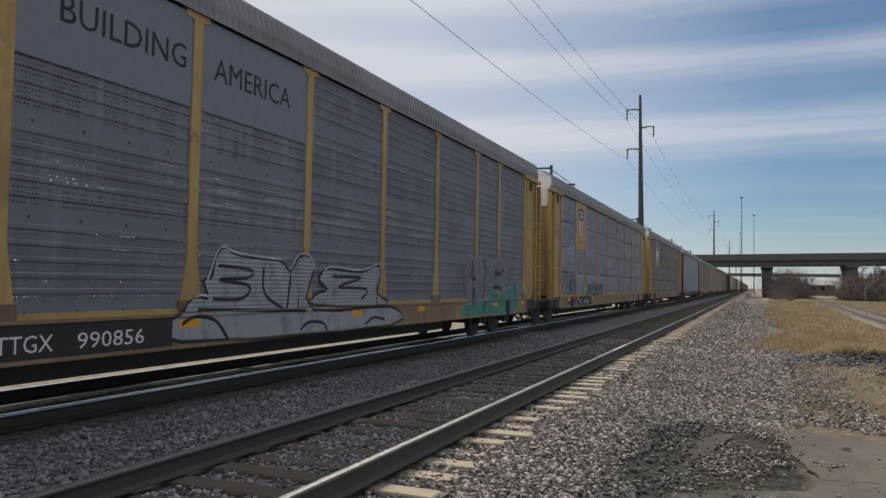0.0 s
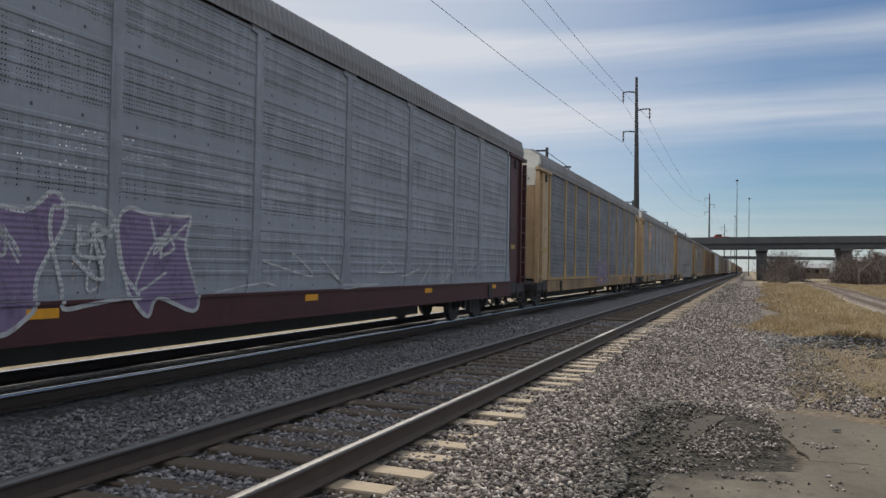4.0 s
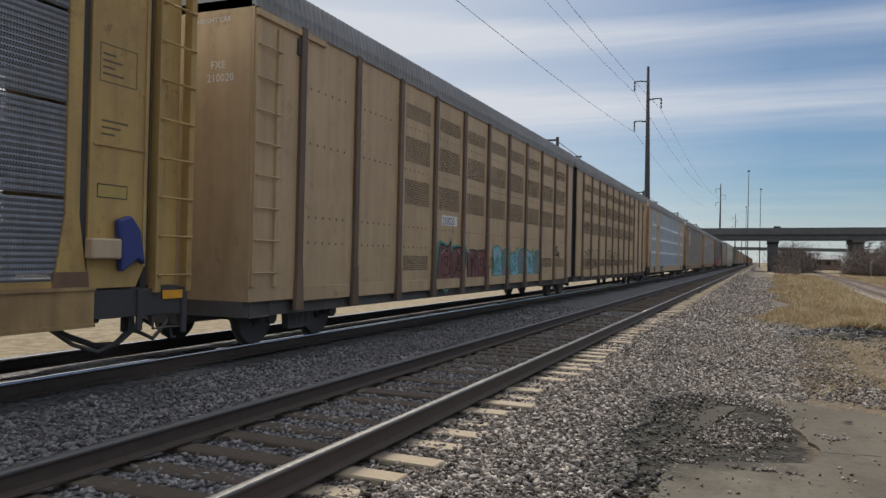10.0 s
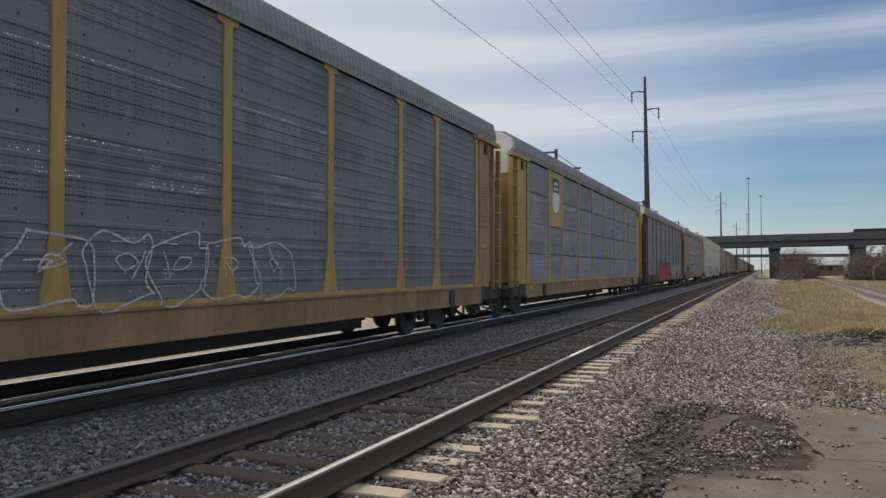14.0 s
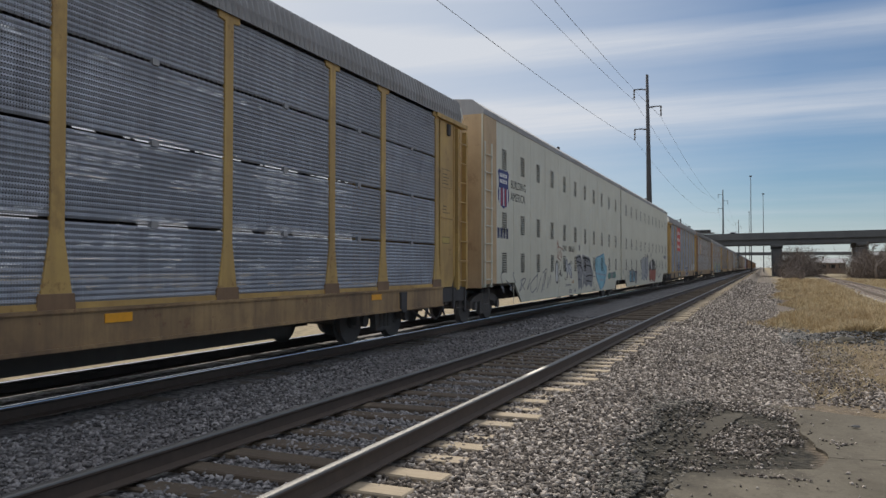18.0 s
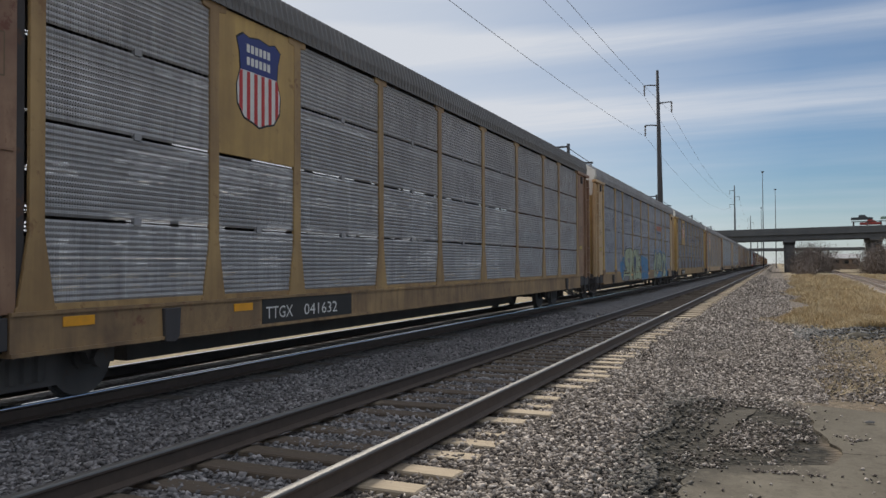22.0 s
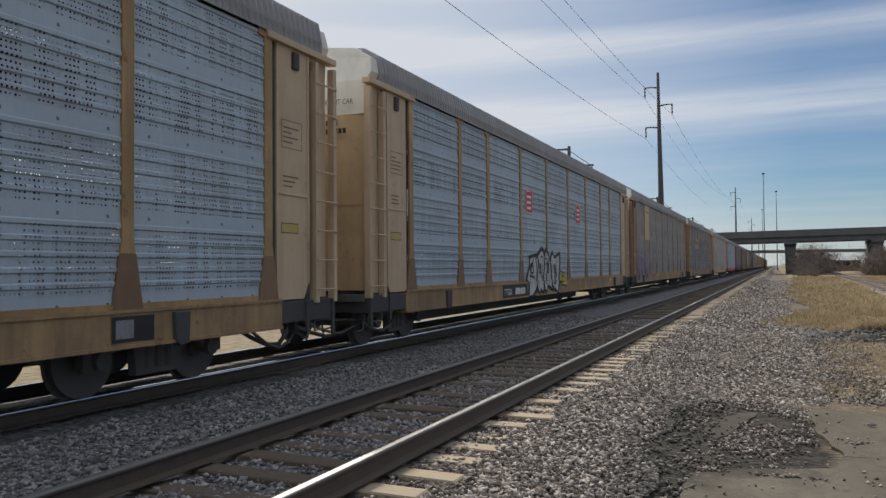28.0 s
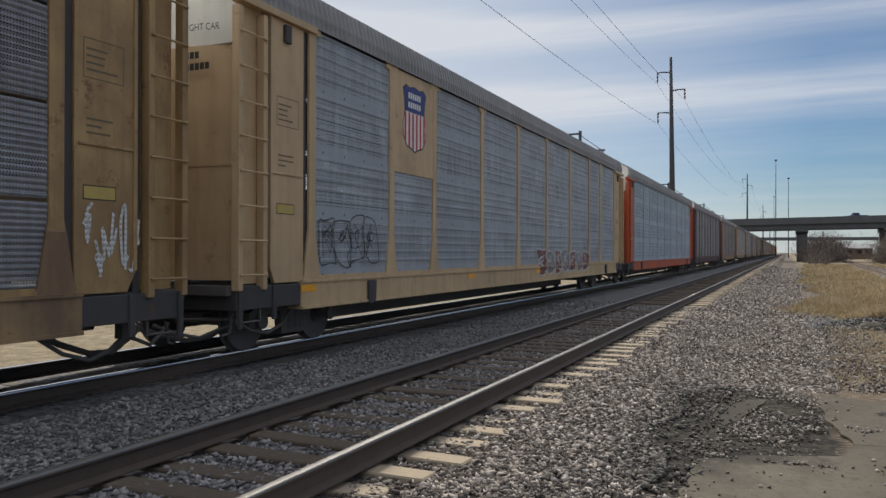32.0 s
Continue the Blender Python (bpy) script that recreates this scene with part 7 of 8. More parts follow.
for y, s in ((0, 1), (L, -1)):
    part("end_door", M().box(-HW + 0.06, HW - 0.145, 0.62, 0.68, 1.0, 4.15).mesh("end_door", TAN), c, at=(0, y, 0)).scale = (1, s, 1)
    part("corner_post", corner, c, "brown corner post", at=(0, y, 0)).scale = (1, s, 1)
wp = part("white_panel", M().box(0.10, 0.72, 0.606, 0.619, 1.0, 4.12).mesh("white_panel", WHITE, 0.003), c, "white painted door panel")
for word, x, z, h in (("TTGX", 0.16, 3.86, 0.2), ("695600", 0.13, 3.64, 0.2)):
    o = wording(wp, word, 0, 0, h, P_BLACK, 0)
    o.rotation_euler, o.location = (0, 0, radians(-90)), (x, 0.604, z)
m = M().box(0.74, 1.37, 0.595, 0.619, 1.0, 4.1)
for i in range(4):
    m.box(0.80 + 0.15 * i, 0.84 + 0.15 * i, 0.575, 0.594, 1.02, 4.08)
part("grey_door", m.mesh("grey_door", MESH_PLAIN), c, "bare galvanised door leaf")
hs = part("end_sign", M().box(0.16, 0.70, 0.585, 0.598, 4.28, 4.74).mesh("end_sign", WHITE), c, "white warning sign on the end")
for word, x, z in (("EXCESS", 0.19, 4.6), ("HEIGHT", 0.19, 4.46), ("CAR", 0.27, 4.32)):
    o = wording(hs, word, 0, 0, 0.13, P_BLACK, 0)
    o.rotation_euler, o.location = (0, 0, radians(-90)), (x, 0.583, z)
lad = part("ladder", M().box(HW - 0.02, HW + 0.03, 1.5, 1.56, 0.8, 2.0).box(HW - 0.02, HW + 0.03, 1.92, 1.98, 0.8, 2.0).mesh("ladder", BEIGE, 0.005), c)
for z in (0.9, 1.25, 1.6, 1.95):
    part("rung", M().tube([(HW + 0.04, 1.52, z), (HW + 0.04, 1.96, z)], 0.014, 5).mesh("rung", BEIGE), lad)
# 11
c = joins(11, rack_car("weathered car carrier with tan ends, shield board and white scrawls", MESH_DIM, YELLOW, YELLOW_OLD, ROOF, 1, logo=1, end_post=YELLOW_OLD))
shield_panel(c, plate=TAN)
scribble(c, 3.0, 8.8, 1.05, 1.8, S_WHITE, 111, 14, 0.03)
piece(c, 12.2, 16.9, 1.0, 1.85, [None], S_WHITE, 112, 5, 0.025, inner=1)
scribble(c, 1.3, 2.1, 1.7, 3.2, S_NAVY, 113, 5, 0.04)
piece(c, 1.35, 2.0, 1.2, 1.6, [S_WHITE], S_BLACK, 114, 1, 0.04)
number_plate(c, 7.9)
# 12
c = joins(12, rack_car("weathered car carrier with yellow posts and a shield board", MESH_DARK, YELLOW, YELLOW_OLD, ROOF, 4, logo=1))
shield_panel(c, stripes=False)
reflectors(c, R_ALL)
# 13
c = joins(13, rack_car("car carrier with maroon posts and large red, pink and yellow graffiti", MESH_BROWN, MAROON, MAROON, ROOF, 1))
flames(c, 8.6, 15.35, 0.63, 2.1, S_RED, S_DULL, S_NAVY, S_ROSE, 131)
g = drawn(c, S_YELL, [(19.91, 1.46), (20.05, 1.71), (20.3, 1.76), (20.48, 1.86), (20.81, 1.93), (21.12, 1.9), (21.31, 1.8), (21.46, 1.6), (21.75, 1.62), (21.69, 1.5), (21.24, 1.47), (20.77, 1.49), (20.54, 1.23)], 1, label="bright yellow sprayed arch")
drawn(g, S_BLUE, [(19.73, 1.86), (19.88, 1.88), (19.97, 1.74), (19.94, 1.53), (19.85, 1.35), (19.74, 1.32)], 1.1)
g = drawn(c, S_PINK, [(19.75, 0.69), (19.9, 0.96), (20.22, 1.24), (21.24, 1.15), (21.32, 1.05), (21.29, 0.65)], 1.2, label="pink and white sprayed lettering")
drawn(g, S_WHITE, [(19.74, 1.25), (19.97, 1.49), (20.35, 1.5), (20.49, 1.35), (20.61, 1.24), (20.77, 1.26), (20.88, 1.48), (21.69, 1.55), (21.6, 1.38), (21.27, 1.17), (20.22, 1.18), (19.98, 1.01), (19.74, 0.97)], 1.4, S_MAROON, 0.07)
drawn(g, S_BLUE, [(19.97, 1.5), (20.1, 1.65), (20.56, 1.65), (20.53, 1.38), (20.36, 1.23), (20.23, 1.49)], 1.7, S_SKY, 0.03)
strokes(g, S_MAROON, [[(20.79, 1.46), (20.65, 1.27), (20.92, 1.22), (21.18, 1.45)], [(20.1, 1.04), (20.27, 1.16), (21.21, 1.13)], [(21.37, 1.47), (21.24, 1.13)]], 0.12, 2.0)
g = drawn(c, S_PINK, [(21.33, 0.69), (21.46, 1.13), (21.75, 1.5), (22.13, 1.66), (22.54, 1.62), (22.91, 1.4), (22.99, 1.13), (22.85, 0.67)], 2, S_PURPLE, 0.05, label="pink sprayed arch with white rim")
strokes(g, S_WHITE, [[(21.33, 0.65), (21.39, 0.96), (21.61, 1.3), (21.78, 1.54), (22.1, 1.71), (22.43, 1.71), (22.76, 1.57), (23.01, 1.3)]], 0.15, 2.6)
strokes(g, S_YELL, [[(22.48, 1.19), (22.91, 1.21)], [(22.44, 1.11), (22.92, 1.11)], [(22.51, 1.02), (22.88, 1.01)]], 0.05, 2.4)
drawn(g, S_WHITE, [(22.08, 1.22), (22.13, 1.33), (22.24, 1.32), (22.3, 1.21), (22.25, 1.1), (22.14, 1.11)], 2.7, S_BLACK, 0.04)
strokes(g, S_MAROON, [[(22.0, 1.56), (21.98, 0.75)], [(22.37, 1.64), (22.35, 1.36)], [(22.69, 1.5), (22.58, 1.28)]], 0.06, 2.3)
g = drawn(c, S_NAVY, [(22.88, 1.01), (23.15, 1.38), (23.43, 1.52), (23.47, 1.72), (23.68, 1.85), (23.86, 1.58), (24.14, 1.49), (24.79, 1.54), (24.85, 0.91), (24.22, 0.71), (22.85, 0.67)], 2.2, S_SKY, 0.05, label="navy and pale blue sprayed lettering")
drawn(g, S_SKY, [(22.99, 1.03), (23.31, 1.39), (23.54, 1.49), (23.49, 1.22), (23.17, 1.02)], 2.8)
drawn(g, S_WHITE, [(24.27, 1.15), (24.14, 1.43), (24.38, 1.66), (24.53, 1.77), (24.76, 1.49), (24.67, 1.15), (24.45, 1.38)], 2.8)
strokes(g, S_WHITE, [[(22.93, 0.93), (23.35, 0.94), (23.32, 0.71), (22.94, 0.72), (22.93, 0.93)], [(23.44, 0.81), (23.57, 0.93), (23.53, 0.7), (23.74, 0.9)]], 0.03, 2.8)
g = drawn(c, S_SKY, [(16.19, 1.07), (16.43, 1.54), (16.68, 1.64), (17.07, 1.65), (16.84, 1.05)], 1, label="sky blue, pink and yellow sprayed letters")
drawn(g, S_PINK, [(16.88, 1.02), (17.04, 1.39), (17.32, 1.55), (17.85, 1.58), (18.44, 1.39), (18.49, 1.22), (18.05, 1.01)], 1.2, S_WHITE, 0.13)
drawn(g, S_LIME, [(17.29, 1.02), (17.45, 1.29), (17.76, 1.37), (18.09, 1.25), (18.16, 1.01)], 1.6)
drawn(g, S_SKY, [(18.19, 1.62), (19.49, 1.67), (19.43, 1.14), (18.49, 1.08)], 1, S_BLUE, 0.04)
drawn(g, S_WHITE, [(18.54, 1.13), (18.75, 1.42), (19.31, 1.42), (19.34, 1.15)], 1.7, S_DULL, 0.03)
drawn(g, S_LIME, [(15.99, 0.73), (16.05, 0.98), (16.77, 0.96), (16.77, 0.68)], 1)
strokes(g, S_BLACK, [[(16.05, 0.93), (16.33, 0.83), (16.77, 0.8)], [(16.06, 0.84), (16.33, 0.71), (16.77, 0.7)], [(17.37, 1.13), (17.72, 1.2), (18.09, 1.09)], [(17.41, 1.24), (17.76, 1.3), (18.05, 1.2)], [(16.26, 0.95), (16.54, 0.89), (16.77, 0.9)]], 0.035, 2.0)
drawn(g, S_YELL, [(17.42, 0.71), (17.5, 0.97), (18.65, 0.96), (18.98, 0.92), (18.65, 0.7)], 1.1)
strokes(g, S_RUST, [[(17.72, 0.9), (18.05, 0.9)], [(17.88, 0.89), (17.86, 0.74)], [(18.13, 0.89), (18.46, 0.89)], [(18.28, 0.89), (18.27, 0.73)], [(18.55, 0.89), (18.81, 0.72)], [(18.81, 0.89), (18.57, 0.71)]], 0.07, 1.9)
strokes(c, S_SILVER, [[(15.58, 1.04), (15.61, 1.17), (15.79, 1.15), (15.73, 1.06), (16.05, 1.0), (16.02, 1.16)], [(15.82, 1.3), (15.79, 1.22), (16.05, 1.35)], [(16.12, 1.35), (16.08, 1.26), (16.22, 1.25)], [(15.52, 0.7), (15.73, 0.82), (15.86, 0.69), (15.89, 0.81)]], 0.035, 2.0, label="pale sprayed scrawl")
reflectors(c, (12.4, 22.8, 24.9))
# 14
c = joins(14, rack_car("car carrier with yellow posts, grey panels and a small red sign", MESH_DARK, YELLOW, YELLOW, ROOF, 4, foot=LOW_FOOT))
sign(c, EDGES[2] + 0.1, EDGES[3] - 0.1, 2.9, 3.78, P_RED, ((3.42, 0.2, 8), (3.06, 0.2, 7)), P_WHITE, "red sign with two rows of white bars")
piece(c, 3.4, 6.6, 1.05, 1.75, [None, S_NAVY], S_NAVY, 141, 5, 0.05)
number_plate(c, 6.4)
reflectors(c, (16.0, 22.0))
# 15 and 16, the cream pair
n15 = STARTS[16] - STARTS[15]
c = joins(15, white_unit(n15, True, "tall cream half of an articulated car carrier with graffiti"))
a = part("sign", laid([shield_outline(3.3 + ART[0], 4.25 + ART[0], 3.0, 4.05)], P_BLUE, (), 1, True), c, "blue shield with red stripes")
for i in range(5):
    rects(c, [(3.42 + 0.16 * i, 3.5 + 0.16 * i, 3.08, 3.55)], P_RED if i % 2 else P_WHITE, x=HW + 0.009, parent=a)
rects(c, [(3.45 + 0.13 * i, 3.54 + 0.13 * i, z, z + 0.1) for i in range(5) for z in (3.68, 3.84)], P_WHITE, x=HW + 0.009, parent=a)
write(c, "BUILDING", 4.4, 3.62, 0.33, P_BLACK, HW + 0.007)
write(c, "AMERICA", 4.4, 3.28, 0.33, P_BLACK, HW + 0.007)
rects(c, [(2.75 + 0.25 * i, 2.93 + 0.25 * i, 2.2, 2.48) for i in range(6)], S_NAVY, x=HW + 0.007, label="dark bars in place of a model name")
write(c, "CMO", 10.30, 1.98, 0.3, P_BLACK, HW + 0.007)
write(c, "800063", 11.25, 1.98, 0.3, P_BLACK, HW + 0.007)
write(c, "UNIT B", 11.42, 1.55, 0.13, P_BLACK, HW + 0.011)
write(c, "LD LMT", 10.62, 0.98, 0.13, P_BLACK, HW + 0.011)
rects(c, [(10.8 + 0.06 * i, 10.84 + 0.06 * i, 0.76, 0.82) for i in range(14)] + [(11.3, 11.75, 0.5 + 0.05 * i, 0.53 + 0.05 * i) for i in range(3)]
      + [(12.15, 12.4, 0.5 + 0.05 * i, 0.53 + 0.05 * i) for i in range(3)] + [(12.9, 13.1, 2.06, 2.26)], S_GREY, x=HW + 0.007, label="small unreadable stencils")
g = drawn(c, S_GREY, [(10.83, 1.81), (11.52, 1.89), (11.78, 1.71), (12.04, 1.34), (11.95, 1.13), (11.79, 0.56), (11.61, 0.65), (11.4, 0.64), (11.25, 0.57), (11.13, 0.96), (10.98, 1.5)], 1, S_SILVER, 0.03, side=True, label="grey and black sprayed letters")
drawn(g, S_GREY, [(11.86, 1.84), (12.22, 1.88), (12.7, 1.84), (13.22, 1.8), (13.5, 1.56), (13.91, 1.13), (13.73, 0.71), (13.55, 0.63), (13.01, 0.75), (12.6, 0.65), (12.22, 0.8), (11.95, 0.62), (12.04, 1.18)], 1, S_SILVER, 0.03, side=True)
strokes(g, S_BLACK, [[(10.9, 1.77), (11.52, 1.83), (11.73, 1.66)], [(10.98, 1.65), (11.69, 1.58)], [(11.05, 1.45), (11.52, 1.5), (11.95, 1.29)], [(11.13, 1.21), (11.36, 1.25)], [(11.21, 0.96), (11.69, 0.98)], [(11.95, 1.77), (12.6, 1.78), (13.33, 1.68)], [(12.22, 1.45), (12.9, 1.5), (13.56, 1.44)], [(12.8, 1.65), (12.96, 1.68)], [(12.22, 1.01), (13.01, 1.1), (13.79, 1.08)], [(12.6, 0.89), (13.55, 0.84)]], 0.05, 1.8, side=True)
strokes(g, S_SILVER, [[(11.52, 0.99), (11.46, 1.2), (11.65, 1.35), (11.84, 1.19), (11.78, 1.01), (11.57, 0.98)], [(12.22, 1.07), (12.29, 1.23), (12.5, 1.17), (12.45, 1.01), (12.22, 1.07)], [(12.75, 1.16), (13.44, 1.15)], [(11.73, 1.71), (12.04, 1.34), (12.08, 1.13)]], 0.05, 2.2, side=True)
g = drawn(c, S_SKY, [(14.41, 1.73), (15.09, 1.88), (15.53, 1.91), (16.25, 2.0), (16.49, 1.58), (16.93, 1.43), (16.75, 0.98), (16.23, 0.64), (15.52, 0.47), (14.94, 0.77), (14.47, 1.12)], 1, S_BLUE, 0.04, side=True, label="sky blue sprayed letters")
strokes(g, S_STEEL, [[(14.41, 1.18), (15.3, 1.13), (16.84, 1.06)], [(14.95, 1.74), (15.01, 1.24)], [(15.53, 1.85), (15.53, 1.37)], [(15.3, 0.89), (16.15, 0.86)]], 0.07, 1.8, side=True)
strokes(g, S_BLACK, [[(14.41, 1.73), (14.41, 1.31), (14.74, 0.91)], [(15.44, 0.47), (15.37, 0.75)], [(16.16, 1.8), (16.4, 0.7)]], 0.04, 2.0, side=True)
g = drawn(c, S_WHITE, [(9.13, 1.5), (9.22, 1.66), (9.45, 1.67), (9.54, 1.5), (9.85, 1.56), (10.1, 1.37), (10.1, 1.05), (9.86, 1.11), (9.57, 1.28), (9.39, 1.02), (9.38, 1.28), (9.22, 1.32)], 1, S_NAVY, 0.035, side=True, label="white and navy sprayed letters")
strokes(g, S_NAVY, [[(9.4, 1.27), (9.42, 1.04)], [(9.57, 1.5), (9.62, 1.29)], [(9.76, 1.54), (9.83, 1.24)], [(9.94, 1.37), (10.04, 1.1)], [(9.22, 1.54), (9.32, 1.52)], [(9.3, 1.42), (9.38, 1.29)]], 0.05, 1.8, side=True)
drawn(c, S_WHITE, [(7.74, 1.46), (7.84, 1.58), (7.96, 1.63), (8.05, 1.57), (8.11, 1.43), (8.07, 1.25), (8.12, 1.07), (8.04, 0.92), (7.96, 0.91), (7.78, 0.99)], 1, S_BLACK, 0.06, side=True, label="white sprayed bubble shape")
strokes(c, S_BLACK, [[(8.19, 1.57), (8.25, 1.61), (8.29, 1.53), (8.21, 1.44)], [(8.17, 1.39), (8.36, 1.42)], [(8.16, 1.21), (8.49, 1.16)], [(8.32, 1.32), (8.58, 1.12), (8.73, 1.19)], [(8.34, 1.13), (8.33, 0.73)], [(8.49, 1.27), (8.57, 1.46)], [(8.36, 1.33), (8.49, 1.27), (8.34, 1.21), (8.2, 1.18)]], 0.03, 1.0, side=True, label="thin black sprayed scrawl")
strokes(c, S_RUST, [[(8.03, 2.34), (8.03, 2.2)], [(7.95, 2.21), (8.18, 2.22)], [(7.99, 2.09), (8.0, 1.85), (8.2, 1.83), (8.19, 2.13), (7.99, 2.09)], [(8.29, 2.12), (8.75, 2.04)], [(8.48, 2.02), (8.35, 1.94), (8.37, 1.83), (8.64, 1.76), (8.48, 2.02)], [(7.95, 1.78), (8.53, 1.65)]], 0.035, 1.0, side=True, label="thin rust-red sprayed scrawl")
strokes(c, S_BLACK, [[(14.09, 1.25), (13.97, 1.07), (14.34, 1.06)], [(14.03, 0.82), (13.9, 0.48), (14.21, 0.56)], [(14.27, 0.74), (14.21, 0.49), (14.47, 0.54)], [(14.6, 0.73), (14.47, 0.44)]], 0.03, 1.0, side=True, label="thin black sprayed scrawl")
piece(c, 18.9, 20.8, 0.9, 1.2, [S_TEAL, S_GREY], S_GREY, 158, 3, 0.03, None, True)
scribble(c, 3.5, 8.8, 0.6, 1.4, S_GREY, 159, 9, 0.04, True)
reflectors(c, (11.9, 14.7, 17.2, 19.2))
truck(c, 2.0)
truck(c, n15 - 0.05)
part("coupler", COUPLER, c, "black iron coupler")
fit_end(c, cached(("end", "cream"), lambda: end_meshes(CREAM, CREAM, CREAM)), None, ("ladder", "ladder_stile", "rung", "step_iron"))
n16 = STARTS[17] - STARTS[16]
c = joins(16, white_unit(n16, False, "tall cream half of an articulated car carrier, heavily sprayed"))
write(c, "CMO", 8.58, 1.98, 0.3, P_BLACK, HW + 0.007)
write(c, "800063", 9.45, 1.98, 0.3, P_BLACK, HW + 0.007)
write(c, "UNIT A", 9.5, 1.5, 0.13, P_BLACK, HW + 0.012)
g = drawn(c, S_SILVER, [(6.87, 1.71), (7.05, 1.9), (7.31, 1.85), (7.51, 2.0), (7.73, 1.97), (7.84, 2.01), (7.96, 2.0), (8.1, 1.9), (8.38, 1.93), (8.45, 1.99), (8.68, 2.0), (8.8, 1.91), (9.0, 2.0), (9.51, 2.01), (9.65, 1.95), (9.63, 1.8), (9.44, 1.56), (9.69, 1.72), (9.71, 1.63), (9.67, 1.37), (9.63, 1.03), (9.52, 0.82), (9.32, 0.94), (9.16, 0.88), (9.03, 0.73), (8.76, 0.67), (8.48, 0.77), (8.43, 0.83), (8.3, 0.66), (8.22, 0.83), (7.97, 0.66), (7.74, 0.67), (7.38, 0.8), (6.97, 0.75)], 0.9, S_NAVY, 0.035, side=True, label="large silver sprayed lettering with dark edges")
strokes(g, S_GREY, [[(8.1, 1.86), (8.43, 1.88), (8.39, 1.42), (8.57, 1.34), (8.85, 1.42), (8.9, 1.9)], [(7.73, 1.5), (7.97, 1.39)], [(7.74, 0.94), (7.97, 0.89), (8.17, 1.06)], [(8.52, 1.88), (8.47, 1.65)], [(9.6, 1.76), (9.37, 1.5)], [(9.06, 0.85), (8.81, 0.75), (8.48, 0.85)]], 0.1, 1.4, side=True)
strokes(g, S_NAVY, [[(8.41, 1.03), (8.5, 1.17), (8.57, 1.04)], [(8.68, 1.25), (8.72, 1.03), (8.86, 1.18), (8.78, 1.26)], [(8.98, 1.3), (8.81, 1.22), (8.95, 1.1)], [(9.16, 1.17), (9.19, 1.07)], [(7.97, 0.84), (8.05, 0.92), (8.39, 0.9)], [(7.74, 1.19), (7.89, 1.18)]], 0.05, 1.8, side=True)
g = drawn(c, S_RUST, [(10.05, 1.28), (10.22, 1.32), (10.71, 1.36), (10.93, 1.23), (11.74, 1.26), (13.06, 1.29), (13.18, 1.03), (13.06, 0.69), (12.69, 0.54), (12.39, 0.49), (12.24, 0.63), (12.06, 0.58), (11.79, 0.49), (11.66, 0.67), (11.36, 0.47), (11.24, 0.55), (11.01, 0.71), (10.64, 0.59), (10.43, 0.5), (10.26, 0.58), (10.13, 0.77)], 1, S_BLACK, 0.03, side=True, label="brick-red dripping sprayed shape")
drawn(g, S_BLACK, [(10.06, 1.37), (10.16, 1.73), (10.22, 1.66), (10.6, 1.73), (10.53, 1.93), (10.82, 1.77), (11.24, 1.82), (11.32, 1.99), (11.66, 1.9), (12.15, 1.97), (12.34, 1.81), (12.69, 1.79), (12.85, 1.62), (13.17, 1.64), (12.95, 1.48), (13.09, 1.27), (11.74, 1.25), (10.93, 1.23), (10.64, 1.36), (10.49, 1.17), (10.36, 1.32), (10.22, 1.16), (10.08, 1.18)], 1.8, side=True)
drawn(g, S_WHITE, [(10.82, 1.69), (11.04, 1.8), (11.26, 1.82), (11.44, 1.65), (11.42, 1.4), (11.2, 1.26), (11.01, 1.31), (10.87, 1.5), (10.71, 1.65)], 2.3, S_BLACK, 0.02, side=True)
strokes(g, S_WHITE, [[(11.85, 1.29), (11.89, 1.53), (11.99, 1.55), (11.98, 1.32)], [(12.1, 1.3), (12.18, 1.49)], [(12.29, 1.31), (12.37, 1.52), (12.47, 1.53), (12.45, 1.33)], [(12.59, 1.32), (12.62, 1.48), (12.74, 1.45)], [(12.85, 1.33), (12.92, 1.5), (13.03, 1.36)], [(10.22, 1.57), (10.42, 1.64), (10.55, 1.41)], [(10.53, 0.96), (10.56, 1.17)]], 0.05, 2.3, side=True)
strokes(g, S_RUST, [[(11.02, 1.63), (11.12, 1.65)], [(11.2, 1.64), (11.21, 1.55)]], 0.05, 2.6, side=True)
strokes(g, S_BLACK, [[(10.93, 1.21), (10.93, 0.72)], [(11.61, 1.24), (11.57, 0.67)], [(12.2, 1.23), (12.15, 0.63)], [(12.64, 1.22), (12.59, 0.6)], [(10.22, 0.95), (10.5, 0.75), (10.22, 0.63)], [(10.36, 1.13), (10.64, 0.64)]], 0.03, 1.7, side=True)
strokes(c, S_NAVY, [[(13.39, 0.91), (13.63, 1.17), (13.74, 0.89)], [(13.87, 1.13), (13.8, 0.89), (14.05, 0.91)], [(14.24, 1.25), (14.18, 0.74)], [(14.51, 1.31), (14.57, 0.79), (14.92, 0.97)], [(15.14, 1.1), (14.78, 0.75), (15.59, 0.88)], [(15.21, 0.96), (15.75, 0.95)], [(14.12, 1.51), (14.18, 1.25)], [(14.72, 1.51), (14.78, 1.18)]], 0.04, 1.0, side=True, label="thin navy sprayed scrawl")
scribble(c, 1.0, 7.4, 0.6, 1.5, S_GREY, 166, 14, 0.04, True)
piece(c, 3.0, 5.6, 0.6, 1.3, [S_SKY, S_GREY], S_BLACK, 167, 4, 0.04, None, True)
rects(c, [(18.0 + 0.25 * i, 18.18 + 0.25 * i, 2.0, 2.24) for i in range(6)], S_NAVY, x=HW + 0.007, label="dark bars in place of a model name")
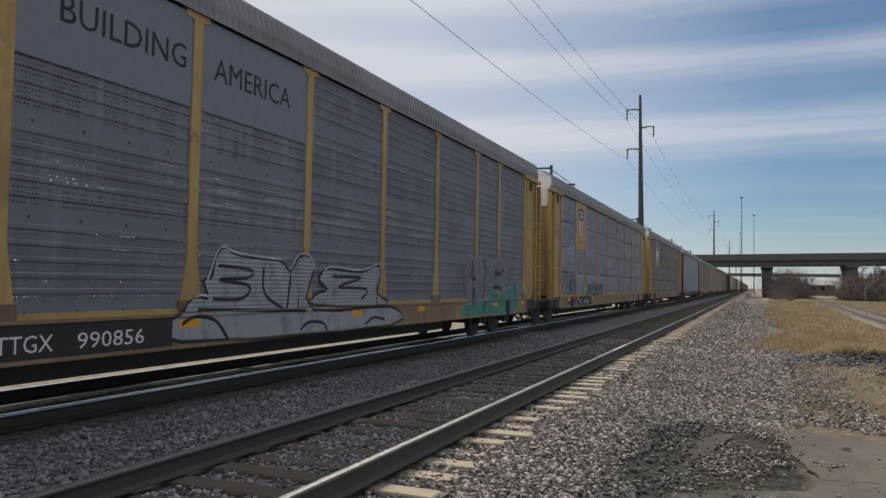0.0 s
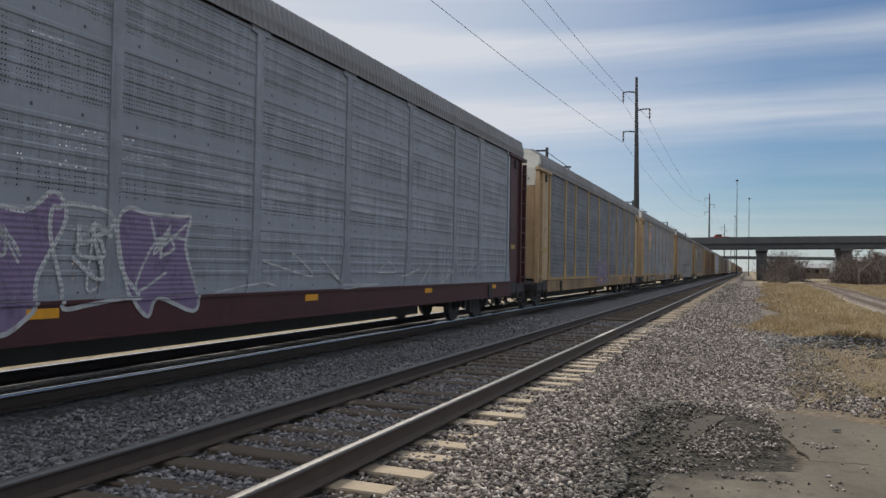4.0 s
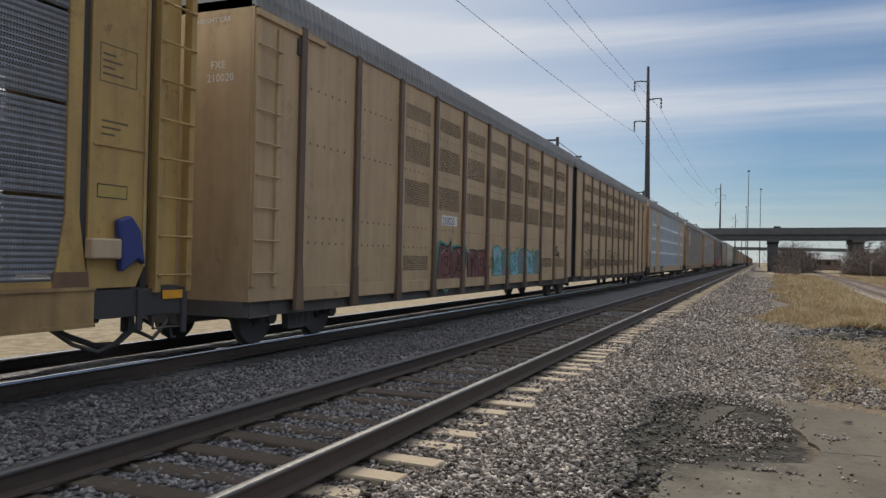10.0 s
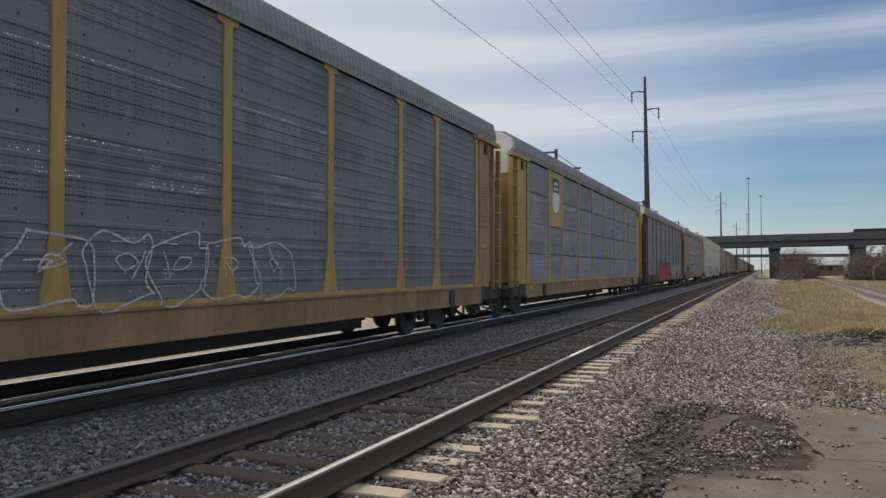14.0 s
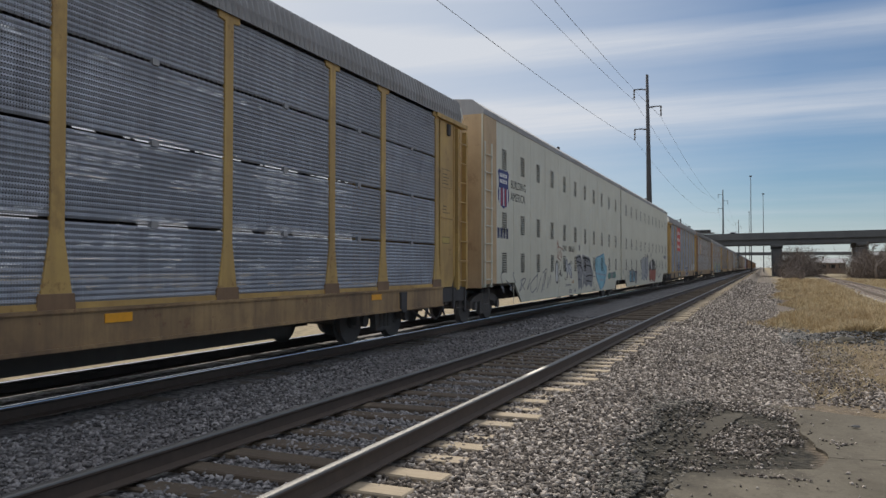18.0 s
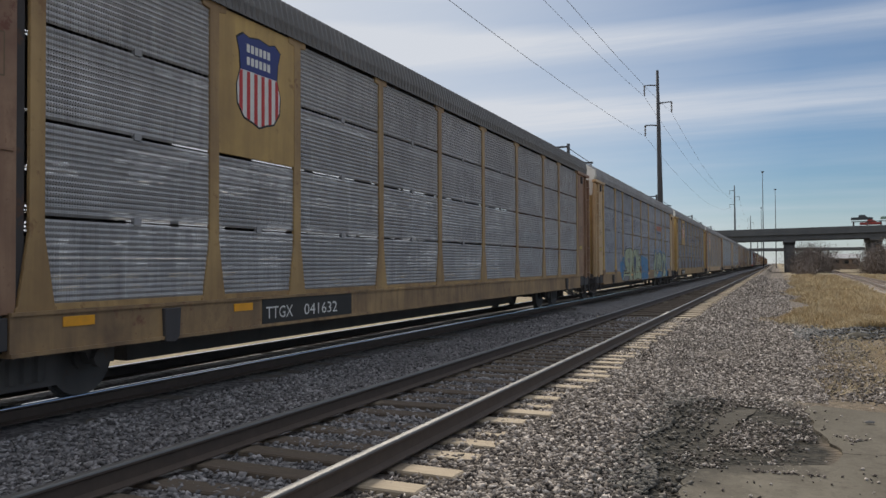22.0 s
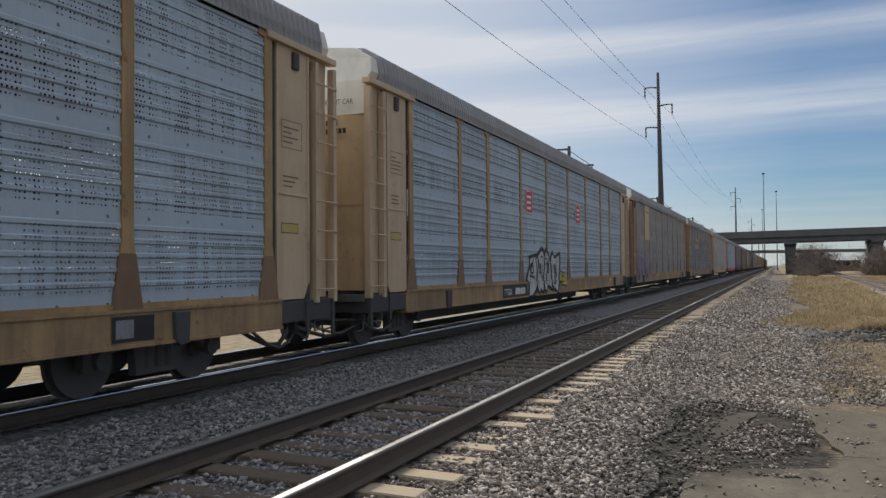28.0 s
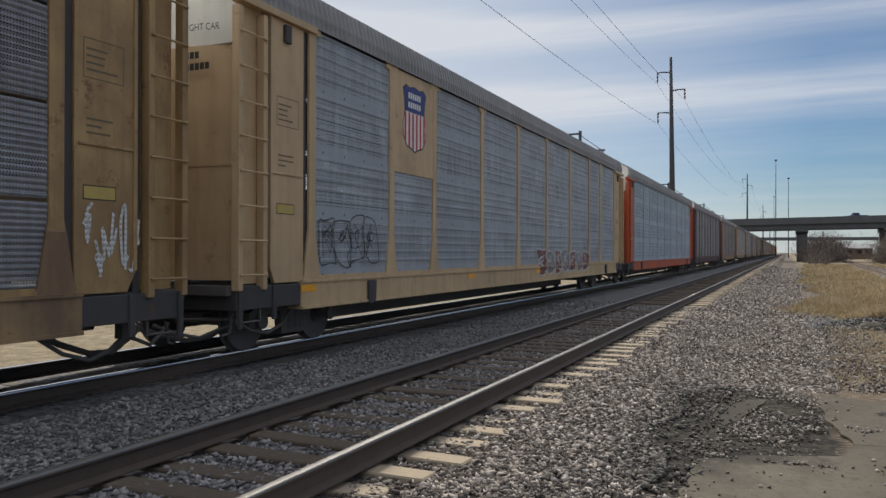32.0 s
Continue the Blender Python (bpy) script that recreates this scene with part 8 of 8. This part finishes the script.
rects(c, [(16.4, 16.6, 1.6, 1.85), (11.3, 11.6, 2.05, 2.3), (15.0, 15.4, 0.72, 0.85)], S_GREY, x=HW + 0.007, label="small unreadable stencils")
reflectors(c, (9.0, 11.3, 13.4))
truck(c, n16 - 2.0)
part("coupler", COUPLER, c, "black iron coupler", at=(0, n16, 0)).scale = (1, -1, 1)
# 17
c = joins(17, rack_car("weathered car carrier with yellow posts and a large red sign", MESH_SLATE, YELLOW, YELLOW_OLD, ROOF, 1))
sign(c, EDGES[2] + 0.1, EDGES[3] - 0.1, 2.76, 4.7, P_RED, ((4.1, 0.28, 8), (3.55, 0.28, 7), (3.0, 0.28, 7)), P_WHITE, "large red sign with three rows of white bars")
piece(c, 14.5, 16.9, 0.63, 1.5, [S_NAVY, S_NAVY], S_WHITE, 171, 4, 0.05)
piece(c, 20.97, 22.2, 1.02, 1.75, [S_WHITE], S_GREY, 172, 1, 0.05)
piece(c, 22.92, 24.6, 1.02, 1.8, [S_WHITE], S_GREY, 173, 1, 0.05)
piece(c, 7.0, 10.0, 1.05, 1.75, [None], S_NAVY, 174, 3, 0.05)
number_plate(c, 8.0, "88081", wide=2.4)
reflectors(c, (11.4, 14.3, 19.0))
# 18
c = joins(18, rack_car("chalky car carrier with rust-stained yellow posts and shield board", MESH_CHALK, YELLOW_OLD, BROWN, ROOF_DARK, 4, logo=1, end_post=RUSTED, cap_mat=RUSTED))
shield_panel(c, plate=YELLOW)
number_plate(c, 6.6, "041632", wide=2.4)
reflectors(c, (3.6, 6.2))
# 19
c = joins(19, rack_car("car carrier with yellow posts and huge pale green and blue graffiti", MESH_DARK, YELLOW, YELLOW, ROOF, 4, foot=LOW_FOOT, end_post=TAN))
g = drawn(c, S_BLUE, [(16.56, 1.9), (16.86, 2.24), (17.28, 2.23), (17.65, 2.03), (18.0, 2.13), (18.37, 2.03), (18.97, 2.22), (19.65, 2.22), (19.95, 2.15), (21.15, 2.1), (21.79, 1.92), (21.74, 1.34), (22.26, 1.09), (22.28, 0.67), (21.33, 0.62), (19.65, 0.62), (16.56, 0.62)], 1, label="bright blue sprayed background")
g = drawn(c, S_GREEN, [(16.35, 1.63), (16.56, 1.73), (16.79, 2.04), (16.98, 2.15), (17.19, 2.13), (17.6, 1.96), (17.95, 2.06), (18.29, 1.95), (18.37, 1.92), (18.55, 2.08), (18.97, 2.12), (19.37, 2.03), (19.62, 1.88), (19.73, 1.69), (19.84, 1.26), (19.95, 1.18), (19.88, 1.85), (19.97, 2.04), (20.43, 2.09), (21.15, 2.02), (21.6, 1.93), (21.6, 1.52), (21.34, 1.33), (21.38, 1.01), (21.33, 0.68), (19.95, 0.62), (19.54, 0.93), (17.84, 0.96), (17.62, 0.64), (16.71, 0.65), (16.35, 0.7)], 1.6, S_BLACK, 0.04, label="pale green sprayed lettering with black edges")
drawn(g, S_BLUE, [(17.66, 0.65), (17.84, 0.96), (18.21, 1.44), (18.25, 1.04), (19.54, 0.92), (19.51, 0.65)], 1.9, S_BLACK, 0.03)
drawn(g, S_NAVY, [(16.99, 0.79), (17.28, 0.86), (17.6, 1.38), (17.95, 2.06), (17.73, 2.01), (17.29, 1.46), (17.04, 0.95)], 2.2)
drawn(g, S_NAVY, [(19.52, 0.64), (19.89, 0.66), (20.43, 1.04), (21.05, 1.56), (20.5, 1.56), (19.95, 1.01), (19.59, 0.86)], 2.2)
drawn(g, S_NAVY, [(16.38, 1.39), (16.56, 1.46), (16.77, 1.89), (16.56, 1.78), (16.38, 1.56)], 2.2)
drawn(g, S_NAVY, [(19.89, 1.8), (19.95, 1.99), (20.12, 1.93), (20.11, 1.61), (19.95, 1.65)], 2.2)
strokes(g, S_BLACK, [[(18.26, 1.0), (18.29, 1.79), (18.55, 2.08), (18.97, 2.12), (19.41, 2.02), (19.64, 1.75), (19.51, 1.12)], [(16.95, 2.0), (16.99, 1.32), (16.79, 0.76)], [(18.29, 1.33), (18.72, 1.33)], [(18.29, 1.23), (18.72, 1.19)], [(18.29, 1.12), (18.72, 1.07)], [(18.74, 1.02), (18.82, 1.28), (19.0, 1.46)], [(18.91, 1.05), (19.23, 1.23), (19.51, 1.17)], [(19.04, 1.09), (19.37, 1.15)], [(18.63, 1.58), (18.74, 1.68), (18.83, 1.58), (18.72, 1.49), (18.63, 1.58)], [(19.95, 1.6), (20.35, 1.64), (20.48, 1.77)], [(20.87, 1.05), (21.34, 1.34)], [(17.84, 0.98), (18.26, 1.44)]], 0.035, 2.5)
g = drawn(c, S_BLUE, [(5.88, 1.48), (6.25, 1.53), (6.49, 1.75), (6.71, 1.74), (6.81, 1.45), (7.09, 1.3), (6.68, 1.13), (6.56, 0.91), (6.5, 0.63), (5.97, 0.88)], 1, label="bright blue sprayed background")
drawn(g, S_BLUE, [(11.74, 0.62), (11.86, 1.16), (11.65, 1.44), (11.87, 1.89), (12.57, 1.8), (14.08, 1.62), (14.07, 0.65), (12.81, 0.62)], 1)
g = drawn(c, S_GREEN, [(6.5, 0.65), (6.62, 1.0), (6.81, 1.1), (7.54, 1.11), (7.19, 1.35), (7.08, 1.63), (7.19, 1.97), (7.37, 2.1), (8.16, 2.18), (8.88, 2.17), (9.33, 1.96), (9.3, 1.44), (8.98, 1.16), (8.88, 0.64), (8.29, 0.66), (7.99, 0.88), (7.83, 0.64)], 1.6, S_BLACK, 0.05, label="pale green sprayed lettering with black edges")
drawn(g, S_GREEN, [(9.26, 0.7), (9.3, 1.44), (9.43, 1.96), (9.81, 2.16), (10.27, 2.15), (10.51, 1.94), (10.58, 2.13), (10.96, 2.12), (11.03, 1.83), (11.72, 1.81), (11.43, 1.17), (11.79, 0.75), (11.29, 0.62), (10.63, 0.68), (10.03, 0.63)], 1.7, S_BLACK, 0.04)
drawn(g, S_GREY, [(7.74, 1.66), (8.47, 1.7), (8.47, 1.47), (8.08, 1.45)], 2.2)
drawn(g, S_NAVY, [(9.54, 1.56), (9.87, 1.86), (10.21, 1.59), (10.04, 1.26), (9.79, 0.85), (9.59, 1.27)], 2.2)
strokes(g, S_BLACK, [[(8.25, 2.15), (8.26, 1.71)], [(8.29, 1.44), (8.2, 0.92)], [(10.51, 1.94), (10.45, 1.19), (10.33, 0.7)], [(10.96, 1.57), (11.72, 1.78)], [(10.89, 1.31), (11.43, 1.11)], [(6.69, 0.99), (8.08, 0.98)]], 0.07, 2.3)
drawn(g, S_GREY, [(6.69, 0.66), (6.78, 0.85), (8.08, 0.85), (7.83, 0.63)], 2.2)
sg = rects(c, [(18.3, 20.45, 3.0, 3.75)], FADED, x=HW - 0.0255, name="painted_field", label="grey painted field with orange bars")
rects(c, [(18.45 + 0.45 * i, 18.8 + 0.45 * i, 3.4, 3.68) for i in range(4)], spray("orange", (0.52, 0.13, 0.03)), x=HW - 0.023, parent=sg)
rects(c, [(18.4, 20.4, 3.24, 3.3)], S_NAVY, x=HW - 0.023, parent=sg)
write(c, "TTX", 19.6, 0.7, 0.24, S_YELL, HW + 0.006)
reflectors(c, (9.5, 15.0, 18.4, 21.6))
# 20
c = joins(20, rack_car("dark car carrier with yellow posts, a shield board and white scrawl", MESH_DUSK, YELLOW, YELLOW, ROOF, 4, foot=POST_FOOT, sill_mat=YELLOW_OLD, logo=1))
shield_panel(c)
scribble(c, 2.7, 4.8, 1.05, 2.0, S_WHITE, 201, 16, 0.02)
number_plate(c, 5.6)
reflectors(c, (2.2, 5.2, 8.9, 16.0))
# 21
c = joins(21, rack_car("car carrier with tan posts, a painted slogan and a shield board", MESH_BROWN, TAN, YELLOW_OLD, ROOF, 1, end_post=RUSTED, logo=1))
shield_panel(c, plate=TAN)
write(c, "We will", 2.55, 4.2, 0.5, S_NAVY, HW - 0.023, "faded blue slogan")
write(c, "deliver", 2.55, 3.5, 0.5, S_NAVY, HW - 0.023, "faded blue slogan")
scribble(c, 12.0, 17.0, 1.0, 1.8, S_WHITE, 211, 12, 0.03)
reflectors(c, R_ALL)
# 22
c = joins(22, rack_car("car carrier with pale galvanised panels and brown-yellow posts", MESH_LIGHT, YELLOW_OLD, TAN, ROOF, 1, end_post=BEIGE, foot=POST_FOOT))
rects(c, [(5.6 + 0.2 * i, 5.72 + 0.2 * i, 0.7, 0.88) for i in range(4)], P_BLACK, x=HW + 0.006)
pl = rects(c, [(21.0, 21.6, 0.66, 0.94)], P_BLACK, x=HW + 0.006, name="data_plate", label="black data plate")
rects(c, [(21.05, 21.3, 0.7, 0.9)], S_GREY, x=HW + 0.008, parent=pl)
# 23
c = joins(23, rack_car("car carrier with pale galvanised panels, tan posts and red badges", MESH_LIGHT, YELLOW_OLD, TAN, ROOF, 1, end_post=BEIGE, foot=POST_FOOT))
for y in (10.2 + ART[0], 16.1 + ART[0]):
    m = [(y, 3.02), (y + 0.1, 2.94), (y + 0.55, 2.94), (y + 0.65, 3.02), (y + 0.65, 3.55), (y + 0.55, 3.63), (y + 0.1, 3.63), (y, 3.55)]
    b = part("badge", laid([m], P_RED, (), 2), c, "red eight-sided badge")
    part("badge_rim", laid(ribbon([(y + 0.325 + (p - y - 0.325) * 0.9, 3.285 + (q - 3.285) * 0.9) for p, q in m + m[:1]], 0.025), P_WHITE, (), 3), b)
    strips(c, [(y + 0.12, y + 0.5, z, z + 0.07) for z in (3.08, 3.24, 3.4)], P_WHITE, x=HW - 0.019, parent=b)
piece(c, 10.4, 13.6, 0.66, 1.85, [S_WHITE, S_WHITE], S_BLACK, 231, 4, 0.08, S_BLACK)
piece(c, 13.8, 14.6, 0.8, 1.3, [S_YELL], S_BLACK, 232, 1, 0.05)
number_plate(c, 8.1)
reflectors(c, (14.5, 22.0))
# 24
c = joins(24, rack_car("car carrier with tan posts and dull purple graffiti", MESH_BROWN, YELLOW_OLD, YELLOW_OLD, ROOF, 1, end_post=RUSTED, logo=1, foot=POST_FOOT))
sign(c, EDGES[1] + 0.02, EDGES[2] - 0.02, ROW_Z[2], ROW_Z[-1], TAN, ((4.3, 0.16, 5),), BROWN, "plain tan board")
piece(c, 2.9, 6.6, 1.35, 2.1, [S_PURPLE, None], S_PURPLE, 241, 6, 0.05)
piece(c, 2.9, 6.6, 0.68, 1.35, [S_NAVY, None], S_PURPLE, 242, 6, 0.05)
reflectors(c, (10.0, 16.6, 18.9, 20.5))
# 25
c = joins(25, rack_car("car carrier with tan posts, dark mesh panels and a yellow sign", MESH_DUSK, YELLOW_OLD, TAN, ROOF, 4, foot=POST_FOOT))
sign(c, EDGES[2] + 0.1, EDGES[3] - 0.1, 2.9, 3.76, YELLOW, ((3.28, 0.36, 3), (3.05, 0.08, 1)), S_NAVY, "yellow sign with dark blue bars")
number_plate(c, 6.0, "973250", wide=2.4)
scribble(c, 10.5, 17.0, 1.05, 1.8, S_WHITE, 251, 12, 0.03)
scribble(c, 24.7, 25.5, 1.15, 1.95, S_WHITE, 252, 7, 0.035, label="white sprayed scrawl on the end door")
reflectors(c, (5.3, 8.7, 14.0, 20.0))
# 26
c = joins(26, rack_car("weathered car carrier with tan posts and a shield board", MESH_BLUE, TAN, TAN, ROOF, 1, logo=1))
shield_panel(c, plate=TAN)
piece(c, 2.9, 4.7, 1.2, 2.0, [None], S_BLACK, 261, 4, 0.02)
piece(c, 14.0, 20.0, 0.8, 1.5, [S_DULL, S_GREY], S_WHITE, 262, 7, 0.04)
reflectors(c, (2.6, 9.0, 14.0))
# 27 onwards: never closer than a car's length, then far off
joins(27, rack_car("pale galvanised car carrier with orange-red ends and posts", MESH_LIGHT, MESH_LIGHT, ORANGE, ROOF, 1, sill_mat=ORANGE, end_post=ORANGE))
joins(28, rack_car("car carrier with dark red ends and grey-brown panels", MESH_BROWN, MAROON, ORANGE, ROOF, 1))
KINDS = [(MESH_BLUE, YELLOW_OLD, YELLOW_OLD, 1), (MESH_DARK, RUSTED, YELLOW_OLD, 4), (MESH_BROWN, BROWN, BROWN, 1), (MESH_BLUE, RUSTED, RUSTED, 1), (MESH_DARK, YELLOW_OLD, BROWN, 4)]
for i in range(29, 47):
    s, p, e, rws = KINDS[(i * 3) % 5]
    joins(i, rack_car("weathered car carrier far down the train", s, p, e, (ROOF, ROOF_DARK)[i % 3 == 0], 1))
for i, (car, _) in enumerate(CARS):
    if car.children and i < 28 and i not in (8, 9, 10, 15, 16):
        stencils(car, i, FADED_INK, {19: ("TTGX", "157567")}.get(i))
        o = wording(car, "HEIGHT CAR", 0.0, 0.0, 0.13, P_BLACK, 0.0, "black stencil on the white end", 0.8)
        o.rotation_euler = (0, 0, radians(-90 + 9))
        o.location = (0.62, 0.51, 4.32)

# ---- road traffic on the bridge ----
SLOPE = 0.013
bridge.rotation_euler = (0, -math.atan(SLOPE), 0)
ROAD = []
PALE = flat_paint("white_truck_paint", (0.70, 0.71, 0.72), 0.4)
GLASS = Mat("dark_vehicle_glass", 0.1, 0.0).color((0.02, 0.025, 0.03)).m
TYRE = Mat("tyre_rubber", 0.85).color((0.02, 0.02, 0.02)).m
CARPAINT = [flat_paint("car_paint_" + n, col, 0.3) for n, col in (("silver", (0.45, 0.46, 0.48)), ("dark", (0.04, 0.045, 0.05)), ("white", (0.7, 0.7, 0.7)), ("red", (0.35, 0.04, 0.03)), ("blue", (0.05, 0.09, 0.2)))]
TYRES = M().disc((0, 0, 0.36), 0.36, 1, 0.26, 14).mesh("wheel", TYRE)
BIGTYRES = M().disc((0, 0, 0.5), 0.5, 1, 0.3, 14).mesh("wheel", TYRE)


def wheels(v, xs, me, half):
    for x in xs:
        for s in (-1, 1):
            part("wheel", me, v, at=(x, s * half, 0))


def small_car(mat, label, pickup=False):
    v = thing("pickup_truck" if pickup else "car", label, "car", "road traffic on the bridge")
    if pickup:
        ring = [(-2.8, 0.5), (2.7, 0.5), (2.8, 1.05), (1.4, 1.2), (0.8, 1.85), (-0.7, 1.85), (-0.8, 1.2), (-2.8, 1.2)]
        glass = [(0.72, 1.25), (0.42, 1.72), (-0.55, 1.72), (-0.6, 1.25)]
    else:
        ring = [(-2.2, 0.45), (2.2, 0.45), (2.25, 0.8), (1.2, 0.95), (0.55, 1.45), (-1.1, 1.45), (-1.9, 1.0), (-2.25, 0.9)]
        glass = [(0.95, 0.98), (0.45, 1.36), (-1.0, 1.36), (-1.6, 0.98)]
    part("body", M().prism(ring, 1, -0.9, 0.9).mesh("body", mat, 0.06), v)
    part("side_window", M().prism(glass, 1, -0.915, 0.915).mesh("side_window", GLASS), v)
    wheels(v, (-1.4, 1.4), TYRES, 0.8)
    return v


def semi(label, low=False, cab=PALE, box=PALE, tall=3.6):
    v = thing("semi_truck", label, "truck", "road traffic on the bridge")
    part("cab", M().prism([(5.0, 0.7), (10.6, 0.7), (10.8, 1.7), (9.4, 2.0), (8.9, 3.3), (7.0, 3.75), (6.9, 1.2), (5.0, 1.2)], 1, -1.2, 1.2).mesh("cab", cab, 0.08), v)
    part("windscreen", M().prism([(9.3, 2.1), (8.88, 3.0), (8.3, 3.0), (8.3, 2.1)], 1, -1.215, 1.215).mesh("windscreen", GLASS), v)
    if low:
        part("flat_bed", M().box(-9.5, 6.2, -1.25, 1.25, 1.2, 1.5).mesh("flat_bed", IRON), v)
        part("load", M().box(-8.5, 1.0, -1.1, 1.1, 1.502, 2.3).mesh("load", BLACK, 0.05), v)
    else:
        part("trailer", M().box(-9.7, 6.4, -1.29, 1.29, 1.2, tall).mesh("trailer", box, 0.06), v, "white box trailer")
        bars = part("lettering", M().box(-3.5, 3.5, -1.294, -1.291, tall - 1.2, tall - 0.6).mesh("lettering", S_GREY), v, "faded bars in place of a name")
    wheels(v, (-8.6, -7.3, 4.2, 5.5, 9.2), BIGTYRES, 1.05)
    return v


def camper():
    v = thing("travel_trailer", "long white travel trailer with dark windows", "trailer", "road traffic on the bridge")
    part("body", M().prism([(-6, 0.8), (3.2, 0.8), (3.6, 1.9), (5.8, 1.9), (6.3, 2.8), (5.6, 4.1), (3.0, 4.3), (-6, 4.0)], 1, -1.25, 1.25).mesh("body", PALE, 0.15), v)
    for x, z in ((-4, 2.4), (-2, 2.4), (0.5, 2.5), (2.6, 2.5), (4.6, 2.9)):
        part("window", M().box(x - 0.5, x + 0.5, -1.262, -1.252, z, z + 0.6).mesh("window", GLASS), v)
    wheels(v, (-1.6, -0.5), TYRES, 1.1)
    return v


def car_carrier():
    v = thing("semi_truck", "car transporter loaded with dark and white pickups", "truck", "road traffic on the bridge")
    part("cab", M().prism([(9.6, 0.7), (13.6, 0.7), (13.7, 2.2), (13.0, 2.6), (10.8, 2.6), (10.6, 1.2), (9.6, 1.2)], 1, -1.2, 1.2).mesh("cab", CARPAINT[1], 0.08), v)
    for z in (1.1, 2.5):
        part("deck", M().box(-14.0, 10.4, -1.25, 1.25, z, z + 0.12).mesh("deck", IRON), v)
    for i in range(8):
        for s in (-1.2, 1.2):
            part("stanchion", M().box(-13.6 + i * 3.3, -13.4 + i * 3.3, s - 0.08, s + 0.08, 1.22, 2.5).mesh("stanchion", IRON), v)
    ring = [(-2.6, 0.4), (2.6, 0.4), (2.7, 0.95), (1.3, 1.1), (0.7, 1.75), (-0.7, 1.75), (-0.8, 1.1), (-2.6, 1.1)]
    green = flat_paint("car_paint_green", (0.16, 0.24, 0.19), 0.3)
    for x, z, col in ((-11.5, 2.62, CARPAINT[1]), (-4.3, 2.62, green), (4.4, 3.0, CARPAINT[1]), (10.6, 3.1, green), (-9.4, 1.22, CARPAINT[3]), (-3.0, 1.22, green), (3.0, 1.3, CARPAINT[2]), (8.6, 1.22, CARPAINT[1])):
        part("loaded_car", M().prism([(x + a, z + b) for a, b in ring], 1, -0.9, 0.9).mesh("loaded_car", col, 0.05), v, "pickup carried on the transporter")
    wheels(v, (-11, -9.8, 9.4, 12.4), BIGTYRES, 1.05)
    return v


def coach():
    v = thing("motor_coach", "grey-green motor coach with a row of windows", "bus", "road traffic on the bridge")
    part("body", M().prism([(-6.1, 0.5), (6.0, 0.5), (6.1, 2.0), (5.8, 3.5), (-6.1, 3.5)], 1, -1.25, 1.25).mesh("body", flat_paint("coach_paint", (0.25, 0.30, 0.27), 0.4), 0.1), v)
    part("roof", M().box(-6.0, 5.6, -1.2, 1.2, 3.502, 3.75).mesh("roof", PALE, 0.08), v, "white roof")
    for i in range(6):
        part("window", M().box(-5.6 + i * 1.8, -4.1 + i * 1.8, -1.265, -1.252, 1.9, 2.8).mesh("window", PALE if i % 2 else GLASS), v)
    wheels(v, (-4.0, 4.2), BIGTYRES, 1.05)
    return v


def drives(v, x_at, t_at, speed, lane):
    """lane: +1 nearer, runs to the left; -1 further, runs to the right."""
    ROAD.append((v, x_at, t_at, speed, lane))


drives(semi("white semi truck with a box trailer", cab=CARPAINT[1], tall=2.8), -2.0, 3.0, -25.7, 1)
drives(semi("white semi truck with a long box trailer"), 10.0, 6.0, -29.0, 1)
drives(coach(), 22.6, 8.0, 29.0, -1)
drives(small_car(CARPAINT[1], "dark pickup driving over the bridge", True), 15.5, 8.0, 29.0, -1)
drives(camper(), 8.3, 12.0, 29.0, -1)
drives(small_car(CARPAINT[0], "silver pickup towing the travel trailer", True), 18.5, 12.0, 29.0, -1)
drives(semi("red flatbed semi truck", True, CARPAINT[3]), 3.5, 13.0, 29.0, -1)
drives(semi("dark flatbed semi truck", True, CARPAINT[1]), 8.0, 17.0, -30.0, 1)
drives(car_carrier(), 4.6, 21.0, 29.0, -1)
drives(semi("white semi truck with a pale box trailer", tall=2.9), 10.5, 23.0, -29.0, 1)
for i, (x, t, d) in enumerate(((5.6, 18.5, -1), (-7.9, 19.5, 1), (20.1, 20.5, 1), (3.3, 24.0, 1), (16.7, 32.0, 1), (9.9, 9.0, 1), (4.7, 10.0, -1), (9.6, 14.5, -1), (6.0, 3.5, 1), (30.0, 7.0, 1))):
    drives(small_car(CARPAINT[i % 5], ("silver", "dark", "white", "red", "blue")[i % 5] + " car driving over the bridge", i % 2 == 0), x, t, 27.0 * -d, d)


# ---- what moves ----
SPEED = [(0.0, 20.25), (12.0, 20.4), (20.0, 20.6), (32.0, 20.6)]


def travelled(t):
    """Metres that the train has run at t seconds, from its speed at a few times."""
    d = 0.0
    for (a, u), (b, w) in zip(SPEED, SPEED[1:]):
        if t <= a:
            break
        e = min(t, b)
        v = u + (w - u) * (e - a) / (b - a)
        d += (u + v) / 2 * (e - a)
    return d


def motions():
    for car, s in CARS:
        walk(car, [(t, pose(TRACK_FAR, s - travelled(t), 0.0)) for t in range(0, 33, 2)])
    for v, x_at, t_at, speed, lane in ROAD:
        turn = 0 if speed > 0 else 180
        for_z = lambda x: 9.86 + SLOPE * x
        walk(v, [(t, pose(x_at + speed * (t - t_at), BY - 4.5 * lane, for_z(x_at + speed * (t - t_at)), 0, -0.745 if speed > 0 else 0.745, turn)) for t in (0, 16, 32)])


motions()
